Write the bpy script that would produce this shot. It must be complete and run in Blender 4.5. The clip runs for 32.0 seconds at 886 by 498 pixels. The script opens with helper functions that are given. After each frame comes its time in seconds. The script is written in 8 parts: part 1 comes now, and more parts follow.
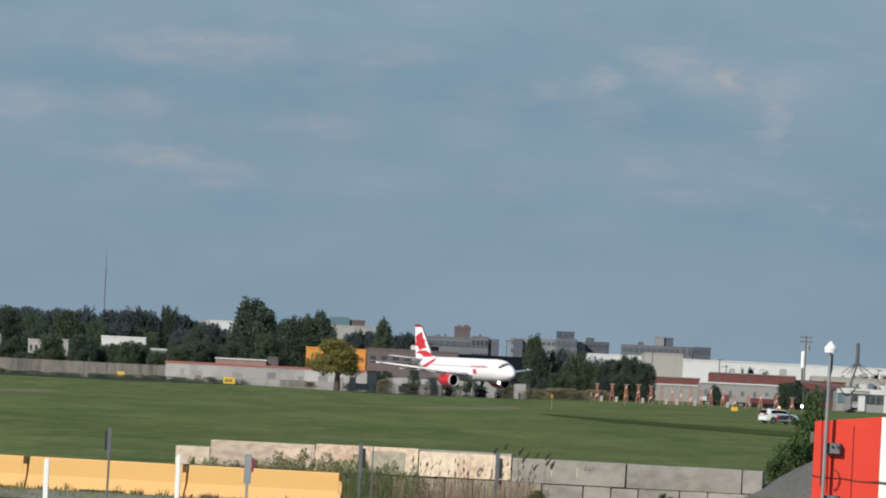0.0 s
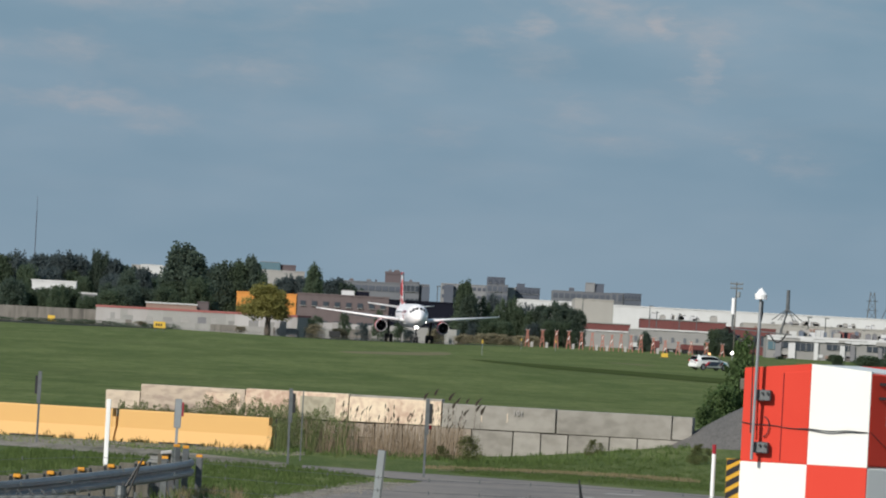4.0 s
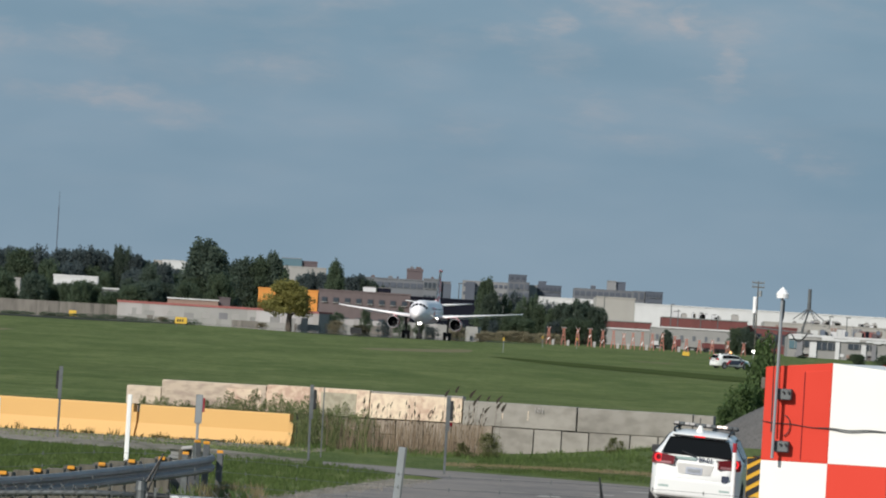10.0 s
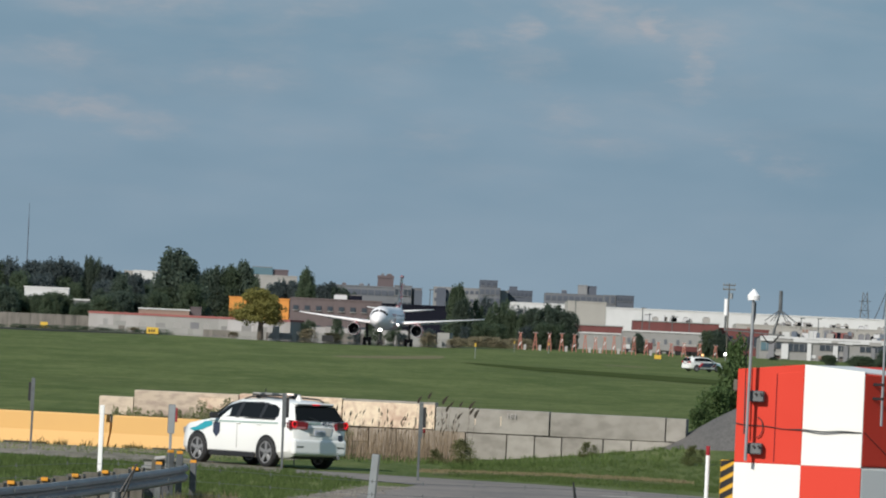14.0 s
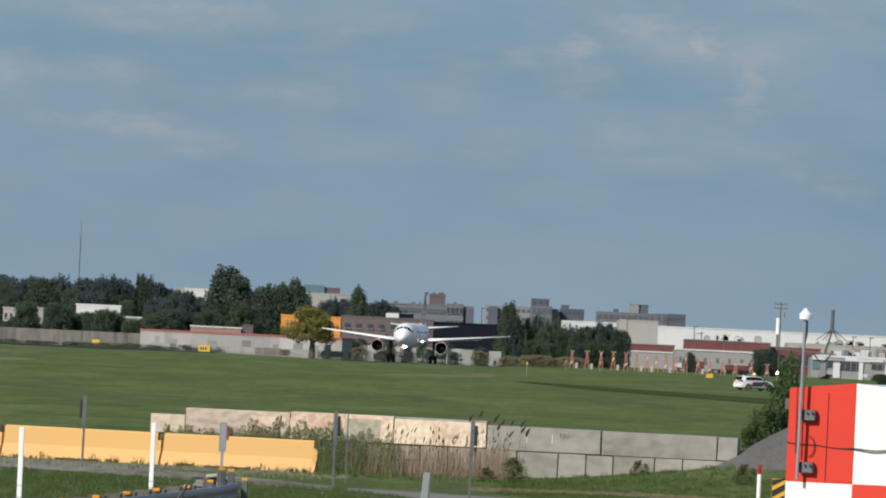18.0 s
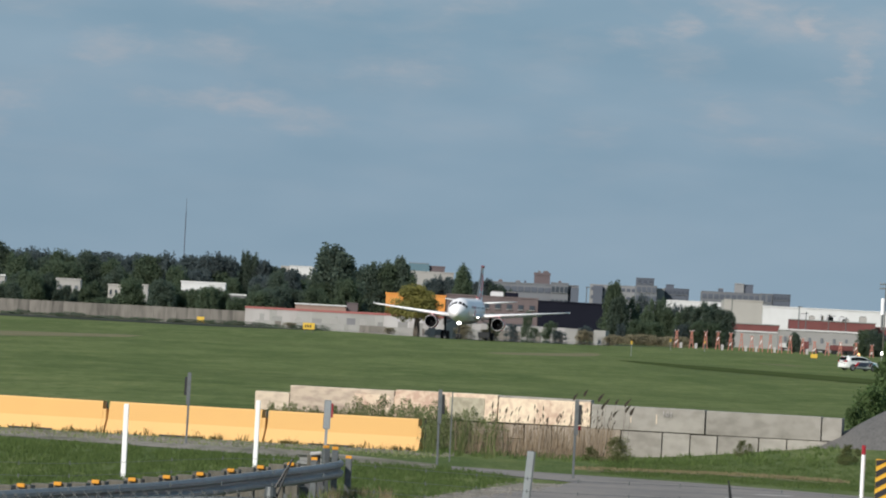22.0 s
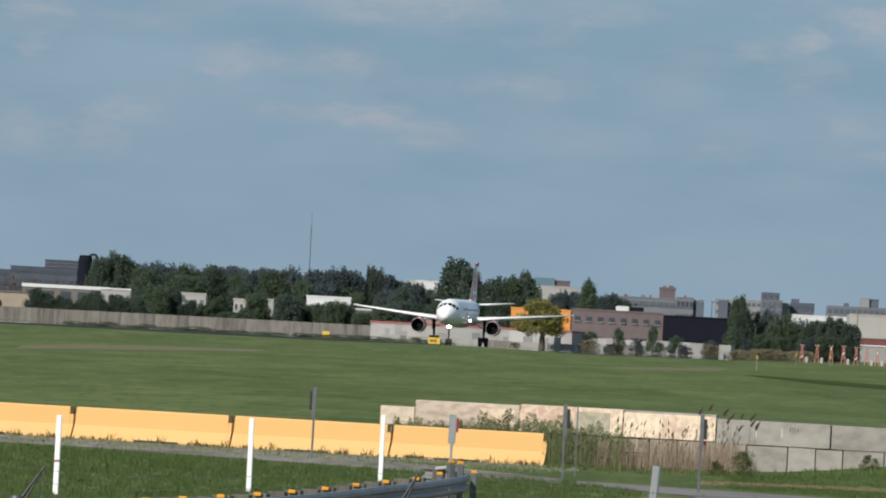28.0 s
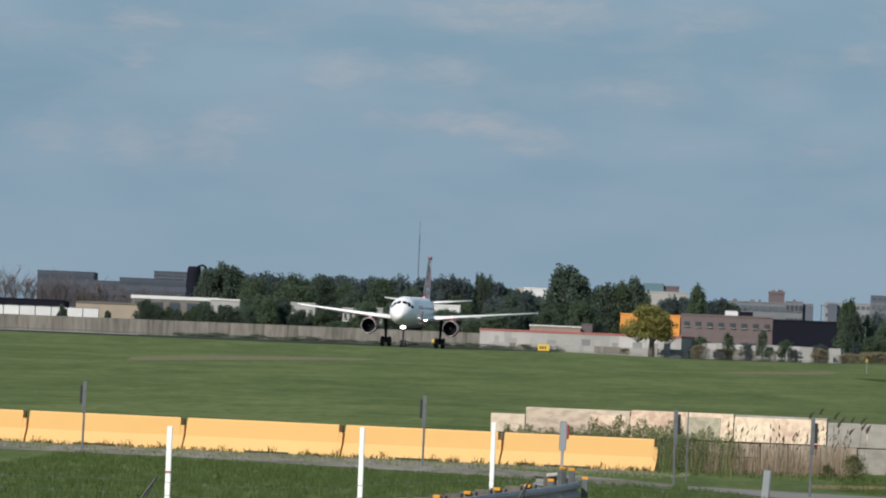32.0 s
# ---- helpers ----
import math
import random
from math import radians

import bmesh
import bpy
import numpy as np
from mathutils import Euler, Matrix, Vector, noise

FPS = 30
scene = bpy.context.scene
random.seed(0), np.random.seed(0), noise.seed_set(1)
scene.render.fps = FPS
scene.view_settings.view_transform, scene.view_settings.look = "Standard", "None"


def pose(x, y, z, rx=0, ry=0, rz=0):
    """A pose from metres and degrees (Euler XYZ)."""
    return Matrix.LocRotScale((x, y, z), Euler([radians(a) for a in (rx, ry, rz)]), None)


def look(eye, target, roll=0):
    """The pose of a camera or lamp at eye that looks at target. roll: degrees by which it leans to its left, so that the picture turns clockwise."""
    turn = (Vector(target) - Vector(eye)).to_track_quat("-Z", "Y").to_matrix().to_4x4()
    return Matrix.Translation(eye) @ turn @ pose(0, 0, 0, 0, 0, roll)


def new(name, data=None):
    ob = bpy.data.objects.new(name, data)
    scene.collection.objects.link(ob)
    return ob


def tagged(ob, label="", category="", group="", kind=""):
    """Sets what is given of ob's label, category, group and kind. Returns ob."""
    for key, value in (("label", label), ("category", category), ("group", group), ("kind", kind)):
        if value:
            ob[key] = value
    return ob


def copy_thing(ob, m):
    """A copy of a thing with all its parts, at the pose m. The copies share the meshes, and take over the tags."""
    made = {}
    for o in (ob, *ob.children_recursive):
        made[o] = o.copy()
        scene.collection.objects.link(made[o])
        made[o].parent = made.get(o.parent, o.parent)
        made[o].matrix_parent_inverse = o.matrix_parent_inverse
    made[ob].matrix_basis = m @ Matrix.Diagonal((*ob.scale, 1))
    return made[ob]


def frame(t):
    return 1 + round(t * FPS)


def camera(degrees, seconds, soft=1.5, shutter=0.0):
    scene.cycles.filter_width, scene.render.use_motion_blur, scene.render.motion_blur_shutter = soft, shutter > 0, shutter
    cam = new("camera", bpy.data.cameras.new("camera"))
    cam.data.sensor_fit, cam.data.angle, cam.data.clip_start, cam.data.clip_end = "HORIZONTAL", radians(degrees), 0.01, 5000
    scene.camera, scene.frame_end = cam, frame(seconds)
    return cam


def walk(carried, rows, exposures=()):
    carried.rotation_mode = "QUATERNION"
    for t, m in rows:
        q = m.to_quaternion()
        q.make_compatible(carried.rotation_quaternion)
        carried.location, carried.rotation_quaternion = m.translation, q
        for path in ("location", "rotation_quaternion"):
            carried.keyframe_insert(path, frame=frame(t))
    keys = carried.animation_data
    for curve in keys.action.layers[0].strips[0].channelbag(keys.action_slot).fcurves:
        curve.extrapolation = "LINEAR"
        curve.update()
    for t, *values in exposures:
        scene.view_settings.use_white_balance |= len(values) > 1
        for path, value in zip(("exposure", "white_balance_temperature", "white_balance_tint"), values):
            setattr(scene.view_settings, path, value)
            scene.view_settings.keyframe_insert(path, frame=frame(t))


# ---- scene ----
EYE = Vector((0.0, 0.0, 3.45))


def view(yaw, pitch, roll):
    """The camera turned yaw degrees to the right, pitch up, on its stand at EYE."""
    a, b = radians(yaw), radians(pitch)
    return look(EYE, EYE + Vector((math.sin(a) * math.cos(b), math.cos(a) * math.cos(b), math.sin(b))), roll)


cam = camera(6.19, 32.0, soft=2.0)
walk(cam, [
    (0.0, view(0.2202, 0.8893, 2.839)),
    (0.5, view(0.3015, 0.8077, 2.829)),
    (1.0, view(0.4013, 0.7329, 2.903)),
    (1.5, view(0.4155, 0.6448, 2.933)),
    (2.0, view(0.4510, 0.5632, 2.952)),
    (2.5, view(0.5147, 0.4257, 3.101)),
    (3.0, view(0.5054, 0.5065, 3.116)),
    (3.5, view(0.6400, 0.5153, 3.141)),
    (5.5, view(0.8581, 0.5957, 2.932)),
    (6.0, view(0.5219, 0.4487, 3.182)),
    (6.5, view(0.8180, 0.2935, 3.241)),
    (7.0, view(0.8889, 0.3335, 3.416)),
    (7.5, view(0.8121, 0.4875, 3.612)),
    (8.0, view(0.5328, 0.4144, 3.958)),
    (8.5, view(0.6583, 0.2416, 4.259)),
    (9.0, view(0.4568, 0.4632, 4.297)),
    (9.5, view(0.7209, 0.5007, 3.807)),
    (10.0, view(0.5716, 0.5036, 3.390)),
    (10.5, view(0.4938, 0.3993, 3.139)),
    (11.0, view(0.5633, 0.5778, 2.773)),
    (11.5, view(0.9452, 0.3738, 2.658)),
    (12.0, view(1.1170, 0.5539, 2.699)),
    (12.5, view(0.8238, 0.6065, 2.979)),
    (13.0, view(0.9305, 0.6320, 2.738)),
    (13.5, view(1.0447, 0.6801, 2.610)),
    (14.0, view(0.7753, 0.5590, 2.613)),
    (14.5, view(0.9074, 0.5778, 2.751)),
    (16.5, view(0.6920, 0.7047, 2.571)),
    (17.0, view(0.5994, 0.7262, 2.594)),
    (17.5, view(0.5458, 0.6474, 2.448)),
    (18.0, view(0.4074, 0.6703, 2.723)),
    (18.5, view(0.2403, 0.5509, 2.582)),
    (19.0, view(-0.1946, 0.3908, 2.901)),
    (19.5, view(-0.0912, 0.4941, 2.926)),
    (20.0, view(0.2700, 0.5308, 2.736)),
    (20.5, view(0.3233, 0.5120, 2.735)),
    (21.0, view(-0.0751, 0.5066, 2.861)),
    (21.5, view(-0.2488, 0.5079, 2.932)),
    (22.0, view(-0.3184, 0.4844, 2.995)),
    (22.5, view(-0.2205, 0.4525, 2.742)),
    (23.0, view(-0.2413, 0.4240, 2.694)),
    (23.5, view(-0.3811, 0.4308, 2.945)),
    (24.0, view(-0.5310, 0.3024, 3.147)),
    (24.5, view(-0.4809, 0.2586, 3.240)),
    (26.5, view(-0.6597, 0.4281, 3.036)),
    (27.0, view(-1.0830, 0.6314, 3.359)),
    (27.5, view(-1.3591, 0.7218, 3.300)),
    (28.0, view(-1.1987, 0.5403, 3.005)),
    (28.5, view(-1.7039, 0.5292, 3.089)),
    (29.0, view(-1.5792, 0.5612, 2.850)),
    (29.5, view(-1.6219, 0.5032, 2.754)),
    (30.0, view(-1.6285, 0.4522, 2.706)),
    (30.5, view(-1.7103, 0.4447, 2.606)),
    (31.0, view(-1.8261, 0.6322, 2.730)),
    (31.5, view(-1.8561, 0.6194, 2.433)),
    (32.0, view(-1.9586, 0.5571, 2.339)),
], [(0.0, -0.02), (14.5, -0.02), (18.0, 0.0), (19.5, 0.07), (21.0, 0.10), (24.0, 0.13), (29.0, 0.13), (30.0, 0.09), (31.0, 0.12), (32.0, 0.12)])

# ---- light ----
SUN_TO = Vector((-0.52, -0.70, 0.49)).normalized()
world = bpy.data.worlds.new("sky")
scene.world = world
world.use_nodes = True
wt = world.node_tree
wt.nodes.clear()


def wn(kind, **kw):
    n = wt.nodes.new(kind)
    for k, v in kw.items():
        n.inputs[k].default_value = v
    return n


sky = wt.nodes.new("ShaderNodeTexSky")
sky.sky_type, sky.sun_disc = "NISHITA", False
sky.sun_elevation = math.asin(SUN_TO.z)
sky.sun_rotation = math.atan2(SUN_TO.x, SUN_TO.y)
sky.air_density, sky.dust_density, sky.ozone_density = 1.0, 1.5, 1.5
dim = wt.nodes.new("ShaderNodeVectorMath")
dim.operation = "SCALE"
dim.inputs[3].default_value = 0.10
wt.links.new(sky.outputs[0], dim.inputs[0])
tc = wt.nodes.new("ShaderNodeTexCoord")
mp = wt.nodes.new("ShaderNodeMapping")
mp.inputs["Scale"].default_value = (30.0, 30.0, 95.0)
mp.inputs["Location"].default_value = (3.3, 0.0, 1.7)
wt.links.new(tc.outputs["Generated"], mp.inputs["Vector"])
broad = wn("ShaderNodeTexNoise", Scale=0.9, Detail=3.0, Roughness=0.5)
fine = wn("ShaderNodeTexNoise", Scale=2.1, Detail=5.0, Roughness=0.52, Distortion=0.5)
for n in (broad, fine):
    wt.links.new(mp.outputs[0], n.inputs["Vector"])
lo, hi = (0.160, 0.282, 0.402, 1), (0.232, 0.345, 0.462, 1)
veil = wt.nodes.new("ShaderNodeValToRGB")
veil.color_ramp.elements[0].position, veil.color_ramp.elements[0].color = 0.30, lo
veil.color_ramp.elements[1].position, veil.color_ramp.elements[1].color = 0.72, hi
wt.links.new(broad.outputs["Fac"], veil.inputs[0])
puff = wt.nodes.new("ShaderNodeValToRGB")
puff.color_ramp.elements[0].position, puff.color_ramp.elements[0].color = 0.46, (0, 0, 0, 1)
puff.color_ramp.elements[1].position, puff.color_ramp.elements[1].color = 0.85, (0.40, 0.40, 0.40, 1)
wt.links.new(fine.outputs["Fac"], puff.inputs[0])
# cloud puffs thin out towards the horizon haze
sep = wt.nodes.new("ShaderNodeSeparateXYZ")
wt.links.new(tc.outputs["Generated"], sep.inputs[0])
rise = wn("ShaderNodeMapRange")
rise.inputs["From Min"].default_value, rise.inputs["From Max"].default_value = 0.008, 0.040
wt.links.new(sep.outputs["Z"], rise.inputs["Value"])
amount = wt.nodes.new("ShaderNodeMath")
amount.operation = "MULTIPLY"
wt.links.new(puff.outputs[0], amount.inputs[0])
wt.links.new(rise.outputs[0], amount.inputs[1])
# single lit clouds: direction (x, z over y), half sizes, strength
CLOUDS = [
    (-0.0312, 0.0251, 0.0055, 0.0015, 0.55), (-0.0232, 0.0233, 0.0050, 0.0014, 0.38), (0.0223, 0.0370, 0.0022, 0.0016, 0.55), (0.0158, 0.0356, 0.0030, 0.0014, 0.40),
    (0.0304, 0.0402, 0.0044, 0.0012, 0.60), (0.0381, 0.0382, 0.0014, 0.0019, 0.50), (0.0450, 0.0382, 0.0048, 0.0018, 0.36), (0.0432, 0.0333, 0.0019, 0.0033, 0.52),
    (-0.0309, 0.0380, 0.0062, 0.0020, 0.36), (-0.0186, 0.0387, 0.0055, 0.0017, 0.28), (-0.0041, 0.0395, 0.0062, 0.0014, 0.26), (0.0276, 0.0269, 0.0034, 0.0017, 0.26),
    (0.0320, 0.0233, 0.0062, 0.0012, 0.22), (0.0493, 0.0232, 0.0018, 0.0010, 0.30), (0.0556, 0.0214, 0.0031, 0.0010, 0.24), (0.0112, 0.0233, 0.0041, 0.0017, 0.20),
    (-0.0119, 0.0301, 0.0055, 0.0017, 0.26), (0.0333, 0.0376, 0.0041, 0.0017, 0.30), (0.0225, 0.0329, 0.0034, 0.0028, 0.26), (-0.0470, 0.0312, 0.0045, 0.0017, 0.42),
    (-0.0345, 0.0318, 0.0045, 0.0016, 0.28), (-0.0236, 0.0396, 0.0034, 0.0015, 0.28), (-0.0718, 0.0362, 0.0031, 0.0015, 0.38), (-0.0713, 0.0321, 0.0019, 0.0011, 0.28),
    (-0.0726, 0.0209, 0.0038, 0.0024, 0.42), (-0.0643, 0.0213, 0.0034, 0.0026, 0.32), (-0.0600, 0.0246, 0.0038, 0.0012, 0.28), (-0.0416, 0.0253, 0.0041, 0.0012, 0.22),
    (-0.0830, 0.0219, 0.0041, 0.0017, 0.28),
]
split = wt.nodes.new("ShaderNodeVectorMath")
split.operation = "DIVIDE"
yyy = wt.nodes.new("ShaderNodeCombineXYZ")
for i in range(3):
    wt.links.new(sep.outputs["Y"], yyy.inputs[i])
wt.links.new(tc.outputs["Generated"], split.inputs[0])
wt.links.new(yyy.outputs[0], split.inputs[1])
wob = wn("ShaderNodeTexNoise", Scale=5.0, Detail=6.0, Roughness=0.62)
wt.links.new(mp.outputs[0], wob.inputs["Vector"])
wsub = wt.nodes.new("ShaderNodeVectorMath")
wsub.operation = "SUBTRACT"
wsub.inputs[1].default_value = (0.5, 0.5, 0.5)
wt.links.new(wob.outputs["Color"], wsub.inputs[0])
wmul = wt.nodes.new("ShaderNodeVectorMath")
wmul.operation = "MULTIPLY"
wmul.inputs[1].default_value = (0.012, 0.0, 0.0052)
wt.links.new(wsub.outputs[0], wmul.inputs[0])
warp = wt.nodes.new("ShaderNodeVectorMath")
wt.links.new(split.outputs[0], warp.inputs[0])
wt.links.new(wmul.outputs[0], warp.inputs[1])
total = amount.outputs[0]
for cx, cz, hx, hz, strength in CLOUDS:
    d1 = wt.nodes.new("ShaderNodeVectorMath")
    d1.operation = "SUBTRACT"
    d1.inputs[1].default_value = (cx, 1.0, cz)
    wt.links.new(warp.outputs[0], d1.inputs[0])
    d2 = wt.nodes.new("ShaderNodeVectorMath")
    d2.operation = "MULTIPLY"
    d2.inputs[1].default_value = (1 / hx, 0.0, 1 / hz)
    wt.links.new(d1.outputs[0], d2.inputs[0])
    d3 = wt.nodes.new("ShaderNodeVectorMath")
    d3.operation = "LENGTH"
    wt.links.new(d2.outputs[0], d3.inputs[0])
    d4 = wt.nodes.new("ShaderNodeMapRange")
    d4.interpolation_type = "SMOOTHSTEP"
    for key, val in (("From Min", 0.0), ("From Max", 1.75), ("To Min", strength), ("To Max", 0.0)):
        d4.inputs[key].default_value = val
    wt.links.new(d3.outputs["Value"], d4.inputs["Value"])
    d5 = wt.nodes.new("ShaderNodeMath")
    d5.operation, d5.use_clamp = "ADD", True
    wt.links.new(total, d5.inputs[0])
    wt.links.new(d4.outputs[0], d5.inputs[1])
    total = d5.outputs[0]
ragged = wn("ShaderNodeTexNoise", Scale=7.0, Detail=6.0, Roughness=0.62, Distortion=0.6)
wt.links.new(mp.outputs[0], ragged.inputs["Vector"])
torn = wn("ShaderNodeMapRange")
for key, val in (("From Min", 0.34), ("From Max", 0.66), ("To Min", 0.55), ("To Max", 1.35)):
    torn.inputs[key].default_value = val
wt.links.new(ragged.outputs["Fac"], torn.inputs["Value"])
broken = wt.nodes.new("ShaderNodeMath")
broken.operation, broken.use_clamp = "MULTIPLY", True
wt.links.new(total, broken.inputs[0])
wt.links.new(torn.outputs[0], broken.inputs[1])
total = broken.outputs[0]
# paler haze low over the horizon
low = wn("ShaderNodeMapRange")
low.interpolation_type = "SMOOTHSTEP"
for key, val in (("From Min", 0.002), ("From Max", 0.026), ("To Min", 0.45), ("To Max", 0.0)):
    low.inputs[key].default_value = val
wt.links.new(sep.outputs["Z"], low.inputs["Value"])
hazy = wt.nodes.new("ShaderNodeMix")
hazy.data_type = "RGBA"
wt.links.new(low.outputs[0], hazy.inputs[0])
wt.links.new(veil.outputs[0], hazy.inputs[6])
hazy.inputs[7].default_value = (0.295, 0.392, 0.485, 1)
mixc = wt.nodes.new("ShaderNodeMix")
mixc.data_type = "RGBA"
wt.links.new(total, mixc.inputs[0])
wt.links.new(hazy.outputs[2], mixc.inputs[6])
mixc.inputs[7].default_value = (0.368, 0.390, 0.450, 1)
cover = wt.nodes.new("ShaderNodeMix")
cover.data_type = "RGBA"
cover.inputs[0].default_value = 0.86
wt.links.new(dim.outputs[0], cover.inputs[6])
wt.links.new(mixc.outputs[2], cover.inputs[7])
bg = wn("ShaderNodeBackground", Strength=1.0)
wt.links.new(cover.outputs[2], bg.inputs[0])
wo = wt.nodes.new("ShaderNodeOutputWorld")
wt.links.new(bg.outputs[0], wo.inputs[0])

sun = new("sun", bpy.data.lights.new("sun", "SUN"))
sun.data.energy, sun.data.angle, sun.data.color = 4.45, radians(0.6), (1.0, 0.945, 0.86)
sun.matrix_world = look(SUN_TO * 100, (0, 0, 0))
scene.view_settings.exposure = 0.0


# ---- materials ----
def mat(name, color, rough=0.6, metal=0.0, vary=0.0, scale=3.0, bump=0.0, second=None, stain=0.0, emit=0.0, coat=0.0, stretch=(1, 1, 1), spread=0.0, spec=0.5, through_light=0.0):
    """Two scales of noise over a base colour: grain at scale, stains eight times as broad."""
    m = bpy.data.materials.new(name)
    m.use_nodes = True
    nt = m.node_tree
    p = nt.nodes["Principled BSDF"]
    p.inputs["Roughness"].default_value, p.inputs["Metallic"].default_value = rough, metal
    p.inputs["Coat Weight"].default_value = coat
    p.inputs["Specular IOR Level"].default_value = spec
    p.inputs["Base Color"].default_value = (*color, 1)
    m.diffuse_color = (*color, 1)
    if emit:
        p.inputs["Emission Color"].default_value, p.inputs["Emission Strength"].default_value = (*color, 1), emit
    if vary or stain or bump or spread or through_light:
        c = nt.nodes.new("ShaderNodeTexCoord")
        k = nt.nodes.new("ShaderNodeMapping")
        k.inputs["Scale"].default_value = stretch
        if spread:
            # each piece takes its own cut of the pattern
            own = nt.nodes.new("ShaderNodeObjectInfo")
            far_off = nt.nodes.new("ShaderNodeVectorMath")
            far_off.operation = "MULTIPLY_ADD"
            far_off.inputs[1].default_value = (37.0, 53.0, 71.0)
            nt.links.new(own.outputs["Random"], far_off.inputs[0])
            nt.links.new(c.outputs["Object"], far_off.inputs[2])
            nt.links.new(far_off.outputs[0], k.inputs["Vector"])
        else:
            nt.links.new(c.outputs["Object"], k.inputs["Vector"])
        g = nt.nodes.new("ShaderNodeTexNoise")
        g.inputs["Scale"].default_value, g.inputs["Detail"].default_value = scale, 6
        s = nt.nodes.new("ShaderNodeTexNoise")
        s.inputs["Scale"].default_value, s.inputs["Detail"].default_value = scale / 8, 4
        for n in (g, s):
            nt.links.new(k.outputs[0], n.inputs["Vector"])
        dark = second or tuple(v * 0.45 for v in color)
        mix = nt.nodes.new("ShaderNodeMix")
        mix.data_type = "RGBA"
        mix.inputs[6].default_value, mix.inputs[7].default_value = (*color, 1), (*dark, 1)
        r1 = nt.nodes.new("ShaderNodeMapRange")
        r1.inputs["From Min"].default_value, r1.inputs["From Max"].default_value, r1.inputs["To Max"].default_value = 0.42, 0.72, vary
        nt.links.new(g.outputs["Fac"], r1.inputs["Value"])
        r2 = nt.nodes.new("ShaderNodeMapRange")
        r2.inputs["From Min"].default_value, r2.inputs["From Max"].default_value, r2.inputs["To Max"].default_value = 0.42, 0.68, stain
        nt.links.new(s.outputs["Fac"], r2.inputs["Value"])
        add = nt.nodes.new("ShaderNodeMath")
        add.operation, add.use_clamp = "ADD", True
        nt.links.new(r1.outputs[0], add.inputs[0])
        nt.links.new(r2.outputs[0], add.inputs[1])
        nt.links.new(add.outputs[0], mix.inputs[0])
        last = mix.outputs[2]
        if spread:
            info = nt.nodes.new("ShaderNodeObjectInfo")
            geo = nt.nodes.new("ShaderNodeNewGeometry")
            sm = nt.nodes.new("ShaderNodeMath")
            sm.operation = "ADD"
            nt.links.new(info.outputs["Random"], sm.inputs[0])
            nt.links.new(geo.outputs["Random Per Island"], sm.inputs[1])
            rv = nt.nodes.new("ShaderNodeMapRange")
            rv.inputs["From Max"].default_value = 2.0
            rv.inputs["To Min"].default_value, rv.inputs["To Max"].default_value = 1 - spread, 1 + spread
            nt.links.new(sm.outputs[0], rv.inputs["Value"])
            hs = nt.nodes.new("ShaderNodeHueSaturation")
            nt.links.new(rv.outputs[0], hs.inputs["Value"])
            nt.links.new(last, hs.inputs["Color"])
            last = hs.outputs[0]
        nt.links.new(last, p.inputs["Base Color"])
        if bump:
            b = nt.nodes.new("ShaderNodeBump")
            b.inputs["Strength"].default_value, b.inputs["Distance"].default_value = 0.6, bump
            nt.links.new(g.outputs["Fac"], b.inputs["Height"])
            nt.links.new(b.outputs[0], p.inputs["Normal"])
        if through_light:
            # thin leaves let part of the light through
            tr = nt.nodes.new("ShaderNodeBsdfTranslucent")
            nt.links.new(last, tr.inputs["Color"])
            ms = nt.nodes.new("ShaderNodeMixShader")
            ms.inputs[0].default_value = through_light
            nt.links.new(p.outputs[0], ms.inputs[1])
            nt.links.new(tr.outputs[0], ms.inputs[2])
            nt.links.new(ms.outputs[0], nt.nodes["Material Output"].inputs["Surface"])
    return m


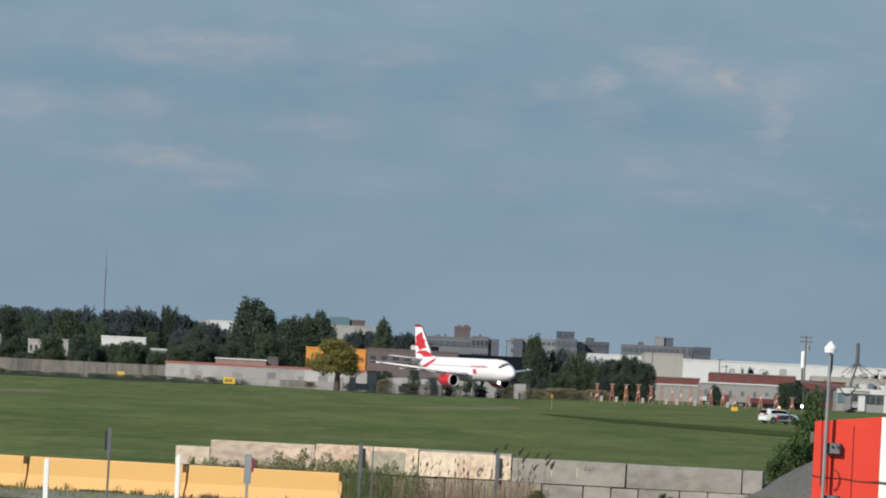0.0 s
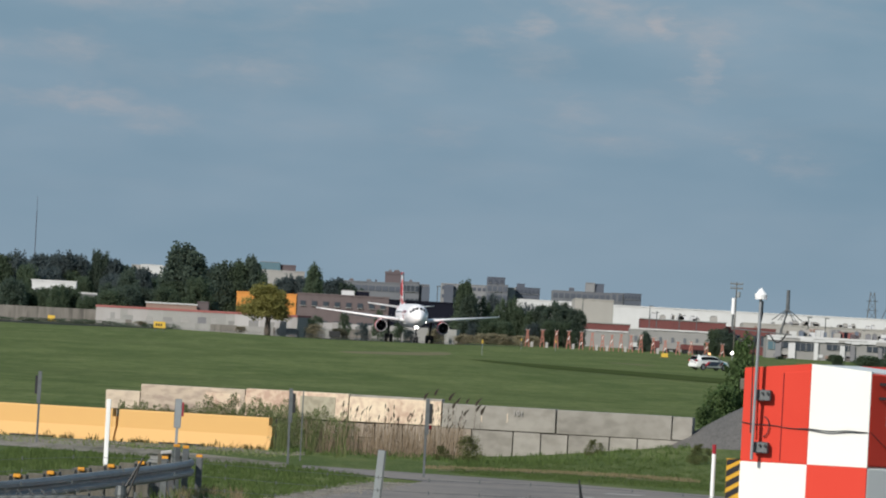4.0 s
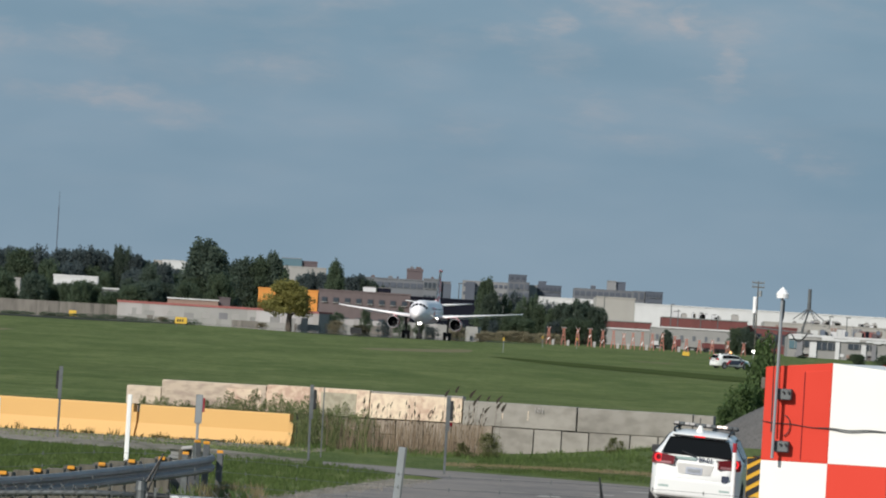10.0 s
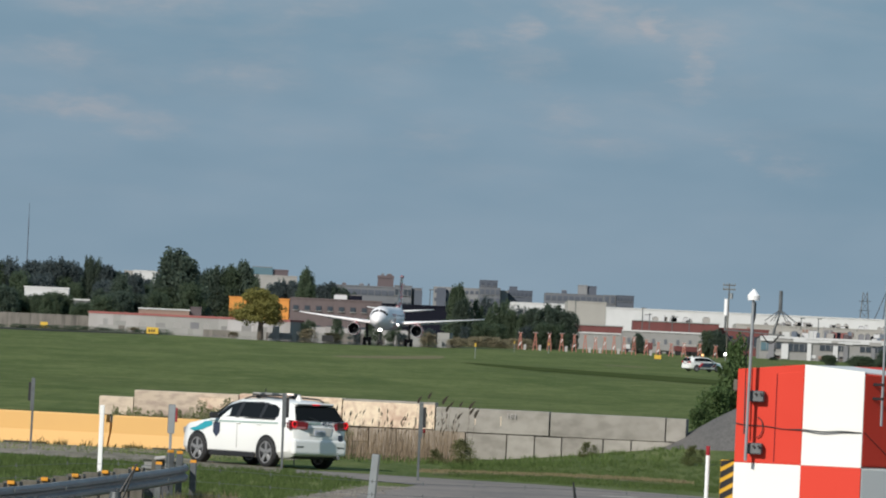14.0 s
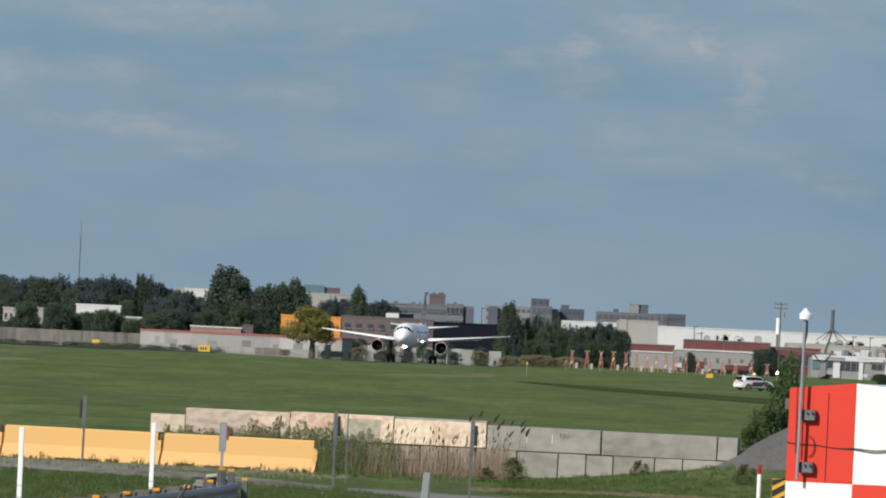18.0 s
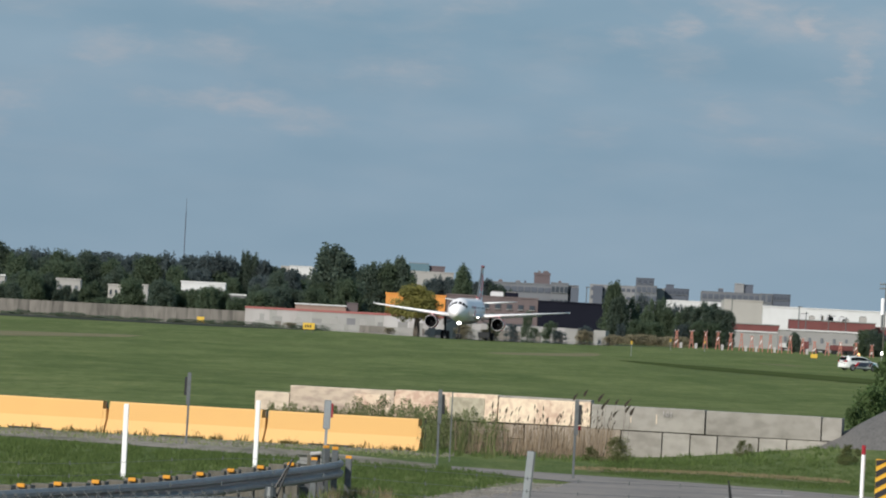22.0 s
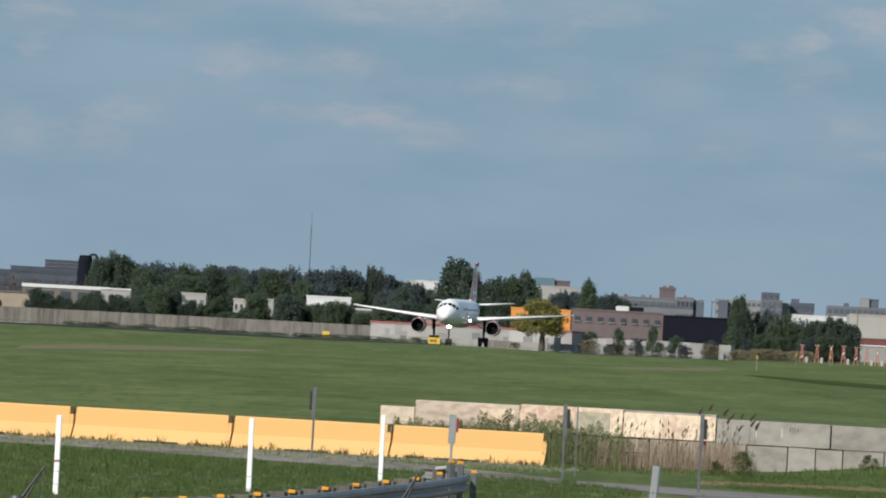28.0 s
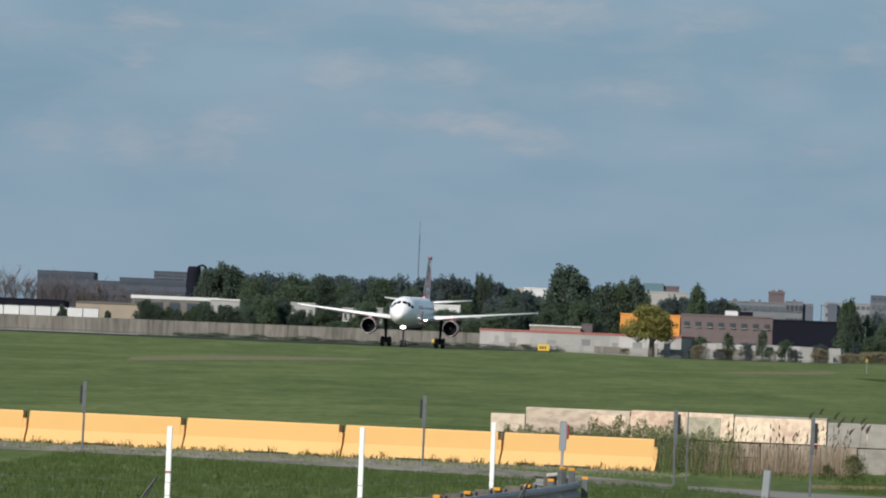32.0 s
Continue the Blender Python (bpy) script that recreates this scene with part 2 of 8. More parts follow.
M = {
    "asphalt": mat("asphalt", (0.240, 0.213, 0.193), 0.9, vary=0.5, scale=3.0, stain=0.55, second=(0.135, 0.128, 0.125), bump=0.01, spec=0.15),
    "runway": mat("runway_asphalt", (0.060, 0.066, 0.058), 0.95, spec=0.0, vary=0.3, scale=0.05, stain=0.4),
    "hot_tarmac": mat("smooth_hot_tarmac", (0.085, 0.09, 0.082), 0.035, spec=0.5),
    "gravel": mat("gravel", (0.30, 0.265, 0.228), 0.95, spec=0.1, vary=0.8, scale=2.6, stain=0.6, second=(0.115, 0.110, 0.078), bump=0.04, stretch=(1, 0.5, 1)),
    "pile": mat("dark_gravel", (0.132, 0.124, 0.118), 0.95, vary=0.8, scale=14.0, stain=0.25, bump=0.05),
    # grass colour darkened for the cloud shadow on the field
    "ditch": mat("cloud_shadow_grass", (0.066, 0.088, 0.034), 1.0, spec=0.0, vary=0.4, scale=0.4, stain=0.4),
    "dry": mat("dry_grass", (0.185, 0.168, 0.095), 0.95, spec=0.05, vary=0.5, scale=1.5, stain=0.3, spread=0.2),
    "yellow": mat("yellow_plastic", (0.61, 0.35, 0.108), 0.55, vary=0.12, scale=1.2, stain=0.10, second=(0.5, 0.27, 0.09), spread=0.05),
    "concrete": mat("concrete", (0.335, 0.315, 0.285), 0.9, vary=0.55, scale=5.0, stain=0.6, second=(0.20, 0.186, 0.165), stretch=(0.5, 1, 0.8), bump=0.012, spread=0.12),
    "cream": mat("cream_concrete", (0.76, 0.63, 0.475), 0.9, vary=0.75, scale=7.0, stain=0.6, second=(0.50, 0.345, 0.265), stretch=(1, 1, 0.9), bump=0.012, spread=0.1),
    "stained": mat("brown_stained_concrete", (0.34, 0.285, 0.232), 0.9, vary=0.7, scale=5.0, stain=0.7, second=(0.185, 0.15, 0.118), stretch=(1, 1, 0.5), bump=0.012, spread=0.15),
    "dull_slab": mat("lichen_grey_concrete", (0.44, 0.40, 0.305), 0.9, vary=0.8, scale=7.0, stain=0.7, second=(0.30, 0.27, 0.20), bump=0.012),
    "dark_red": mat("dark_red_reflector", (0.30, 0.03, 0.04), 0.4, vary=0.2, scale=8.0),
    # white paint greyed for the shade inside the plate recess
    "recess": mat("shaded_white_paint", (0.60, 0.59, 0.57), 0.5, vary=0.2, scale=3.0, stain=0.3),
    "amber_lit": mat("lit_amber_beacon", (1.0, 0.55, 0.22), 0.4, emit=1.0),
    "cream_dull": mat("weathered_pinkish_concrete", (0.58, 0.48, 0.375), 0.9, vary=0.8, scale=6.0, stain=0.7, second=(0.36, 0.285, 0.235), stretch=(0.5, 1, 1.2), bump=0.014, spread=0.1),
    "joint": mat("joint_shadow_gap", (0.05, 0.048, 0.045), 1.0),
    "rail": mat("weathered_rail_steel", (0.235, 0.235, 0.23), 0.55, 0.15, vary=0.4, scale=2.0, stain=0.4, second=(0.11, 0.115, 0.12)),
    "end_steel": mat("dark_grey_steel", (0.075, 0.078, 0.085), 0.6, 0.1, vary=0.4, scale=5.0, stain=0.4),
    "galv": mat("galvanised_steel", (0.34, 0.36, 0.38), 0.5, 0.55, vary=0.3, scale=6.0, stain=0.3, second=(0.22, 0.23, 0.24)),
    "galv_dark": mat("weathered_steel", (0.14, 0.152, 0.158), 0.55, 0.5, vary=0.4, scale=8.0, stain=0.3),
    "wire": mat("aged_dark_wire", (0.15, 0.155, 0.155), 0.6, 0.3, vary=0.4, scale=6.0),
    "white_post": mat("white_plastic_post", (0.85, 0.85, 0.85), 0.4, vary=0.1, scale=4, stain=0.1, second=(0.5, 0.5, 0.48)),
    "red": mat("red_reflector", (0.30, 0.02, 0.03), 0.3),
    "red_paint": mat("vermilion_paint", (0.64, 0.062, 0.040), 0.6, vary=0.15, scale=1.2, stain=0.25, second=(0.50, 0.035, 0.02), spec=0.08),
    "white_paint": mat("white_fibreglass_paint", (0.82, 0.81, 0.77), 0.42, vary=0.08, scale=1.0, stain=0.18, second=(0.62, 0.62, 0.60), coat=0.2),
    "black": mat("black_plastic", (0.018, 0.018, 0.02), 0.5, vary=0.3, scale=9),
    "rubber": mat("tyre_rubber", (0.02, 0.02, 0.021), 0.8, vary=0.3, scale=12),
    "wood": mat("weathered_timber", (0.120, 0.110, 0.090), 0.85, vary=0.5, scale=5, stain=0.4, stretch=(4, 4, 0.5), spread=0.2),
    "orange": mat("amber_reflector", (0.64, 0.28, 0.03), 0.35),
    "hazard": mat("hazard_yellow", (0.66, 0.37, 0.03), 0.45, vary=0.1, scale=5),
    "car": mat("white_car_paint", (0.80, 0.81, 0.80), 0.28, vary=0.05, scale=1.5, stain=0.12, second=(0.58, 0.57, 0.54), coat=0.6),
    "glass_dark": mat("tinted_car_glass", (0.008, 0.009, 0.010), 0.12, spec=0.10),
    "tail": mat("red_tail_lens", (0.13, 0.008, 0.014), 0.2, coat=0.5),
    "lamp_red": mat("lit_brake_lamp", (0.85, 0.012, 0.022), 0.4, emit=0.35),
    "plate": mat("dull_bluish_plate", (0.40, 0.43, 0.50), 0.5, vary=0.2, scale=12),
    "lens_pink": mat("dull_pink_lens", (0.30, 0.14, 0.15), 0.3, coat=0.4),
    "lamp_white": mat("lit_white_lamp", (1.0, 0.95, 0.88), 0.4, emit=9.0),
    "lamp_bar": mat("lit_warning_lamp", (1.0, 0.84, 0.76), 0.4, emit=0.7),
    "teal": mat("teal_stripe", (0.03, 0.32, 0.40), 0.4),
    "navy": mat("navy_marking", (0.035, 0.045, 0.075), 0.4),
    "grey_mark": mat("grey_green_stripe", (0.30, 0.40, 0.38), 0.4),
    "alloy": mat("alloy_wheel", (0.33, 0.33, 0.335), 0.45, 0.5, vary=0.2, scale=15),
    "plane": mat("white_aircraft_paint", (0.88, 0.85, 0.86), 0.38, vary=0.05, scale=0.6, stain=0.10, second=(0.64, 0.61, 0.63), coat=0.15),
    "plane_red": mat("red_aircraft_paint", (0.55, 0.025, 0.035), 0.32, vary=0.08, scale=0.8, coat=0.4),
    "metal": mat("bare_aluminium", (0.62, 0.60, 0.60), 0.42, 0.8, vary=0.2, scale=2.0),
    "fan": mat("dark_fan", (0.014, 0.014, 0.016), 0.9, 0.0, spec=0.1),
    "lip": mat("pale_intake_lip", (0.56, 0.54, 0.55), 0.4, vary=0.2, scale=2.0),
    "wing": mat("grey_wing_skin", (0.66, 0.67, 0.68), 0.4, 0.0, vary=0.15, scale=0.8, stain=0.2),
    "sign_yellow": mat("yellow_sign_face", (0.62, 0.40, 0.05), 0.5, vary=0.1, scale=2),
    "pale_lamp": mat("dull_white_housing", (0.42, 0.40, 0.39), 0.6, vary=0.3, scale=2.0, stain=0.3),
    # mast orange paled towards pink to carry the haze
    "approach": mat("hazed_orange_paint", (0.40, 0.165, 0.125), 0.6, vary=0.2, scale=1.0),
}


# ---- helpers of this scene ----
def smooth(v, a, b):
    u = min(1.0, max(0.0, (v - a) / (b - a)))
    return u * u * (3 - 2 * u)


def ground_z(x, y):
    """The field is level but for a low swell along the runway and a bank behind the road."""
    bank = 0.63 * smooth(x, 3.4, 11.0) * smooth(y, 194, 214) * (1 - smooth(y, 240, 300)) * (1 - smooth(x, 22, 40))
    return bank + 0.66 * smooth(-x, -12, 25) * smooth(y, 900, 1100) * (1 - smooth(y, 1240, 1420))


def bearing(az, d):
    """The ground point d metres out, az degrees to the right of straight ahead."""
    a = radians(az)
    return d * math.sin(a), d * math.cos(a)


def rise_to(el, d):
    """The height that shows at an elevation of el degrees, d metres out."""
    return EYE.z + d * math.tan(radians(el))


def part(name, bm, material, parent=None, label="", smooth_shade=False):
    me = bpy.data.meshes.new(name)
    bm.normal_update()
    bm.to_mesh(me)
    bm.free()
    for mm in material if isinstance(material, (list, tuple)) else [material]:
        me.materials.append(mm)
    if smooth_shade:
        me.shade_smooth()
    ob = new(name, me)
    if parent:
        ob.parent = parent
    if label:
        ob["label"] = label
    return ob


def piece(name, me, parent, m):
    """One more object on a mesh that is shared."""
    ob = new(name, me)
    ob.parent = parent
    ob.matrix_basis = m
    return ob


def empty(name, x=0, y=0, z=0, rz=0):
    ob = new(name)
    ob.matrix_basis = pose(x, y, z, 0, 0, rz)
    ob.empty_display_size = 0.2
    return ob


def bm_box(sx, sy, sz, at=(0, 0, 0), bevel=0.0, bm=None, rot=None, seg=1):
    """A box with its centre at `at`, edges bevelled."""
    own = bmesh.new()
    bmesh.ops.create_cube(own, size=1.0)
    for v in own.verts:
        v.co = Vector((v.co.x * sx, v.co.y * sy, v.co.z * sz))
    if bevel:
        bmesh.ops.bevel(own, geom=own.edges[:], offset=bevel, segments=seg, affect="EDGES", profile=0.5)
    m = Matrix.Translation(at) @ (rot if rot else Matrix())
    bmesh.ops.transform(own, matrix=m, verts=own.verts)
    if bm is None:
        return own
    tmp = bpy.data.meshes.new("t")
    own.to_mesh(tmp)
    own.free()
    bm.from_mesh(tmp)
    bpy.data.meshes.remove(tmp)
    return bm


def bm_tube(p0, p1, r0, r1=None, seg=8, bm=None, caps=True):
    """A round bar from p0 to p1."""
    bm = bm or bmesh.new()
    p0, p1 = Vector(p0), Vector(p1)
    r1 = r0 if r1 is None else r1
    q = (p1 - p0).to_track_quat("Z", "Y")
    a, b = [], []
    for i in range(seg):
        u = Vector((math.cos(2 * math.pi * i / seg), math.sin(2 * math.pi * i / seg), 0))
        a.append(bm.verts.new(p0 + q @ (u * r0)))
        b.append(bm.verts.new(p1 + q @ (u * r1)))
    for i in range(seg):
        j = (i + 1) % seg
        bm.faces.new((a[i], a[j], b[j], b[i]))
    if caps:
        bm.faces.new(a[::-1])
        bm.faces.new(b)
    return bm


def bm_path(points, r, seg=5):
    """One bent bar through many points."""
    points = [Vector(p) for p in points]
    rings = []
    for i, p in enumerate(points):
        q = (points[min(i + 1, len(points) - 1)] - points[max(i - 1, 0)]).to_track_quat("Z", "Y")
        rings.append([p + q @ Vector((r * math.cos(2 * math.pi * k / seg), r * math.sin(2 * math.pi * k / seg), 0)) for k in range(seg)])
    return bm_rings(rings)


def bm_rings(rings, close_ends=True, bm=None):
    """A skin through rings of equally many points."""
    bm = bm or bmesh.new()
    vs = [[bm.verts.new(p) for p in ring] for ring in rings]
    n = len(vs[0])
    for a, b in zip(vs, vs[1:]):
        for i in range(n):
            j = (i + 1) % n
            bm.faces.new((a[i], a[j], b[j], b[i]))
    if close_ends:
        bm.faces.new(vs[0][::-1])
        bm.faces.new(vs[-1])
    return bm


def bm_prism(outline, y0, y1, bm=None, axis="y"):
    """An outline in the x-z plane pushed from y0 to y1 (axis 'y'), or in y-z pushed along x (axis 'x')."""
    if axis == "y":
        rings = [[(a, y, b) for a, b in outline] for y in (y0, y1)]
    elif axis == "x":
        rings = [[(y, a, b) for a, b in outline] for y in (y0, y1)]
    else:
        rings = [[(a, b, y) for a, b in outline] for y in (y0, y1)]
    bm = bm_rings(rings, True, bm)
    bmesh.ops.recalc_face_normals(bm, faces=bm.faces[:])
    return bm


def bm_text(body, size, depth=0.004, bold=0.0):
    cu = bpy.data.curves.new("letters", "FONT")
    cu.body, cu.size, cu.extrude, cu.align_x, cu.align_y, cu.resolution_u = body, size, depth, "CENTER", "CENTER", 2
    cu.offset = bold
    ob = bpy.data.objects.new("letters", cu)
    me = bpy.data.meshes.new_from_object(ob)
    bm = bmesh.new()
    bm.from_mesh(me)
    bpy.data.objects.remove(ob)
    bpy.data.curves.remove(cu)
    bpy.data.meshes.remove(me)
    return bm


# ---- ground ----
def grass_material():
    m = bpy.data.materials.new("mown_grass")
    m.use_nodes = True
    nt = m.node_tree
    p = nt.nodes["Principled BSDF"]
    p.inputs["Roughness"].default_value = 0.9
    p.inputs["Specular IOR Level"].default_value = 0.03
    c = nt.nodes.new("ShaderNodeTexCoord")

    def noise_of(scale, stretch, detail=5, rough=0.55):
        k = nt.nodes.new("ShaderNodeMapping")
        k.inputs["Scale"].default_value = stretch
        nt.links.new(c.outputs["Object"], k.inputs["Vector"])
        n = nt.nodes.new("ShaderNodeTexNoise")
        n.inputs["Scale"].default_value, n.inputs["Detail"].default_value, n.inputs["Roughness"].default_value = scale, detail, rough
        nt.links.new(k.outputs[0], n.inputs["Vector"])
        return n.outputs["Fac"]

    def mix(fac, a, b, lo, hi):
        r = nt.nodes.new("ShaderNodeMapRange")
        r.inputs["From Min"].default_value, r.inputs["From Max"].default_value = lo, hi
        nt.links.new(fac, r.inputs["Value"])
        x = nt.nodes.new("ShaderNodeMix")
        x.data_type = "RGBA"
        nt.links.new(r.outputs[0], x.inputs[0])
        for i, v in ((6, a), (7, b)):
            if isinstance(v, tuple):
                x.inputs[i].default_value = (*v, 1)
            else:
                nt.links.new(v, x.inputs[i])
        return x.outputs[2]

    broad = noise_of(0.012, (1.0, 0.35, 1))
    bands = noise_of(1.0, (0.085, 0.011, 1), 4, 0.6)
    mottle = noise_of(1.0, (0.45, 0.05, 1), 3, 0.6)
    grain = noise_of(1.0, (1.7, 0.16, 1), 3, 0.7)
    tuft = noise_of(1.1, (1, 0.35, 1), 6, 0.65)
    blade = noise_of(9.0, (1, 0.5, 1), 5, 0.7)
    col = mix(bands, (0.074, 0.106, 0.033), (0.136, 0.164, 0.060), 0.42, 0.58)
    col = mix(mottle, col, (0.160, 0.180, 0.072), 0.50, 0.72)
    col = mix(grain, col, (0.060, 0.092, 0.029), 0.50, 0.70)
    col = mix(broad, col, (0.098, 0.118, 0.046), 0.5, 0.75)
    col = mix(tuft, col, (0.066, 0.095, 0.030), 0.50, 0.75)
    patch = noise_of(1.0, (0.24, 0.085, 1), 6, 0.68)
    pale = noise_of(1.0, (0.31, 0.12, 1.7), 6, 0.70)
    col = mix(patch, col, (0.056, 0.086, 0.026), 0.50, 0.68)
    col = mix(pale, col, (0.168, 0.186, 0.070), 0.52, 0.74)
    col = mix(blade, col, (0.185, 0.205, 0.098), 0.50, 0.76)
    nt.links.new(col, p.inputs["Base Color"])
    b = nt.nodes.new("ShaderNodeBump")
    b.inputs["Strength"].default_value, b.inputs["Distance"].default_value = 0.5, 0.06
    nt.links.new(blade, b.inputs["Height"])
    nt.links.new(b.outputs[0], p.inputs["Normal"])
    return m


M["grass"] = grass_material()


def sheet(name, rows, material, lift, step=60.0):
    """A ground-hugging strip between two edges, given as (x of one edge, x of the other, y)."""
    bm = bmesh.new()
    prev = None
    dense = []
    for (a0, b0, y0), (a1, b1, y1) in zip(rows, rows[1:]):
        n = max(1, int(abs(y1 - y0) / step))
        dense += [(a0 + (a1 - a0) * i / n, b0 + (b1 - b0) * i / n, y0 + (y1 - y0) * i / n) for i in range(n)]
    dense.append(rows[-1])
    for a, b, y in dense:
        cur = []
        for i in range(7):
            x = a + (b - a) * i / 6
            cur.append(bm.verts.new((x, y, ground_z(x, y) + lift)))
        if prev:
            for i in range(6):
                bm.faces.new((prev[i], prev[i + 1], cur[i + 1], cur[i]))
        prev = cur
    bmesh.ops.recalc_face_normals(bm, faces=bm.faces[:])
    for f in bm.faces:
        if f.normal.z < 0:
            f.normal_flip()
    return tagged(part(name, bm, material), kind="structure")


def build_ground():
    bm = bmesh.new()
    ys = [-900, -300, -60, 0, 40, 80, 110, 130, 150, 170, 190, 194, 198, 202, 206, 210, 214, 220, 230, 240, 255, 270, 285, 300, 400, 500, 600, 700, 800, 860] + list(range(900, 1620, 20)) + [1700, 1850, 2100, 2600, 3300, 4200, 4950]
    xs = [-2500, -1200, -600, -320, -200, -140, -110] + list(range(-90, 1, 6)) + [2, 3.4, 4.5, 5.5, 6.5, 7.5, 8.5, 9.6, 12, 16, 22, 28, 34, 40] + [60, 90, 140, 200, 320, 600, 1200, 2500]
    grid = [[bm.verts.new((x, y, ground_z(x, y))) for x in xs] for y in ys]
    for a, b in zip(grid, grid[1:]):
        for i in range(len(xs) - 1):
            bm.faces.new((a[i], a[i + 1], b[i + 1], b[i]))
    g = part("ground", bm, M["grass"])
    tagged(g, "mown green airfield grass running to the horizon", "ground", kind="structure")
    # runway under the airliner
    rows = []
    for y in range(1130, 1661, 30):
        c = 10.9 + (y - 1491) * 0.150
        rows.append((-0.115 * y if y < 1400 else c - 8, min(c + 5, -0.019 * y) if y < 1400 else c + 6, y))
    tagged(sheet("runway", rows, M["runway"], 0.02, 20), "grey asphalt runway seen at a very flat angle", "runway")
    # hot smooth tarmac beyond the runway: at this flat angle it mirrors the walls and the sky
    bm = bmesh.new()
    corners = [(-150.0, 1422), (-60.0, 1422), (6.0, 1432), (16.0, 1462), (23.0, 1500), (28.5, 1716), (-168.0, 1716)]
    bm.faces.new([bm.verts.new((x, y, 0.05)) for x, y in corners])
    tagged(part("tarmac", bm, M["hot_tarmac"]), "smooth hot tarmac that mirrors the sheds behind it", "tarmac", kind="structure")
    # pale strip by the wall; painted cloud shadow that crosses the field
    rows = [(-0.115 * y, -0.071 * y, y) for y in (1215, 1300, 1390)]
    # concrete colour stands in for sky mirrored in the mirage
    tagged(sheet("apron", rows, M["concrete"], 0.04, 20), "pale strip painted for the sky mirage before the boundary wall", "apron")
    # flat dark sheet in place of the shadow a cloud casts here
    rows = [(60, 80, 470), (43, 58, 560), (29.5, 43, 655), (18.9, 32.5, 750), (15.5, 24.0, 810), (14.0, 16.0, 860)]
    tagged(sheet("ditch", rows, M["ditch"], 0.03, 25), "dark strip painted for a cloud shadow across the mown grass", "ditch")
    tagged(sheet("dry_patch", [(1.6, 3.0, 862), (0.3, 7.5, 885), (2.4, 10.6, 915), (6.5, 13.2, 955), (10.5, 14.4, 1000), (13.4, 14.6, 1040)], M["dry"], 0.015), "bare dry patch in the mown grass", "ground")
    tagged(sheet("dry_patch", [(35.6, 36.6, 955), (33.2, 38.6, 972), (33.0, 36.4, 992)], M["dry"], 0.015), "bare dry patch in the mown grass", "ground")
    tagged(sheet("dry_patch", [(-46.3, -45.4, 640), (-49.5, -42.0, 690), (-49.0, -38.8, 745), (-46.7, -35.0, 805), (-38.6, -35.6, 860)], M["dry"], 0.015), "bare dry patch in the mown grass", "ground")
    # perimeter road: comes from behind the camera, swings left in front of the barriers
    near = [(-6.1, 88), (-3.7, 120), (-2.3, 138.5), (-1.35, 147), (-0.4, 156.5), (1.0, 168), (2.1, 179.5), (0.6, 184), (-0.6, 186.6)]
    far = [(-0.6, 191.6), (2.35, 188.9), (5.2, 186.4), (8.35, 181.2), (11.5, 172), (14.5, 155), (15, 125), (12, 88)]
    bm = bmesh.new()
    bm.faces.new([bm.verts.new((x, y, 0.012)) for x, y in near + far][::-1])
    bmesh.ops.triangulate(bm, faces=bm.faces[:])
    bmesh.ops.recalc_face_normals(bm, faces=bm.faces[:])
    for f in bm.faces:
        if f.normal.z < 0:
            f.normal_flip()
    tagged(part("road", bm, M["asphalt"]), "cracked grey asphalt perimeter road", "road", kind="structure")

    def strip(name, label, left, right, material, lift, category):
        """A flat strip between two edges of equally many points, its rims slightly ragged."""
        b = bmesh.new()
        prev = None
        n = len(left)
        for i in range(n - 1):
            for k in range(12):
                t = k / 12
                l = [left[i][j] + (left[i + 1][j] - left[i][j]) * t for j in (0, 1)]
                r = [right[i][j] + (right[i + 1][j] - right[i][j]) * t for j in (0, 1)]
                w = 0.10 * noise.noise(Vector((l[0] * 2, l[1] * 0.4, 1)))
                cur = [b.verts.new((l[0] + w, l[1] + 5 * w, ground_z(*l) + lift)), b.verts.new((r[0] - w, r[1] - 4 * w, ground_z(*r) + lift))]
                if prev:
                    b.faces.new((prev[0], prev[1], cur[1], cur[0]))
                prev = cur
        bmesh.ops.recalc_face_normals(b, faces=b.faces[:])
        for f in b.faces:
            if f.normal.z < 0:
                f.normal_flip()
        tagged(part(name, b, material), label, category, kind="structure")

    strip("gravel_track", "grey gravel track in front of the yellow barriers", [(-60, 209), (-24, 206.5), (-13.0, 202.5), (-6.8, 195.8), (-0.4, 186.2)], [(-60, 219.5), (-24, 217), (-13.1, 213.2), (-7.2, 210.6), (-0.4, 191.8)], M["gravel"], 0.010, "track")
    strip("gravel_shoulder", "worn dirt shoulder beside the asphalt", [(-7.7, 88), (-5.0, 118), (-3.1, 138), (-2.15, 147), (-0.95, 158), (1.2, 178)], [(-5.9, 88), (-3.5, 120), (-2.1, 138.5), (-1.15, 147), (-0.1, 158), (2.2, 179)], M["gravel"], 0.008, "track")
    strip("dry_strip", "band of dry straw-coloured grass on the bank", [(2.6, 193.5), (4.2, 196.5), (6.0, 196.8), (8.5, 194)], [(2.6, 194.3), (4.2, 198.4), (6.0, 198.6), (8.5, 194.8)], M["dry"], 0.02, "ground")
    for px, py, sx, sy in ((4.1, 166, 0.28, 1.4), (6.4, 176, 0.5, 1.3), (5.4, 171, 0.2, 1.0), (1.9, 152, 0.3, 1.5)):
        strip("pale_patch", "pale worn patch on the asphalt", [(px - sx, py), (px - sx * 0.5, py + sy)], [(px + sx * 0.6, py), (px + sx, py + sy)], M["concrete"], 0.016, "road marking")


build_ground()


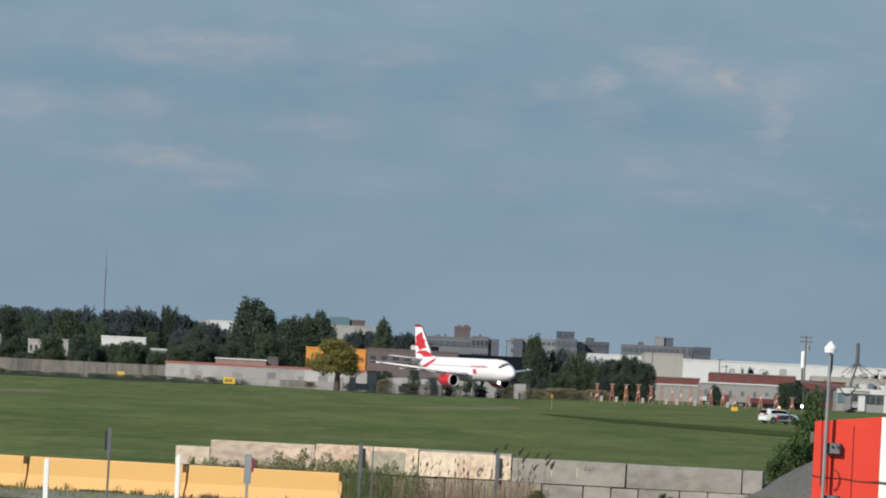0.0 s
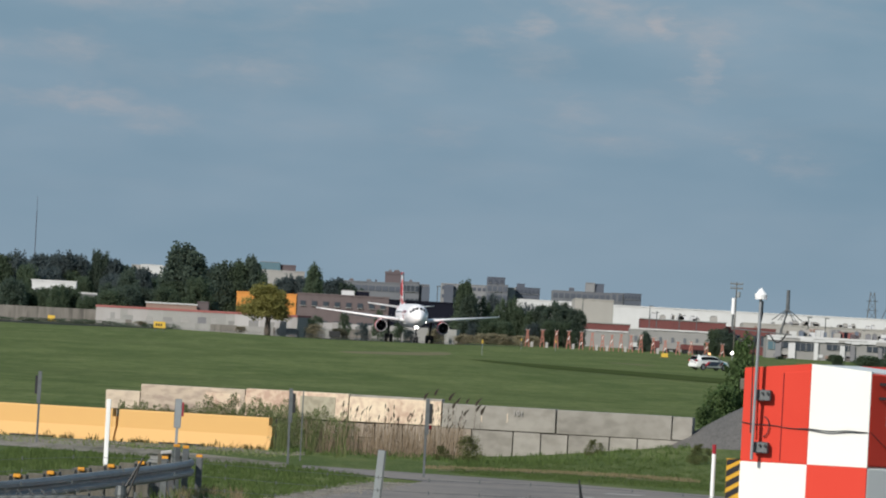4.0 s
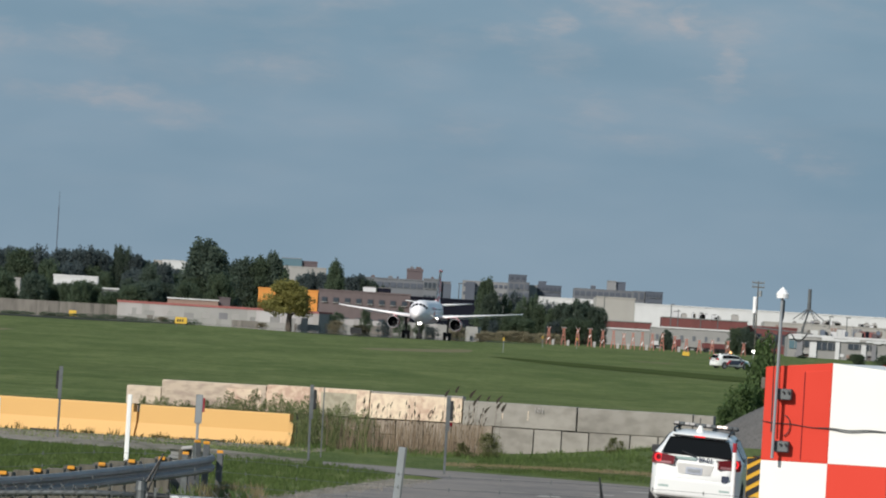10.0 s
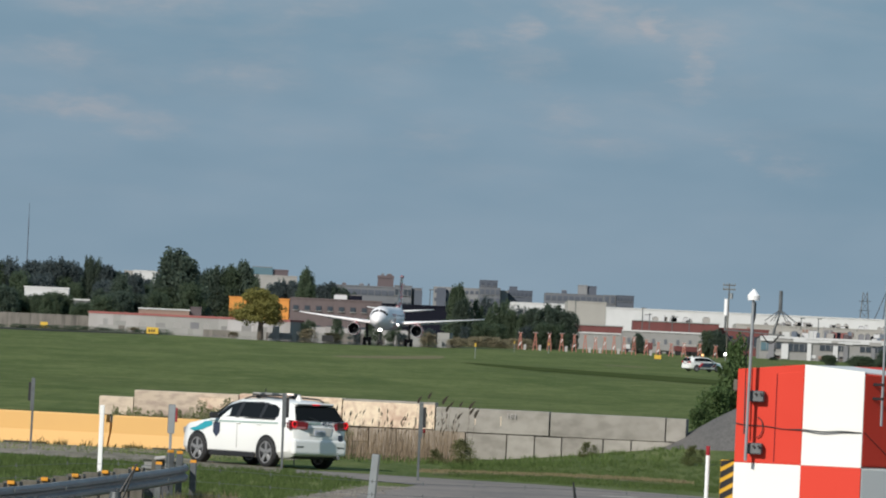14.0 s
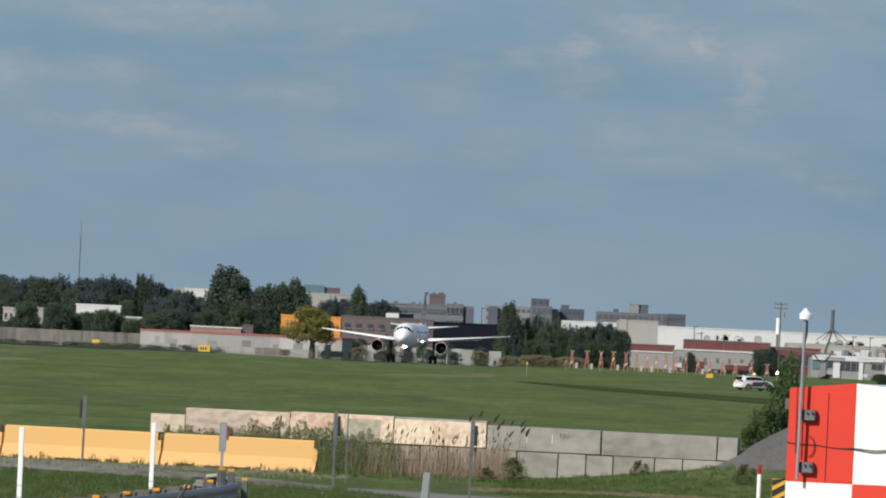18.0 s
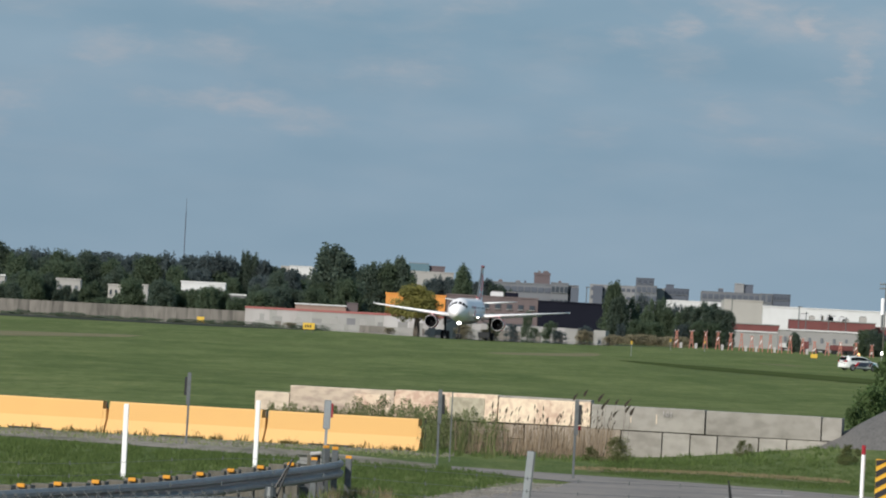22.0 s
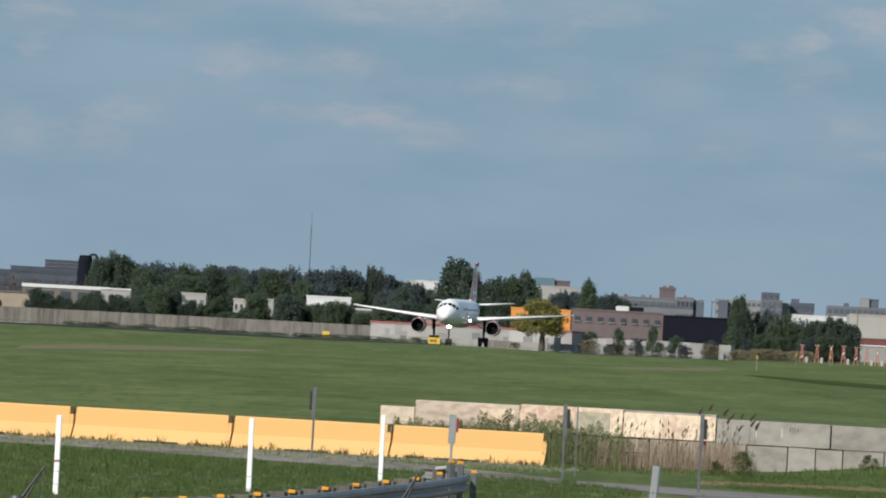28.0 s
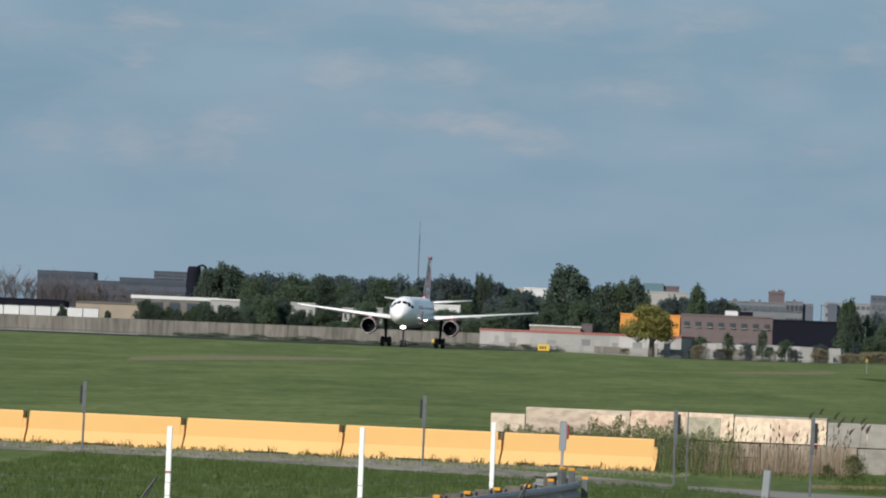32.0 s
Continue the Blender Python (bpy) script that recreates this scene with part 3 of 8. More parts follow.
# ---- barriers and wall ----
def make_barriers():
    """Yellow plastic barriers, end to end; one profile, one mesh."""
    prof = [(-0.30, 0.0), (-0.295, 0.05), (-0.275, 0.09), (-0.145, 0.36), (-0.125, 0.80), (-0.11, 0.83), (0.11, 0.83), (0.125, 0.80), (0.145, 0.36), (0.275, 0.09), (0.295, 0.05), (0.30, 0.0)]
    # joints from one barrier to the next
    joints = [Vector(p) for p in ((-1.41, 211.2), (-5.48, 212.8), (-9.69, 214.4), (-13.95, 216.0), (-18.25, 217.5), (-22.6, 219.0), (-26.9, 220.5), (-31.2, 222.0))]
    n = 4.36
    bm = bm_prism(prof, -n / 2, n / 2 - 0.10, axis="x")
    bm_prism([(p[0] * 0.96, min(p[1], 0.63)) for p in prof], n / 2 - 0.10, n / 2, bm=bm, axis="x")
    bmesh.ops.recalc_face_normals(bm, faces=bm.faces[:])
    for v in bm.verts:
        if v.co.x < -n / 2 + 0.01 and v.co.z > 0.78:
            v.co.x += 0.03
    me = bpy.data.meshes.new("shell")
    bm.to_mesh(me)
    bm.free()
    me.materials.append(M["yellow"])
    dark = []
    for name_, box in (("base_slot", bm_box(1.25, 0.02, 0.05, at=(0.0, -0.298, 0.022))), ("joint_pin", bm_tube((n / 2 + 0.03, 0, 0.02), (n / 2 + 0.03, 0, 0.80), 0.022, seg=8))):
        q = bpy.data.meshes.new(name_)
        box.to_mesh(q)
        box.free()
        q.materials.append(M["black"])
        dark.append((name_, q))
    for i, (a, b) in enumerate(zip(joints, joints[1:])):
        c = (a + b) / 2
        u = (a - b).normalized()
        ob = empty("traffic_barrier", c.x, c.y, 0.0, math.degrees(math.atan2(u.y, u.x)))
        tagged(ob, "yellow plastic traffic barrier standing beside the perimeter road", "barrier", "row of yellow barriers")
        piece("shell", me, ob, Matrix.Diagonal(((a - b).length / 4.42, 1, 1, 1)))
        for name_, q in dark:
            piece(name_, q, ob, Matrix.Translation(((i * 37 % 11 - 5) * 0.06 if name_ == "base_slot" else 0, 0, 0)))


make_barriers()


def make_block_wall():
    wall = empty("block_wall", 0, 0, 0)
    tagged(wall, "two-course wall of cream and grey concrete blocks at the grass edge", "wall", kind="structure")

    def block(x0, x1, z0, z1, y0, material, off=0.0, gap=0.018):
        b = bm_box(x1 - x0 - gap, 0.75, z1 - z0, at=((x0 + x1) / 2, y0 + 0.375 + off, (z0 + z1) / 2), bevel=0.012, rot=Matrix.Rotation(math.atan(-0.13), 4, "Z"))
        part("block", b, material, wall)

    def yy(x):
        return 219.6 - (x + 6) * 0.13

    # upper course: long slabs, set at slightly different heights
    for x0, x1, z0, z1, m in ((-6.0, -5.07, 0.76, 1.25, "cream_dull"), (-5.07, -2.25, 0.76, 1.45, "cream_dull"), (-2.25, 0.52, 0.76, 1.48, "cream"), (0.52, 3.0, 0.76, 1.42, "cream"), (3.0, 6.05, 0.73, 1.37, "concrete"), (6.05, 9.13, 0.72, 1.36, "concrete"), (9.13, 9.67, 0.73, 1.35, "concrete")):
        block(x0, x1, z0, z1, yy((x0 + x1) / 2), M[m], 0.0, 0.004 if x0 < 2 else 0.014)
    # a lighter slab with a slanting broken end stands against the dull one; a thin coping lies further on
    face = bm_prism([(-3.02, 0.77), (-3.38, 1.33), (-2.26, 1.31), (-2.26, 0.77)], yy(-2.8) - 0.05, yy(-2.8) + 0.1)
    part("leaning_slab", face, M["cream"], wall, "lighter slab with a slanting broken end")
    cop = bm_box(2.46, 0.6, 0.06, at=(1.77, yy(1.77) + 0.42, 1.445), bevel=0.012, rot=Matrix.Rotation(math.atan(-0.13), 4, "Z"))
    part("coping", cop, M["concrete"], wall, "thin grey coping slab")
    panel = bm_box(0.95, 0.02, 0.60, at=(-0.36, yy(-0.36) - 0.006, 1.07), bevel=0.004, rot=Matrix.Rotation(math.atan(-0.13), 4, "Z"))
    part("dull_panel", panel, M["dull_slab"], wall, "grey-green weathered face of the slab")
    # faded stencil and chalk marks on the grey slab
    mk = bm_text("101", 0.20, 0.002)
    bmesh.ops.transform(mk, matrix=Matrix.Translation((4.98, yy(4.98) - 0.05, 1.21)) @ Matrix.Rotation(math.atan(-0.13), 4, "Z") @ Matrix.Rotation(radians(90), 4, "X"), verts=mk.verts)
    part("stencil", mk, M["pale_lamp"], wall, "faded pale stencil number")
    for sx, sz, h in ((4.02, 1.02, 0.16), (4.70, 1.07, 0.24)):
        part("streak", bm_box(0.018, 0.004, h, at=(sx, yy(sx) - 0.008, sz)), M["cream"], wall, "pale run-down streak")
    # near-black box added behind the gap to paint its shade
    bed = bm_box(15.5, 0.5, 0.30, at=(1.83, yy(1.83) + 0.45, 0.74), rot=Matrix.Rotation(math.atan(-0.13), 4, "Z"))
    part("mortar_bed", bed, M["joint"], wall, "dark backing that paints the shade between the courses")
    x = -6.0
    while x < 9.6:
        w = random.choice((0.72, 0.74, 1.1)) if x > 1 else 1.45
        x1 = min(x + w, 9.62)
        block(x, x1, 0.36 if x < 1 else -0.05, (0.745 if x < 3 else 0.708) - random.choice((0.0, 0.0, 0.012, 0.028)), yy((x + x1) / 2), M["stained" if x < 3.2 else "concrete"], 0.02)
        if x < 1:
            block(x, x1, -0.05, 0.345, yy((x + x1) / 2), M["stained"], 0.0)
        x = x1


make_block_wall()


# ---- posts ----
def place(ob, x, y, lean=0.0, rz=0.0):
    ob.matrix_basis = pose(x, y, 0, 0, lean, rz)
    return ob


def make_posts():
    for x, y, lean in ((-0.93, 192.1, -0.7), (2.18, 184.5, -0.2), (-7.26, 203.3, 0.5), (-15.85, 204.8, 0.8)):
        ob = empty("marker_post", x, y, 0)
        place(ob, x, y, lean)
        tagged(ob, "grey steel marker post with a dark reflector box", "post", "grey marker posts")
        u = bm_box(0.055, 0.035, 1.78, at=(-0.015 if x > -5 else 0.015, 0, 0.89), bevel=0.006)
        part("channel", u, M["galv_dark"], ob)
        pl = part("plate", bm_box(0.095, 0.015, 0.80, at=(0.0, -0.03, 1.38), bevel=0.004), M["galv_dark"], ob, "grey metal plate")
        part("reflector", bm_box(0.07, 0.06, 0.46, at=(0.08 if x > -5 else -0.075, -0.005, 1.44), bevel=0.008), M["black"], pl, "black reflector box")
        if x > 2:
            part("reflector", bm_box(0.06, 0.05, 0.10, at=(0.08 if x > -5 else -0.075, -0.008, 1.14), bevel=0.008), M["tail"], pl, "small dark red reflector")
    ob = empty("marker_post", -3.86, 207.0, 0)
    place(ob, -3.86, 207.0, 0.6)
    tagged(ob, "short grey post with a plate and a red reflector", "post", "grey marker posts")
    part("channel", bm_box(0.07, 0.035, 0.7, at=(0, 0, 0.35), bevel=0.006), M["galv"], ob)
    pl = part("plate", bm_box(0.18, 0.02, 0.74, at=(0.0, -0.02, 0.87), bevel=0.02), M["galv"], ob, "pale grey metal plate")
    part("reflector", bm_box(0.06, 0.05, 0.36, at=(0.115, 0, 0.98), bevel=0.01), M["dark_red"], pl, "dark red reflector")
    ob = empty("thin_rod", -0.68, 197.5, 0)
    tagged(ob, "thin weathered steel rod standing in the weeds", "rod")
    part("rod", bm_box(0.03, 0.03, 1.7, at=(0, 0, 0.85)), M["galv_dark"], ob)
    for x, y in ((-4.83, 178.2), (-6.9, 160.1), (-10.0, 150.0), (-13.6, 141.0)):
        ob = empty("delineator_post", x, y, 0)
        tagged(ob, "white plastic delineator post in the grass", "post", "white delineator posts")
        place(ob, x, y, random.uniform(-0.3, 0.6))
        part("shaft", bm_box(0.10, 0.035, 1.46, at=(0, 0, 0.73), bevel=0.012), M["white_post"], ob)
        if x == -10.0:
            part("band", bm_box(0.104, 0.039, 0.04, at=(0, 0, 0.62)), M["lens_pink"], ob, "thin faded red band")


make_posts()


# ---- guard rail ----
def make_guard_rail():
    rail = empty("guard_rail")
    tagged(rail, "weathered galvanised guard rail on timber posts with amber reflectors", "guard rail")
    path = [Vector(p) for p in ((-10.6, 93), (-8.7, 101.5), (-6.89, 111.5), (-6.2, 115.7), (-5.05, 122.5), (-4.39, 127.9), (-3.62, 136.2), (-2.98, 143), (-2.62, 148), (-2.52, 150.4), (-2.62, 152.4), (-2.95, 153.6), (-3.4, 154.2))]
    # even the line out
    pts = []
    for i in range(len(path) - 1):
        p0, p1, p2, p3 = path[max(0, i - 1)], path[i], path[i + 1], path[min(len(path) - 1, i + 2)]
        for k in range(6):
            t = k / 6
            pts.append(0.5 * ((2 * p1) + (p2 - p0) * t + (2 * p0 - 5 * p1 + 4 * p2 - p3) * t * t + (3 * p1 - p0 - 3 * p2 + p3) * t ** 3))
    pts.append(path[-1])
    prof = [(0.0, 0.155), (0.03, 0.15), (0.075, 0.105), (0.075, 0.055), (0.012, 0.015), (0.012, -0.015), (0.075, -0.055), (0.075, -0.105), (0.03, -0.15), (0.0, -0.155)]
    rings = []
    for i, p in enumerate(pts):
        d = (pts[min(len(pts) - 1, i + 1)] - pts[max(0, i - 1)]).normalized()
        n = Vector((d.y, -d.x))
        out = [(p.x + n.x * a, p.y + n.y * a, 0.595 + b) for a, b in prof]
        back = [(p.x + n.x * (a - 0.006), p.y + n.y * (a - 0.006), 0.595 + b) for a, b in prof[::-1]]
        rings.append(out + back)
    bm = bm_rings(rings)
    bmesh.ops.recalc_face_normals(bm, faces=bm.faces[:])
    beam = part("beam", bm, M["rail"], rail, "galvanised W-profile beam")
    # posts along it, every second one with an amber block; closer together towards the near end
    amber = [1.4, 3.8, 6.2, 8.6, 11.0, 13.4, 15.85, 18.27, 20.66, 23.2, 25.55, 28.05, 30.76, 33.93, 37.75, 41.76, 45.83, 50.18, 54.2, 57.6, 59.6, 60.8]
    places = [(p, True) for p in amber] + [((p + q) / 2, False) for p, q in zip(amber, amber[1:])]
    for spot, lit in sorted(places):
        if spot > 52 and not lit:
            continue
        acc = 0.0
        for p, q in zip(pts, pts[1:]):
            seg = (q - p).length
            if spot <= acc + seg:
                break
            acc += seg
        c = p + (q - p) * ((spot - acc) / seg)
        d = (q - p).normalized()
        n = Vector((-d.y, d.x))
        w = c + n * 0.20
        end = 0.0
        if spot > 57:
            w.x += 0.37 if spot < 58 else 0.13
            end = 0.0 if spot < 58 else 0.12
        po = part("timber_post", bm_box(0.30 if spot < 52 else 0.14, 0.27 if spot < 52 else 0.12, 0.80 + end, at=(0, 0, 0.40 + end / 2 + random.uniform(-0.02, 0.01)), bevel=0.012), M["wood"] if spot < 51 else M["galv_dark"], rail)
        po.matrix_basis = pose(w.x, w.y, 0, 0, random.uniform(-1, 1), math.degrees(math.atan2(d.y, d.x)))
        if lit:
            part("reflector", bm_box(0.05, 0.115, 0.058, at=(-0.18 if spot < 52 else 0.0, 0, 0.785 if spot < 52 else 0.82 + end), bevel=0.008), M["orange"], po, "amber reflector block")
    part("end_post", bm_box(0.46, 0.30, 0.58, at=(-3.0, 149.4, 0.29), bevel=0.02), M["end_steel"], rail, "stout dark steel end post")
    part("end_block", bm_box(0.30, 0.30, 0.50, at=(-3.48, 149.0, 0.25), bevel=0.02), M["concrete"], rail, "pale concrete block behind the rail end")
    part("end_post", bm_box(0.24, 0.24, 0.82, at=(-3.02, 151.2, 0.41), bevel=0.015), M["wood"], rail, "weathered timber end post")
    cap = bm_box(0.22, 0.2, 0.07, at=(-2.98, 151.0, 0.84), bevel=0.02, rot=Matrix.Rotation(radians(-8), 4, "Y"))
    part("post_cap", cap, M["pale_lamp"], rail, "pale concrete cap on the end post")


make_guard_rail()


# ---- chain-link fence in the foreground ----
def make_fence():
    fence = empty("chain_link_fence")
    tagged(fence, "galvanised chain-link fence with barbed-wire arms", "fence")
    y0 = 48.3

    def top(x):
        return 2.235 + 0.085 * smooth(x, -3.0, -1.3) - 0.012 * max(0, x + 1.24)

    xs = [-5.7, -3.45, -1.21, 1.42, 4.2]
    for x in xs:
        po = part("post", bm_tube((x, y0, 0), (x, y0, top(x) + (0.03 if x < 0 else -0.03)), 0.033, seg=12), M["galv_dark"], fence, "galvanised fence post")
        if x < 0:
            part("cap", bm_tube((x, y0, top(x) + 0.03), (x, y0, top(x) + 0.085), 0.038, 0.03, 12), M["galv_dark"], po)
        tilt, base, L = (-9, -0.12, 0.42) if x > 1 else ((31, 0.02, 0.30) if x < -2 else (25, 0.02, 0.26))
        dx = math.sin(radians(tilt)) * L / 2
        ox, zb = x + (0.13 if x > 1 else 0.012), top(x) + base
        tip = Vector((ox + 2 * dx, y0, zb + L * math.cos(radians(tilt))))
        arm = bm_tube((ox - 0.016, y0, zb), tip, 0.011, 0.006, 6)
        bm_tube((ox + 0.022, y0, zb), tip, 0.008, 0.004, 6, arm)
        part("barbed_wire_arm", arm, M["black"], po, "dark angled arm")
        if -2 < x < 0:
            part("tension_bar", bm_box(0.014, 0.006, 1.3, at=(x + 0.085, y0 - 0.02, top(x) - 0.60)), M["galv_dark"], po, "flat tension bar beside the post")
            for dz in (-0.06, -0.42, -0.80):
                part("brace_band", bm_box(0.10, 0.012, 0.022, at=(x + 0.045, y0 - 0.036, top(x) + dz)), M["galv"], po)
            part("rail_sleeve", bm_tube((x + 0.04, y0, top(x) - 0.001), (x + 0.17, y0, top(x) - 0.004), 0.0235, seg=10), M["black"], po, "dark rail end sleeve")
        part("clamp", bm_tube((x, y0, top(x) - 0.13), (x, y0, top(x) - 0.08), 0.042, 0.042, 12), M["galv"], po)
    for a, b in zip(xs, xs[1:]):
        ring = [[(p, y0 + 0.019 * math.cos(2 * math.pi * k / 10), top(p) + 0.019 * math.sin(2 * math.pi * k / 10)) for k in range(10)] for p in [a + (b - a) * i / 8 for i in range(9)]]
        bm = bm_rings(ring)
        bmesh.ops.recalc_face_normals(bm, faces=bm.faces[:])
        part("top_rail", bm, M["galv_dark"] if a < -1.3 else M["galv"], fence, "weathered top rail", True)
    # wire mesh: one zigzag a wire
    bm = bmesh.new()
    w, r = 0.0345, 0.0018
    x = -7.0
    rows = 32
    k = 0
    while x < 4.3:
        for s in (0, 1):
            pts = []
            for j in range(rows + 1):
                z = top(x) + 0.055 - j * w
                sx = x + (w if (j + s) % 2 else 0.0)
                pts.append((sx, y0 - 0.025 + 0.006 * s, z))
            for p, q in zip(pts, pts[1:]):
                d = Vector((q[2] - p[2], 0, p[0] - q[0])).normalized() * r
                v = [bm.verts.new((p[0] + e * d.x, p[1], p[2] + e * d.z)) for e in (-1, 1)] + [bm.verts.new((q[0] + e * d.x, q[1], q[2] + e * d.z)) for e in (1, -1)]
                bm.faces.new(v)
                v2 = [bm.verts.new((p[0], p[1] + e * r, p[2])) for e in (-1, 1)] + [bm.verts.new((q[0], q[1] + e * r, q[2])) for e in (1, -1)]
                bm.faces.new(v2)
        x += 2 * w
        k += 1
    me = part("wire_mesh", bm, M["wire"], fence, "diamond wire mesh with twisted tips")
    me["kind"] = "stuff"
    for k in range(3):
        bm = bmesh.new()
        for i in range(40):
            p, q = -7 + i * 0.3, -7 + (i + 1) * 0.3
            zz = lambda x_: top(x_) + 0.10 + 0.075 * k - 0.02 * math.sin((x_ + 1.24) / 2.75 * math.pi) ** 2
            bm_tube((p + 0.05 + 0.05 * k, y0, zz(p)), (q + 0.05 + 0.05 * k, y0, zz(q)), 0.0012, seg=4, bm=bm, caps=False)
            bm_box(0.006, 0.006, 0.022, at=(p + 0.1, y0, zz(p)), bm=bm)
        part("barbed_wire", bm, M["galv_dark"], fence, "thin barbed wire")
    gate = empty("gate_post", 2.46, y0, 0)
    tagged(gate, "stout galvanised gate post with a hinge arm", "post")
    part("shaft", bm_tube((0, 0, 0), (0, 0, 2.40), 0.085, seg=16), M["galv_dark"], gate)
    part("hinge_arm", bm_box(0.16, 0.05, 0.035, at=(-0.15, 0, 2.362), bevel=0.008), M["galv"], gate, "short hinge arm")
    post = empty("leaning_post", 0.42, 70.0, 0)
    post.matrix_basis = pose(0.305, 70.0, 0, 0, 3.6, 0)
    tagged(post, "bare galvanised channel post leaning to one side", "post")
    part("channel", bm_box(0.062, 0.05, 2.36, at=(0, 0, 1.18), bevel=0.006), M["galv"], post)
    part("channel_lip", bm_box(0.014, 0.03, 2.36, at=(0.034, -0.03, 1.18)), M["galv_dark"], post)


make_fence()


# ---- chequered equipment shelter ----
def make_shelter():
    sh = empty("equipment_shelter")
    tagged(sh, "red and white chequered fibreglass equipment shelter with antennas", "shelter")
    # own axes: along the sunlit face, and back from it
    ang = radians(-14.0)
    o = Vector((7.03, 139.6))
    u, v = Vector((math.cos(ang), math.sin(ang))), Vector((-math.sin(ang), math.cos(ang)))
    sh.matrix_basis = pose(o.x, o.y, 0, 0, 0, math.degrees(ang))
    W1, D, Hh = 2.165, 9.0, 3.06
    xs = [0.0, 1.14, W1]
    # the corner by the rod aerial is cut off by a slanting face
    cut, turn = 1.16, radians(59)
    cd, cn = Vector((math.cos(turn), math.sin(turn), 0)), Vector((math.sin(turn), -math.cos(turn), 0))
    c0 = Vector((W1, 0, 0))
    c1 = c0 + cd * cut
    shell = bm_prism([(0.03, 0.03), (W1 - 0.02, 0.03), (c1.x - 0.03, c1.y + 0.03), (c1.x - 0.03, D), (0.03, D)], 0.0, Hh, axis="z")
    part("shell", shell, M["white_paint"], sh, "white fibreglass shell")
    part("roof_edge", bm_prism([(W1 - 0.01, 0.05), (c1.x - 0.01, c1.y + 0.02), (c1.x - 0.01, D - 0.05), (W1 - 0.01, D - 0.05)], Hh - 0.03, Hh + 0.008, axis="z"), M["white_paint"], sh, "white roof edge above the slanting face")
    zs = [0.0, 1.41, Hh - 0.012]

    def chequer(name_, pts, material):
        part(name_, pts, material, sh, "painted chequer panel")

    for i in range(2):
        for j in range(2):
            red = (i + j) % 2 == 1
            x0, x1, z0, z1 = xs[i] - (0.0 if i else 0.016), xs[i + 1] + (0.016 if i else 0), zs[j] + 0.002, zs[j + 1] + (0.03 if j else 0)
            b = bm_box(x1 - x0, 0.22, z1 - z0, at=((x0 + x1) / 2, 0.094, (z0 + z1) / 2), bevel=0.008, seg=1)
            chequer("panel", b, M["red_paint"] if red else M["white_paint"])
            if j == 1:
                t = bm_box(x1 - x0, D * 0.48 - 0.16, 0.05, at=((x0 + x1) / 2, D * 0.25 + 0.08, Hh - 0.012), bevel=0.02, seg=2)
                chequer("roof_panel", t, M["red_paint"] if red else M["white_paint"])
                t = bm_box(x1 - x0, D * 0.46, 0.05, at=((x0 + x1) / 2, D * 0.74, Hh - 0.012), bevel=0.02, seg=2)
                chequer("roof_panel", t, M["white_paint"] if red else M["red_paint"])
    for j in range(2):
        for k in range(2):
            red = j == 1
            y0, y1, z0, z1 = k * D / 2 + (0.03 if k else 0.17), (k + 1) * D / 2 - 0.03, zs[j] + 0.02, zs[j + 1]
            if k == 0:
                m = c0 + cd * cut / 2 - cn * 0.062
                b = bm_box(0.16, cut - 0.01, z1 - z0, at=(m.x, m.y, (z0 + z1) / 2), bevel=0.03, seg=3, rot=Matrix.Rotation(turn - radians(90), 4, "Z"))
                chequer("panel", b, M["red_paint"] if red else M["white_paint"])
                y0 = c1.y + 0.03
            b = bm_box(0.16, y1 - y0, z1 - z0, at=(c1.x - 0.04, (y0 + y1) / 2, (z0 + z1) / 2), bevel=0.05, seg=3)
            chequer("panel", b, M["red_paint"] if red else M["white_paint"])
            b = bm_box(0.16, y1 - y0, z1 - z0, at=(0.068, (y0 + y1) / 2, (z0 + z1) / 2), bevel=0.05, seg=3)
            chequer("panel", b, M["white_paint"] if red else M["red_paint"])
    # a raised field right of a shallow step, its shade line painted dark red
    part("raised_field", bm_box(0.46, 0.05, 1.52, at=(0.905, 0.004, 2.20), bevel=0.012, seg=2), M["red_paint"], sh, "raised field of the red panel")
    part("groove", bm_box(0.014, 0.012, 1.50, at=(0.668, -0.018, 2.20)), M["tail"], sh)
    # the roof rises gently to a ridge over the seam between the chequers
    for o in sh.children_recursive:
        for v in o.data.vertices:
            ridge = 0.05 - (0.12 if v.co.x < 1.14 else 0.085) * abs(v.co.x - 1.14) / 1.1 if not o.name.startswith("shell") else -0.14
            v.co.z += ridge * smooth(v.co.z, 1.9, 2.95)
    part("plinth", bm_box(W1 + 0.3, D + 0.3, 0.12, at=(W1 / 2, D / 2, 0.06), bevel=0.02), M["concrete"], sh, "concrete plinth")
    # brackets and lamp mast
    for z in (1.66, 2.55):
        br = bm_box(0.25, 0.14, 0.19, at=(0.35, -0.09, z), bevel=0.015)
        b = part("bracket", br, M["galv_dark"], sh, "galvanised wall bracket")
        for dx in (-0.09, 0.0, 0.09):
            part("bolt", bm_tube((0.34 + dx, -0.18, z + 0.04), (0.34 + dx, -0.205, z + 0.04), 0.022, seg=6), M["black"], b)
    mast = part("mast", bm_tube((0.22, -0.24, 1.45), (0.24, -0.24, 4.19), 0.027, seg=10), M["galv"], sh, "slim galvanised lamp mast")
    dome = bm_tube((0.24, -0.24, 4.18), (0.24, -0.24, 4.26), 0.10, 0.11, 14)
    bm_tube((0.24, -0.24, 4.26), (0.24, -0.24, 4.37), 0.11, 0.012, 14, dome)
    part("lamp_head", dome, M["white_post"], mast, "white peaked lamp head")
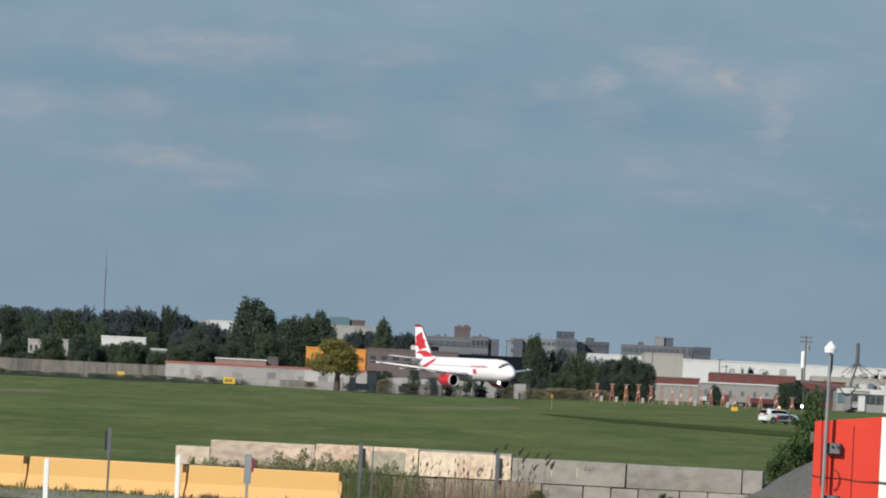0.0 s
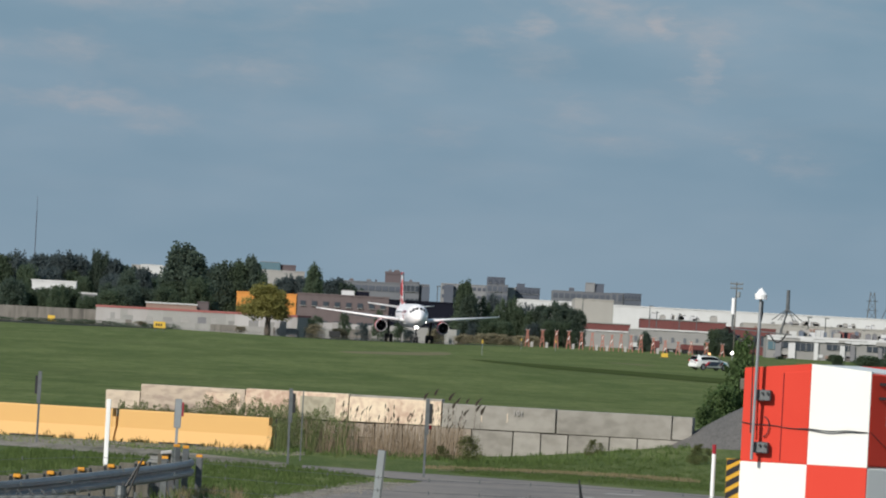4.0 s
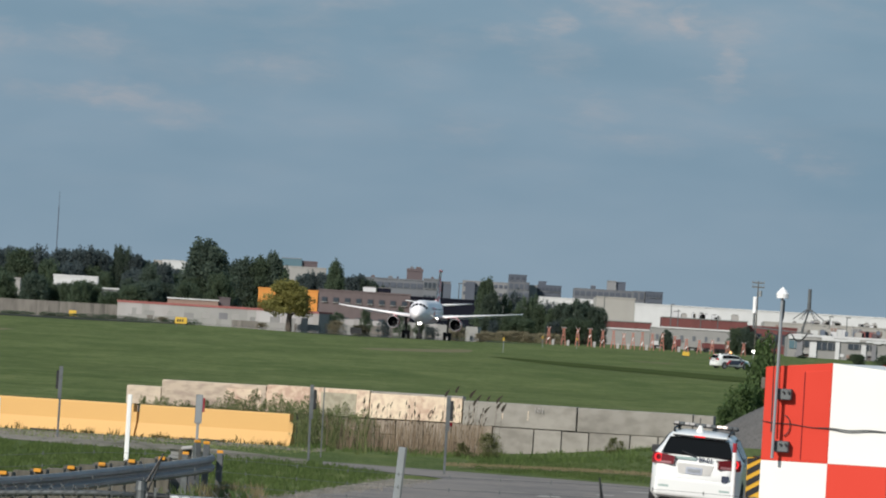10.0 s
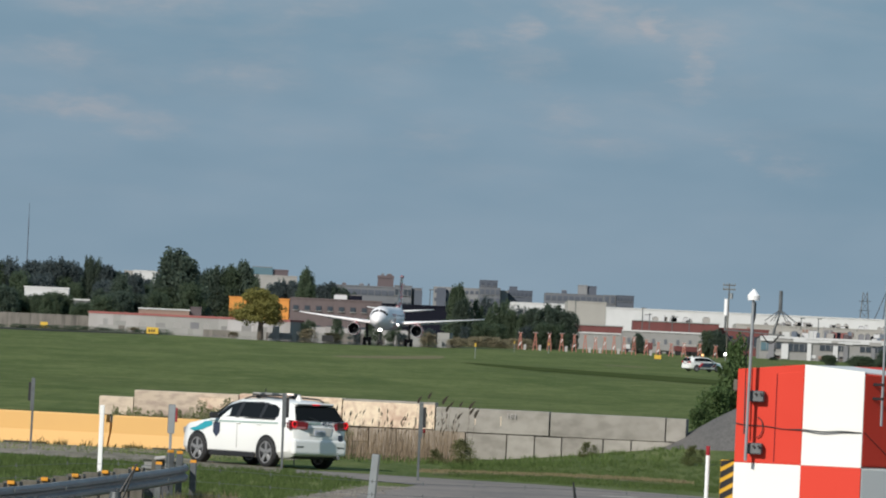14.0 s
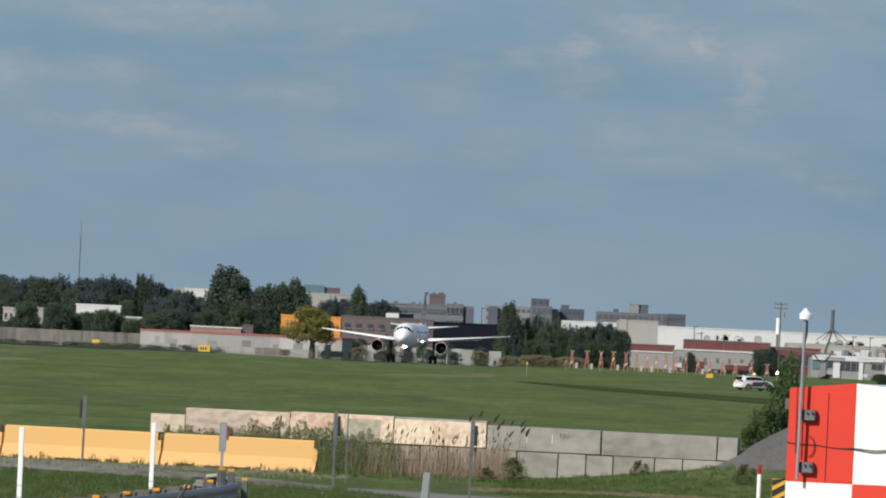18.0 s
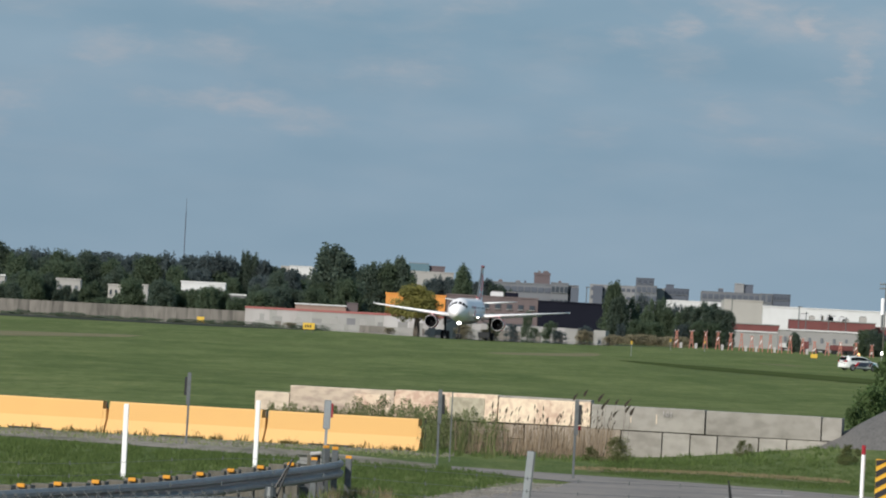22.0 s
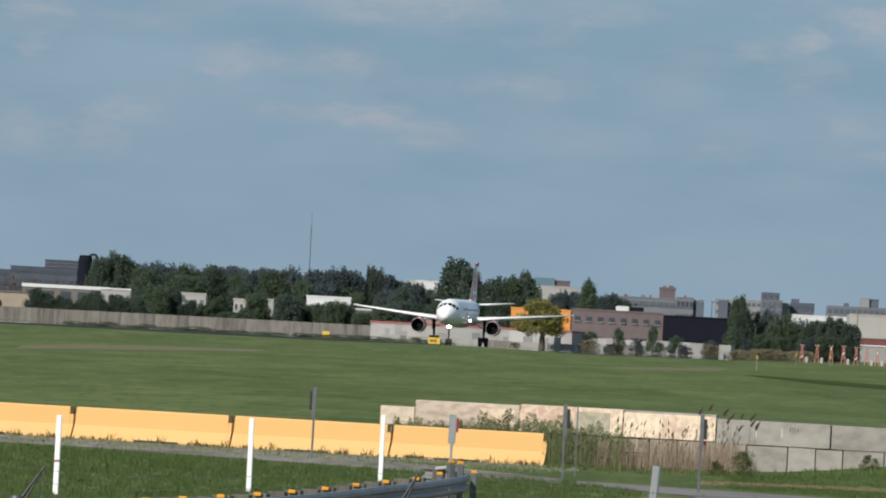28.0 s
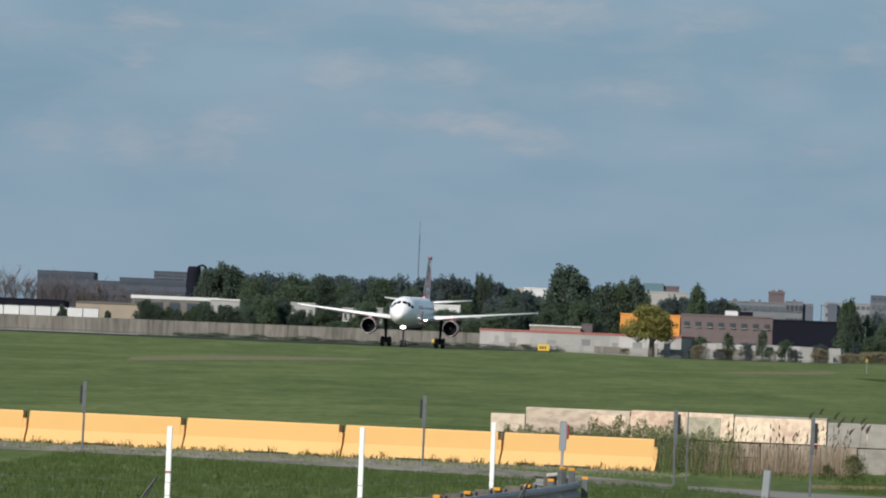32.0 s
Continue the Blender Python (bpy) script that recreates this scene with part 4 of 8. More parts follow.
    cab = bm_path([(0.27, -0.2, 4.15), (0.27, -0.2, 3.9), (0.21, -0.2, 3.62), (0.15, -0.2, 3.3), (0.16, -0.2, 2.6), (0.17, -0.2, 1.9)], 0.014)
    part("cable", cab, M["black"], mast)
    # crossarm with two aerials
    part("crossarm", bm_tube((-0.24, -0.24, 3.66), (0.80, -0.24, 3.60), 0.011, seg=6), M["galv_dark"], mast)
    a = part("panel_aerial", bm_tube((-0.23, -0.24, 3.90), (-0.23, -0.24, 4.18), 0.034, 0.034, 10), M["white_post"], sh, "white tube aerial")
    part("stalk", bm_tube((-0.23, -0.24, 3.64), (-0.23, -0.24, 3.90), 0.02, seg=6), M["galv_dark"], a)
    w = part("whip_aerial", bm_tube((0.71, -0.24, 3.98), (0.71, -0.24, 4.36), 0.035, 0.03, 8), M["galv_dark"], sh, "dark aerial with drooping radials")
    for i in range(6):
        t = 2 * math.pi * i / 6 + 0.3
        part("radial", bm_tube((0.71, -0.24, 4.04), (0.71 + 0.26 * math.cos(t), -0.24 + 0.26 * math.sin(t), 3.84), 0.008, seg=4), M["galv_dark"], w)
    part("stalk", bm_tube((0.60, -0.24, 3.60), (0.71, -0.24, 4.0), 0.018, seg=6), M["galv_dark"], w)
    # taller rod before the slanting face
    rx, ry_ = W1 + 0.31, 0.10
    rod = part("rod_aerial", bm_tube((rx, ry_, 2.14), (rx, ry_, 4.45), 0.023, 0.018, 8), M["galv"], sh, "tall galvanised rod aerial")
    part("tip", bm_tube((rx, ry_, 4.45), (rx, ry_, 4.86), 0.026, 0.022, 8), M["galv"], rod)
    for t in (0.5, 2.6, 4.7):
        part("stay", bm_tube((rx, ry_, 4.45), (rx + 0.26 * math.cos(t), ry_ + 0.26 * math.sin(t), 3.95), 0.008, seg=4), M["galv_dark"], rod)
    for z in (2.60, 2.84):
        part("arm", bm_box(0.26, 0.05, 0.05, at=(rx - 0.09, ry_ + 0.05, z), bevel=0.008, rot=Matrix.Rotation(turn - radians(90), 4, "Z")), M["black"], rod)
    part("side_lamp", bm_box(0.09, 0.10, 0.20, at=(-0.05, 0.05, 2.72), bevel=0.02), M["wood"], sh, "small weathered brown lamp")
    # sagging cable across the face
    for x0, sag in ((-0.03, 0.0), (0.9, 0.035)):
        n = 24
        spots = [x0 + i / n * (W1 - x0) for i in range(n + 1)]
        cab = bm_path([(x, -0.04, 2.075 - 0.05 * x / W1 - 0.035 * math.sin(math.pi * x / W1) - sag * math.sin(math.pi * i / n) - 0.010 * math.sin(9.5 * x)) for i, x in enumerate(spots)], 0.007)
        part("cable", cab, M["black"], sh, "dark cable sagging across the front")
    tail = [c0 + cn * 0.04 + cd * (0.02 + 0.08 * i) for i in range(13)]
    part("cable", bm_path([(p.x, p.y, 2.02 - 0.05 * i) for i, p in enumerate(tail)], 0.006), M["black"], sh, "thin cable running down the slanting face")
    loop = bm_path([(0.36 + 0.10 * math.sin(math.pi * i / 16), -0.05, 2.02 + 0.17 * math.cos(math.pi * i / 16)) for i in range(17)], 0.009)
    for x0, x1, name_ in ((-0.23, 0.16, "cable"), (0.71, 0.30, "cable")):
        part(name_, bm_path([(x0 + (x1 - x0) * i / 12, -0.2, 3.62 - 0.16 * math.sin(math.pi * min(1, i / 9)) - 0.09 * max(0, i - 8) / 4) for i in range(13)], 0.012), M["black"], mast)
    part("cable", loop, M["black"], sh)
    # hazard board and red-topped post beside it
    hz = empty("hazard_board", 6.915, 139.85, 0)
    tagged(hz, "black and yellow striped hazard board", "hazard board")
    board = part("board", bm_box(0.24, 0.02, 0.68, at=(0, 0, 1.10), bevel=0.004), M["hazard"], hz)
    for k in range(4):
        z = 0.86 + 0.19 * k
        b = bm_prism([(-0.118, z - 0.12), (0.118, z + 0.02), (0.118, min(1.438, z + 0.13)), (-0.118, z - 0.01)], -0.016, -0.011)
        part("stripe", b, M["black"], board, "black slanting stripe")
    part("stem", bm_box(0.07, 0.05, 0.8, at=(0, 0.03, 0.40)), M["galv"], hz)
    part("foot", bm_box(0.6, 0.5, 0.2, at=(0.1, 0.1, 0.10), bevel=0.03), M["galv_dark"], hz)
    rp = empty("bollard_post", 6.58, 140.0, 0)
    tagged(rp, "slim white post with a red top on a concrete foot", "post")
    part("shaft", bm_tube((0, 0, 0), (0, 0, 1.50), 0.035, seg=10), M["white_post"], rp)
    part("cap", bm_tube((0, 0, 1.50), (0, 0, 1.66), 0.036, seg=10), M["red"], rp, "red top")
    part("foot", bm_box(0.5, 0.4, 0.16, at=(0.05, 0, 0.08), bevel=0.03), M["galv_dark"], rp)


make_shelter()


# ---- gravel heap ----
def make_pile():
    bm = bmesh.new()
    n, m = 40, 16
    c = bm.verts.new((0, 0, 2.42))
    prev = None
    rings = []
    for j in range(1, m + 1):
        q = j / m
        ring = []
        for i in range(n):
            a = 2 * math.pi * i / n
            k = 1 + 0.12 * noise.noise(Vector((math.cos(a) * 1.5, math.sin(a) * 1.5, 3)))
            x, y = 4.5 * q * k * math.cos(a), 5.2 * q * k * math.sin(a)
            z = 2.45 * (1 - q) ** 0.95 + 0.16 * noise.noise(Vector((x * 0.6, y * 0.6, 0))) * (1 - q) + 0.05 * noise.noise(Vector((x * 2.5, y * 2.5, 0)))
            ring.append(bm.verts.new((x, y, max(z, -0.7) if j < m else -0.8)))
        rings.append(ring)
    for i in range(n):
        bm.faces.new((c, rings[0][i], rings[0][(i + 1) % n]))
    for a, b in zip(rings, rings[1:]):
        for i in range(n):
            j = (i + 1) % n
            bm.faces.new((a[i], b[i], b[j], a[j]))
    bmesh.ops.recalc_face_normals(bm, faces=bm.faces[:])
    p = part("gravel_mound", bm, M["pile"], None, "", True)
    p.location = (12.95, 218.5, 0.28)
    tagged(p, "dark grey heap of crushed gravel", "gravel heap")


make_pile()


# ---- vehicles ----
def wheel_mesh(r, w, rim_r):
    """Tyre and rim, axle along x, as two meshes."""
    tyre = bmesh.new()
    prof = [(rim_r, -w / 2), (r * 0.93, -w / 2), (r, -w * 0.32), (r, w * 0.32), (r * 0.93, w / 2), (rim_r, w / 2)]
    n = 28
    rings = [[(x, q * math.cos(2 * math.pi * i / n), q * math.sin(2 * math.pi * i / n)) for q, x in prof] for i in range(n)]
    vs = [[tyre.verts.new(p) for p in ring] for ring in rings]
    for i in range(n):
        a, b = vs[i], vs[(i + 1) % n]
        for j in range(len(prof) - 1):
            tyre.faces.new((a[j], a[j + 1], b[j + 1], b[j]))
    bmesh.ops.recalc_face_normals(tyre, faces=tyre.faces[:])
    rim = bm_tube((-w * 0.40, 0, 0), (w * 0.40, 0, 0), rim_r * 0.30, seg=12)
    for k in range(5):
        a = 2 * math.pi * k / 5
        bm_box(w * 0.84, rim_r * 0.40, rim_r * 0.98, at=(0, 0.5 * rim_r * math.sin(a) * -1, 0.5 * rim_r * math.cos(a)), bevel=0.01, bm=rim, rot=Matrix.Rotation(a, 4, "X"))
    for i in range(24):
        a0, a1 = 2 * math.pi * i / 24, 2 * math.pi * (i + 1) / 24
        for sx in (-1, 1):
            q = [(sx * w * 0.47, rr * math.cos(a), rr * math.sin(a)) for a, rr in ((a0, rim_r), (a1, rim_r), (a1, rim_r * 0.88), (a0, rim_r * 0.88))]
            rim.faces.new([rim.verts.new(p) for p in q])
    return tyre, rim


def make_suv(name, label):
    """A white patrol car: forward is +y, the origin lies on the ground at its middle."""
    car = empty(name)
    tagged(car, label, "car")
    # (y, floor z, sill half-width, belt half-width, belt z, roof half-width, roof z)
    st = [(-2.44, 0.46, 0.60, 0.66, 0.92, 0.56, 1.00), (-2.38, 0.34, 0.77, 0.80, 0.98, 0.70, 1.10), (-2.22, 0.26, 0.87, 0.885, 1.08, 0.64, 1.40), (-2.02, 0.24, 0.905, 0.915, 1.11, 0.61, 1.59),
          (-1.6, 0.22, 0.91, 0.915, 1.115, 0.61, 1.67), (-0.6, 0.21, 0.91, 0.915, 1.10, 0.62, 1.695), (0.1, 0.21, 0.91, 0.915, 1.085, 0.61, 1.66), (0.55, 0.21, 0.91, 0.915, 1.065, 0.59, 1.54),
          (1.0, 0.21, 0.91, 0.91, 1.03, 0.60, 1.27), (1.36, 0.21, 0.905, 0.90, 0.98, 0.62, 1.08), (1.9, 0.22, 0.89, 0.86, 0.92, 0.64, 1.01), (2.2, 0.24, 0.80, 0.75, 0.84, 0.56, 0.90), (2.36, 0.34, 0.66, 0.62, 0.70, 0.46, 0.76), (2.42, 0.42, 0.5, 0.46, 0.62, 0.36, 0.66)]
    rings = []
    for y, f, sw, bw, bz, rw, rz in st:
        half = [(sw * 0.86, f), (sw, f + 0.14), (sw * 1.005, (f + bz) / 2), (bw, bz - 0.05), (bw - 0.025, bz + 0.03), (rw + 0.05, rz - 0.09), (rw - 0.03, rz - 0.015), (rw * 0.5, rz + 0.018)]
        rings.append([(x, y, z) for x, z in half] + [(-x, y, z) for x, z in half[::-1]])
    body = part("body", bm_rings(rings), M["car"], car, smooth_shade=True)
    mod = body.modifiers.new("edge", "BEVEL")
    mod.width, mod.segments, mod.limit_method, mod.angle_limit = 0.02, 2, "ANGLE", radians(35)

    def side_quad(ya, yb, sgn, z0, z1, off=0.012, inset=0.0):
        """Corner points of a side window between two stations, on the sloping glass."""
        out = []
        for y, z in ((ya, z0), (yb, z0), (yb - inset, z1), (ya + inset * 0.3, z1)):
            for a, b in zip(st, st[1:]):
                if a[0] <= y <= b[0]:
                    u = (y - a[0]) / (b[0] - a[0])
                    bw, bz, rw, rz = (a[i] + (b[i] - a[i]) * u for i in (3, 4, 5, 6))
            u = (z - bz - 0.03) / max(0.05, rz - 0.09 - bz - 0.03)
            out.append((sgn * (bw - 0.025 + (rw + 0.05 - bw + 0.025) * u + off), y, z))
        return out

    def pane(name_, pts, material, thick=0.02):
        bm = bmesh.new()
        n = (Vector(pts[1]) - Vector(pts[0])).cross(Vector(pts[2]) - Vector(pts[0])).normalized()
        a = [bm.verts.new(Vector(p)) for p in pts]
        b = [bm.verts.new(Vector(p) - n * thick) for p in pts]
        bm.faces.new(a)
        bm.faces.new(b[::-1])
        for i in range(len(pts)):
            j = (i + 1) % len(pts)
            bm.faces.new((a[i], b[i], b[j], a[j]))
        bmesh.ops.recalc_face_normals(bm, faces=bm.faces[:])
        return part(name_, bm, material, car)

    for s in (-1, 1):

        def at_side(y, z, off):
            return side_quad(y, y, s, z, z, off)[0]

        for pts in ([(-0.24, 1.14), (-0.09, 1.14), (-0.09, 1.575), (-0.24, 1.58)], [(-1.20, 1.15), (-1.07, 1.15), (-1.07, 1.59), (-1.20, 1.585)], [(-1.75, 1.13), (0.86, 1.105), (0.86, 1.15), (-1.75, 1.18)], [(-1.0, 1.555), (0.0, 1.535), (0.0, 1.57), (-1.0, 1.60)], [(-0.02, 1.535), (0.40, 1.44), (0.42, 1.475), (0.0, 1.57)], [(0.38, 1.44), (0.76, 1.21), (0.86, 1.20), (0.44, 1.47)]):
            q = [at_side(y, z, 0.013) for y, z in pts]
            pane("window_trim", q if s < 0 else q[::-1], M["black"], 0.012)
        for pts in ([(-1.80, 1.235), (-1.68, 1.18), (-1.16, 1.175), (-1.16, 1.565), (-1.52, 1.535), (-1.71, 1.45)], [(-1.09, 1.175), (-0.20, 1.16), (-0.20, 1.56), (-1.09, 1.57)], [(-0.13, 1.155), (0.80, 1.135), (0.72, 1.225), (0.38, 1.45), (-0.02, 1.545), (-0.13, 1.553)]):
            q = [at_side(y, z, 0.016) for y, z in pts]
            pane("side_window", q if s < 0 else q[::-1], M["glass_dark"], 0.008)
        m = bm_box(0.19, 0.15, 0.17, at=(s * 1.05, 0.62, 1.17), bevel=0.03, seg=2)
        bm_box(0.16, 0.05, 0.05, at=(s * 0.93, 0.64, 1.12), bm=m)
        part("wing_mirror", m, M["black"], car, "black door mirror")
        for y in (-0.25, -1.1):
            part("door_handle", bm_box(0.03, 0.2, 0.035, at=(s * 0.925, y, 1.0), bevel=0.008), M["car"], car)
        # arches, sills
        for y in (-1.445, 1.445):
            bm = bmesh.new()
            n = 18
            outer = [(s * 0.918, y + 0.425 * math.cos(a), 0.36 + 0.41 * math.sin(a)) for a in [math.pi * (-0.12 + 1.24 * i / n) for i in range(n + 1)]]
            c = bm.verts.new((s * 0.918, y, 0.34))
            ov = [bm.verts.new(p) for p in outer]
            for p, q in zip(ov, ov[1:]):
                bm.faces.new((c, p, q))
            g = bmesh.ops.extrude_face_region(bm, geom=bm.faces[:])
            bmesh.ops.translate(bm, vec=(-s * 0.25, 0, 0), verts=[v for v in g["geom"] if isinstance(v, bmesh.types.BMVert)])
            bmesh.ops.recalc_face_normals(bm, faces=bm.faces[:])
            part("wheel_arch", bm, M["black"], car, "dark wheel arch")
        part("sill", bm_box(0.05, 1.9, 0.12, at=(s * 0.90, 0, 0.27), bevel=0.015), M["black"], car, "black sill strip")
        part("roof_rail", bm_path([(s * 0.56, -1.75, 1.655), (s * 0.565, -1.55, 1.725), (s * 0.57, -1.0, 1.745), (s * 0.565, -0.3, 1.735), (s * 0.55, 0.0, 1.665)], 0.024, 8), M["black"], car, "black roof rail")
        # stripe and shield on the doors
        part("stripe", bm_prism([(-1.9, 1.035), (0.95, 1.005), (0.95, 1.04), (-1.9, 1.075)], s * 0.90, s * 0.924, axis="x"), M["grey_mark"], car, "thin grey-green side stripe")
        part("wing_band", bm_prism([(0.86, 1.02), (1.15, 1.00), (1.52, 0.86), (1.80, 0.80), (1.62, 0.76), (1.25, 0.80), (0.84, 0.92)], s * 0.895, s * 0.921, axis="x"), M["teal"], car, "teal band on the front wing")
        part("shield", bm_prism([(0.52, 0.99), (0.80, 0.99), (0.80, 0.76), (0.66, 0.64), (0.52, 0.76)], s * 0.90, s * 0.924, axis="x"), M["navy"], car, "dark shield emblem")
        part("door_line", bm_prism([(-0.21, 0.42), (-0.19, 0.42), (-0.19, 1.0), (-0.21, 1.0)], s * 0.905, s * 0.919, axis="x"), M["pale_lamp"], car)
        # lamps
        outline = [(-0.25, -0.09), (-0.27, 0.07), (-0.06, 0.10), (0.20, 0.125), (0.235, 0.02), (0.22, -0.10)]
        tl = bm_prism([(s * a, b) for a, b in outline], -0.055, 0.10)
        bmesh.ops.transform(tl, matrix=Matrix.Translation((s * 0.675, -2.375, 1.03)) @ Matrix.Rotation(radians(s * 20), 4, "Z"), verts=tl.verts)
        bm_box(0.06, 0.24, 0.17, at=(s * 0.852, -2.21, 1.02), bevel=0.03, bm=tl)
        lens = part("tail_lamp", tl, M["tail"], car, "red tail lamp")
        part("clear_strip", bm_box(0.34, 0.012, 0.045, at=(s * 0.66, -2.437, 0.972), rot=Matrix.Rotation(radians(s * 20), 4, "Z")), M["lens_pink"], lens, "pale reversing lens")
        ring = bm_rings([[(s * 0.775 + r * math.cos(2 * math.pi * i / 20), -2.398 - e, 1.055 + r * math.sin(2 * math.pi * i / 20)) for i in range(20)] for r, e in ((0.086, 0.0), (0.086, 0.020), (0.052, 0.020), (0.052, 0.0))], False)
        bmesh.ops.recalc_face_normals(ring, faces=ring.faces[:])
        part("brake_light", ring, M["lamp_red"], lens, "round lit brake lamp")
        part("headlamp", bm_box(0.26, 0.14, 0.15, at=(s * 0.62, 2.24, 0.76), bevel=0.03, seg=2), M["alloy"], car)
        part("reflector", bm_box(0.22, 0.02, 0.05, at=(s * 0.62, -2.455, 0.52), bevel=0.005), M["grey_mark"], car)
    # rear
    rw = [(-0.73, -2.400, 1.165), (0.73, -2.400, 1.165), (0.60, -2.165, 1.54), (-0.60, -2.165, 1.54)]
    pane("rear_window", rw, M["glass_dark"], 0.03)
    part("rear_wiper", bm_tube((0.0, -2.445, 1.13), (-0.32, -2.395, 1.235), 0.014, seg=6), M["black"], car)
    part("spoiler", bm_box(1.14, 0.24, 0.05, at=(0, -2.08, 1.60), bevel=0.02), M["car"], car)
    part("high_brake_light", bm_box(0.22, 0.03, 0.035, at=(0, -2.205, 1.585), bevel=0.006), M["lamp_red"], car, "lit high brake lamp")
    part("tailgate_stripe", bm_box(0.46, 0.012, 0.052, at=(-0.24, -2.440, 1.085)), M["grey_mark"], car, "grey-green tailgate stripe")
    part("tailgate_stripe", bm_box(0.05, 0.012, 0.05, at=(0.42, -2.440, 1.085)), M["grey_mark"], car)
    part("spoiler_lip", bm_box(1.08, 0.08, 0.035, at=(0, -2.175, 1.568), bevel=0.01), M["black"], car, "black strip under the spoiler")
    bar = bm_box(0.34, 0.02, 0.14, at=(-0.03, -2.452, 0.855), bevel=0.01)
    plate = part("number_plate", bar, M["plate"], car, "pale number plate")
    part("plate_mark", bm_box(0.25, 0.012, 0.055, at=(-0.03, -2.468, 0.86)), M["galv"], plate)
    # grey panel: the recess's shade is in its colour
    part("plate_recess", bm_prism([(-0.40, 0.985), (0.36, 0.985), (0.30, 0.79), (-0.34, 0.79)], -2.452, -2.40), M["recess"], car, "number plate recess with its shade painted in")
    txt = bm_text("89-01", 0.125, 0.004, 0.004)
    bmesh.ops.transform(txt, matrix=Matrix.Translation((0.185, -2.458, 1.08)) @ Matrix.Rotation(radians(90), 4, "X"), verts=txt.verts)
    part("fleet_number", txt, M["navy"], car)
    part("rear_bumper", bm_box(1.64, 0.18, 0.40, at=(0, -2.375, 0.52), bevel=0.085, seg=4), M["car"], car)
    part("bumper_valance", bm_box(1.4, 0.16, 0.12, at=(0, -2.22, 0.30), bevel=0.03), M["black"], car, "black lower bumper")
    part("shield", bm_prism([(0.54, 0.82), (0.68, 0.82), (0.68, 0.71), (0.61, 0.64), (0.54, 0.71)], -2.40, -2.452), M["navy"], car, "dark shield emblem")
    part("exhaust", bm_tube((0.55, -2.30, 0.30), (0.55, -2.48, 0.29), 0.045, seg=10), M["alloy"], car)
    ws = [(0.50, 0.60, 1.535), (-0.50, 0.60, 1.535), (-0.58, 1.30, 1.125), (0.58, 1.30, 1.125)]
    pane("windscreen", ws, M["glass_dark"], 0.03)
    part("grille", bm_box(0.9, 0.06, 0.18, at=(0, 2.44, 0.62), bevel=0.02), M["black"], car)
    # light bar and beacons on the roof
    lb = part("light_bar", bm_box(1.34, 0.26, 0.055, at=(0, -0.55, 1.795), bevel=0.02), M["black"], car, "warning light bar")
    for x in (-1, 1):
        part("foot", bm_box(0.05, 0.10, 0.10, at=(x * 0.54, -0.55, 1.735), rot=Matrix.Rotation(radians(-20 * x), 4, "Y")), M["black"], lb)
    for i in range(12):
        x = -0.605 + i * 1.21 / 11
        part("lamp", bm_box(0.098, 0.265, 0.06, at=(x, -0.55, 1.825), bevel=0.012), M["lamp_bar"] if i in (8, 9) else M["pale_lamp"] if i in (0, 2, 3, 6) else M["galv_dark"], lb)
    part("antenna_dome", bm_tube((-0.05, -1.55, 1.66), (-0.05, -1.55, 1.83), 0.10, 0.03, 12), M["white_paint"], car, "white antenna dome")
    part("whip_antenna", bm_tube((-0.15, -0.25, 1.68), (-0.15, -0.30, 1.98), 0.012, seg=5), M["black"], car)
    tyre, rim = wheel_mesh(0.36, 0.235, 0.262)
    tm, rm = bpy.data.meshes.new("tyre"), bpy.data.meshes.new("rim")
    tyre.to_mesh(tm), rim.to_mesh(rm), tyre.free(), rim.free()
    tm.materials.append(M["rubber"])
    rm.materials.append(M["alloy"])
    tm.shade_smooth()
    for s in (-1, 1):
        for y in (-1.445, 1.445):
            w = new("wheel")
            w.parent = car
            w.matrix_basis = pose(s * 0.815, y, 0.355)
            piece("tyre", tm, w, Matrix())
            piece("rim", rm, w, Matrix())
    # the body is a little slimmer, and its glass lower, than the sections above
    for o in car.children_recursive:
        if o.type == "MESH" and o.name.split(".")[0] not in ("tyre", "rim"):
            for v in o.data.vertices:
                v.co.x, v.co.y = v.co.x * 0.95, v.co.y * 0.975
                v.co.z -= 0.14 * max(0.0, v.co.z - 1.10)
        elif o.name.split(".")[0] == "wheel":
            p = o.matrix_basis.translation
            o.matrix_basis = pose(p.x * 0.95, p.y * 0.975, p.z)
    return car


patrol = make_suv("patrol_car", "white patrol car with teal stripes and lit brake lamps driving along")
parked = copy_thing(patrol, pose(42.0, 915.0, 0, rz=-58))
parked.name = "patrol_car"
tagged(parked, "white patrol car waiting on the far grass beside the service road", "car")
part("beacon", bm_tube((0.1, -0.2, 1.64), (0.1, -0.2, 1.98), 0.16, 0.12, 12), M["amber_lit"], parked, "lit amber beacon")
for nm, pts, mm in (("door_panel", [(-0.95, 0.50), (0.35, 0.50), (0.75, 0.98), (-0.55, 0.98)], "navy"), ("door_stripe", [(-1.25, 0.50), (-0.98, 0.50), (-0.58, 0.98), (-0.85, 0.98)], "plane_red"), ("door_stripe", [(0.62, 0.50), (0.85, 0.50), (1.22, 0.98), (1.0, 0.98)], "tail")):
    part(nm, bm_prism(pts, 0.915, 0.94, axis="x"), M[mm], parked)


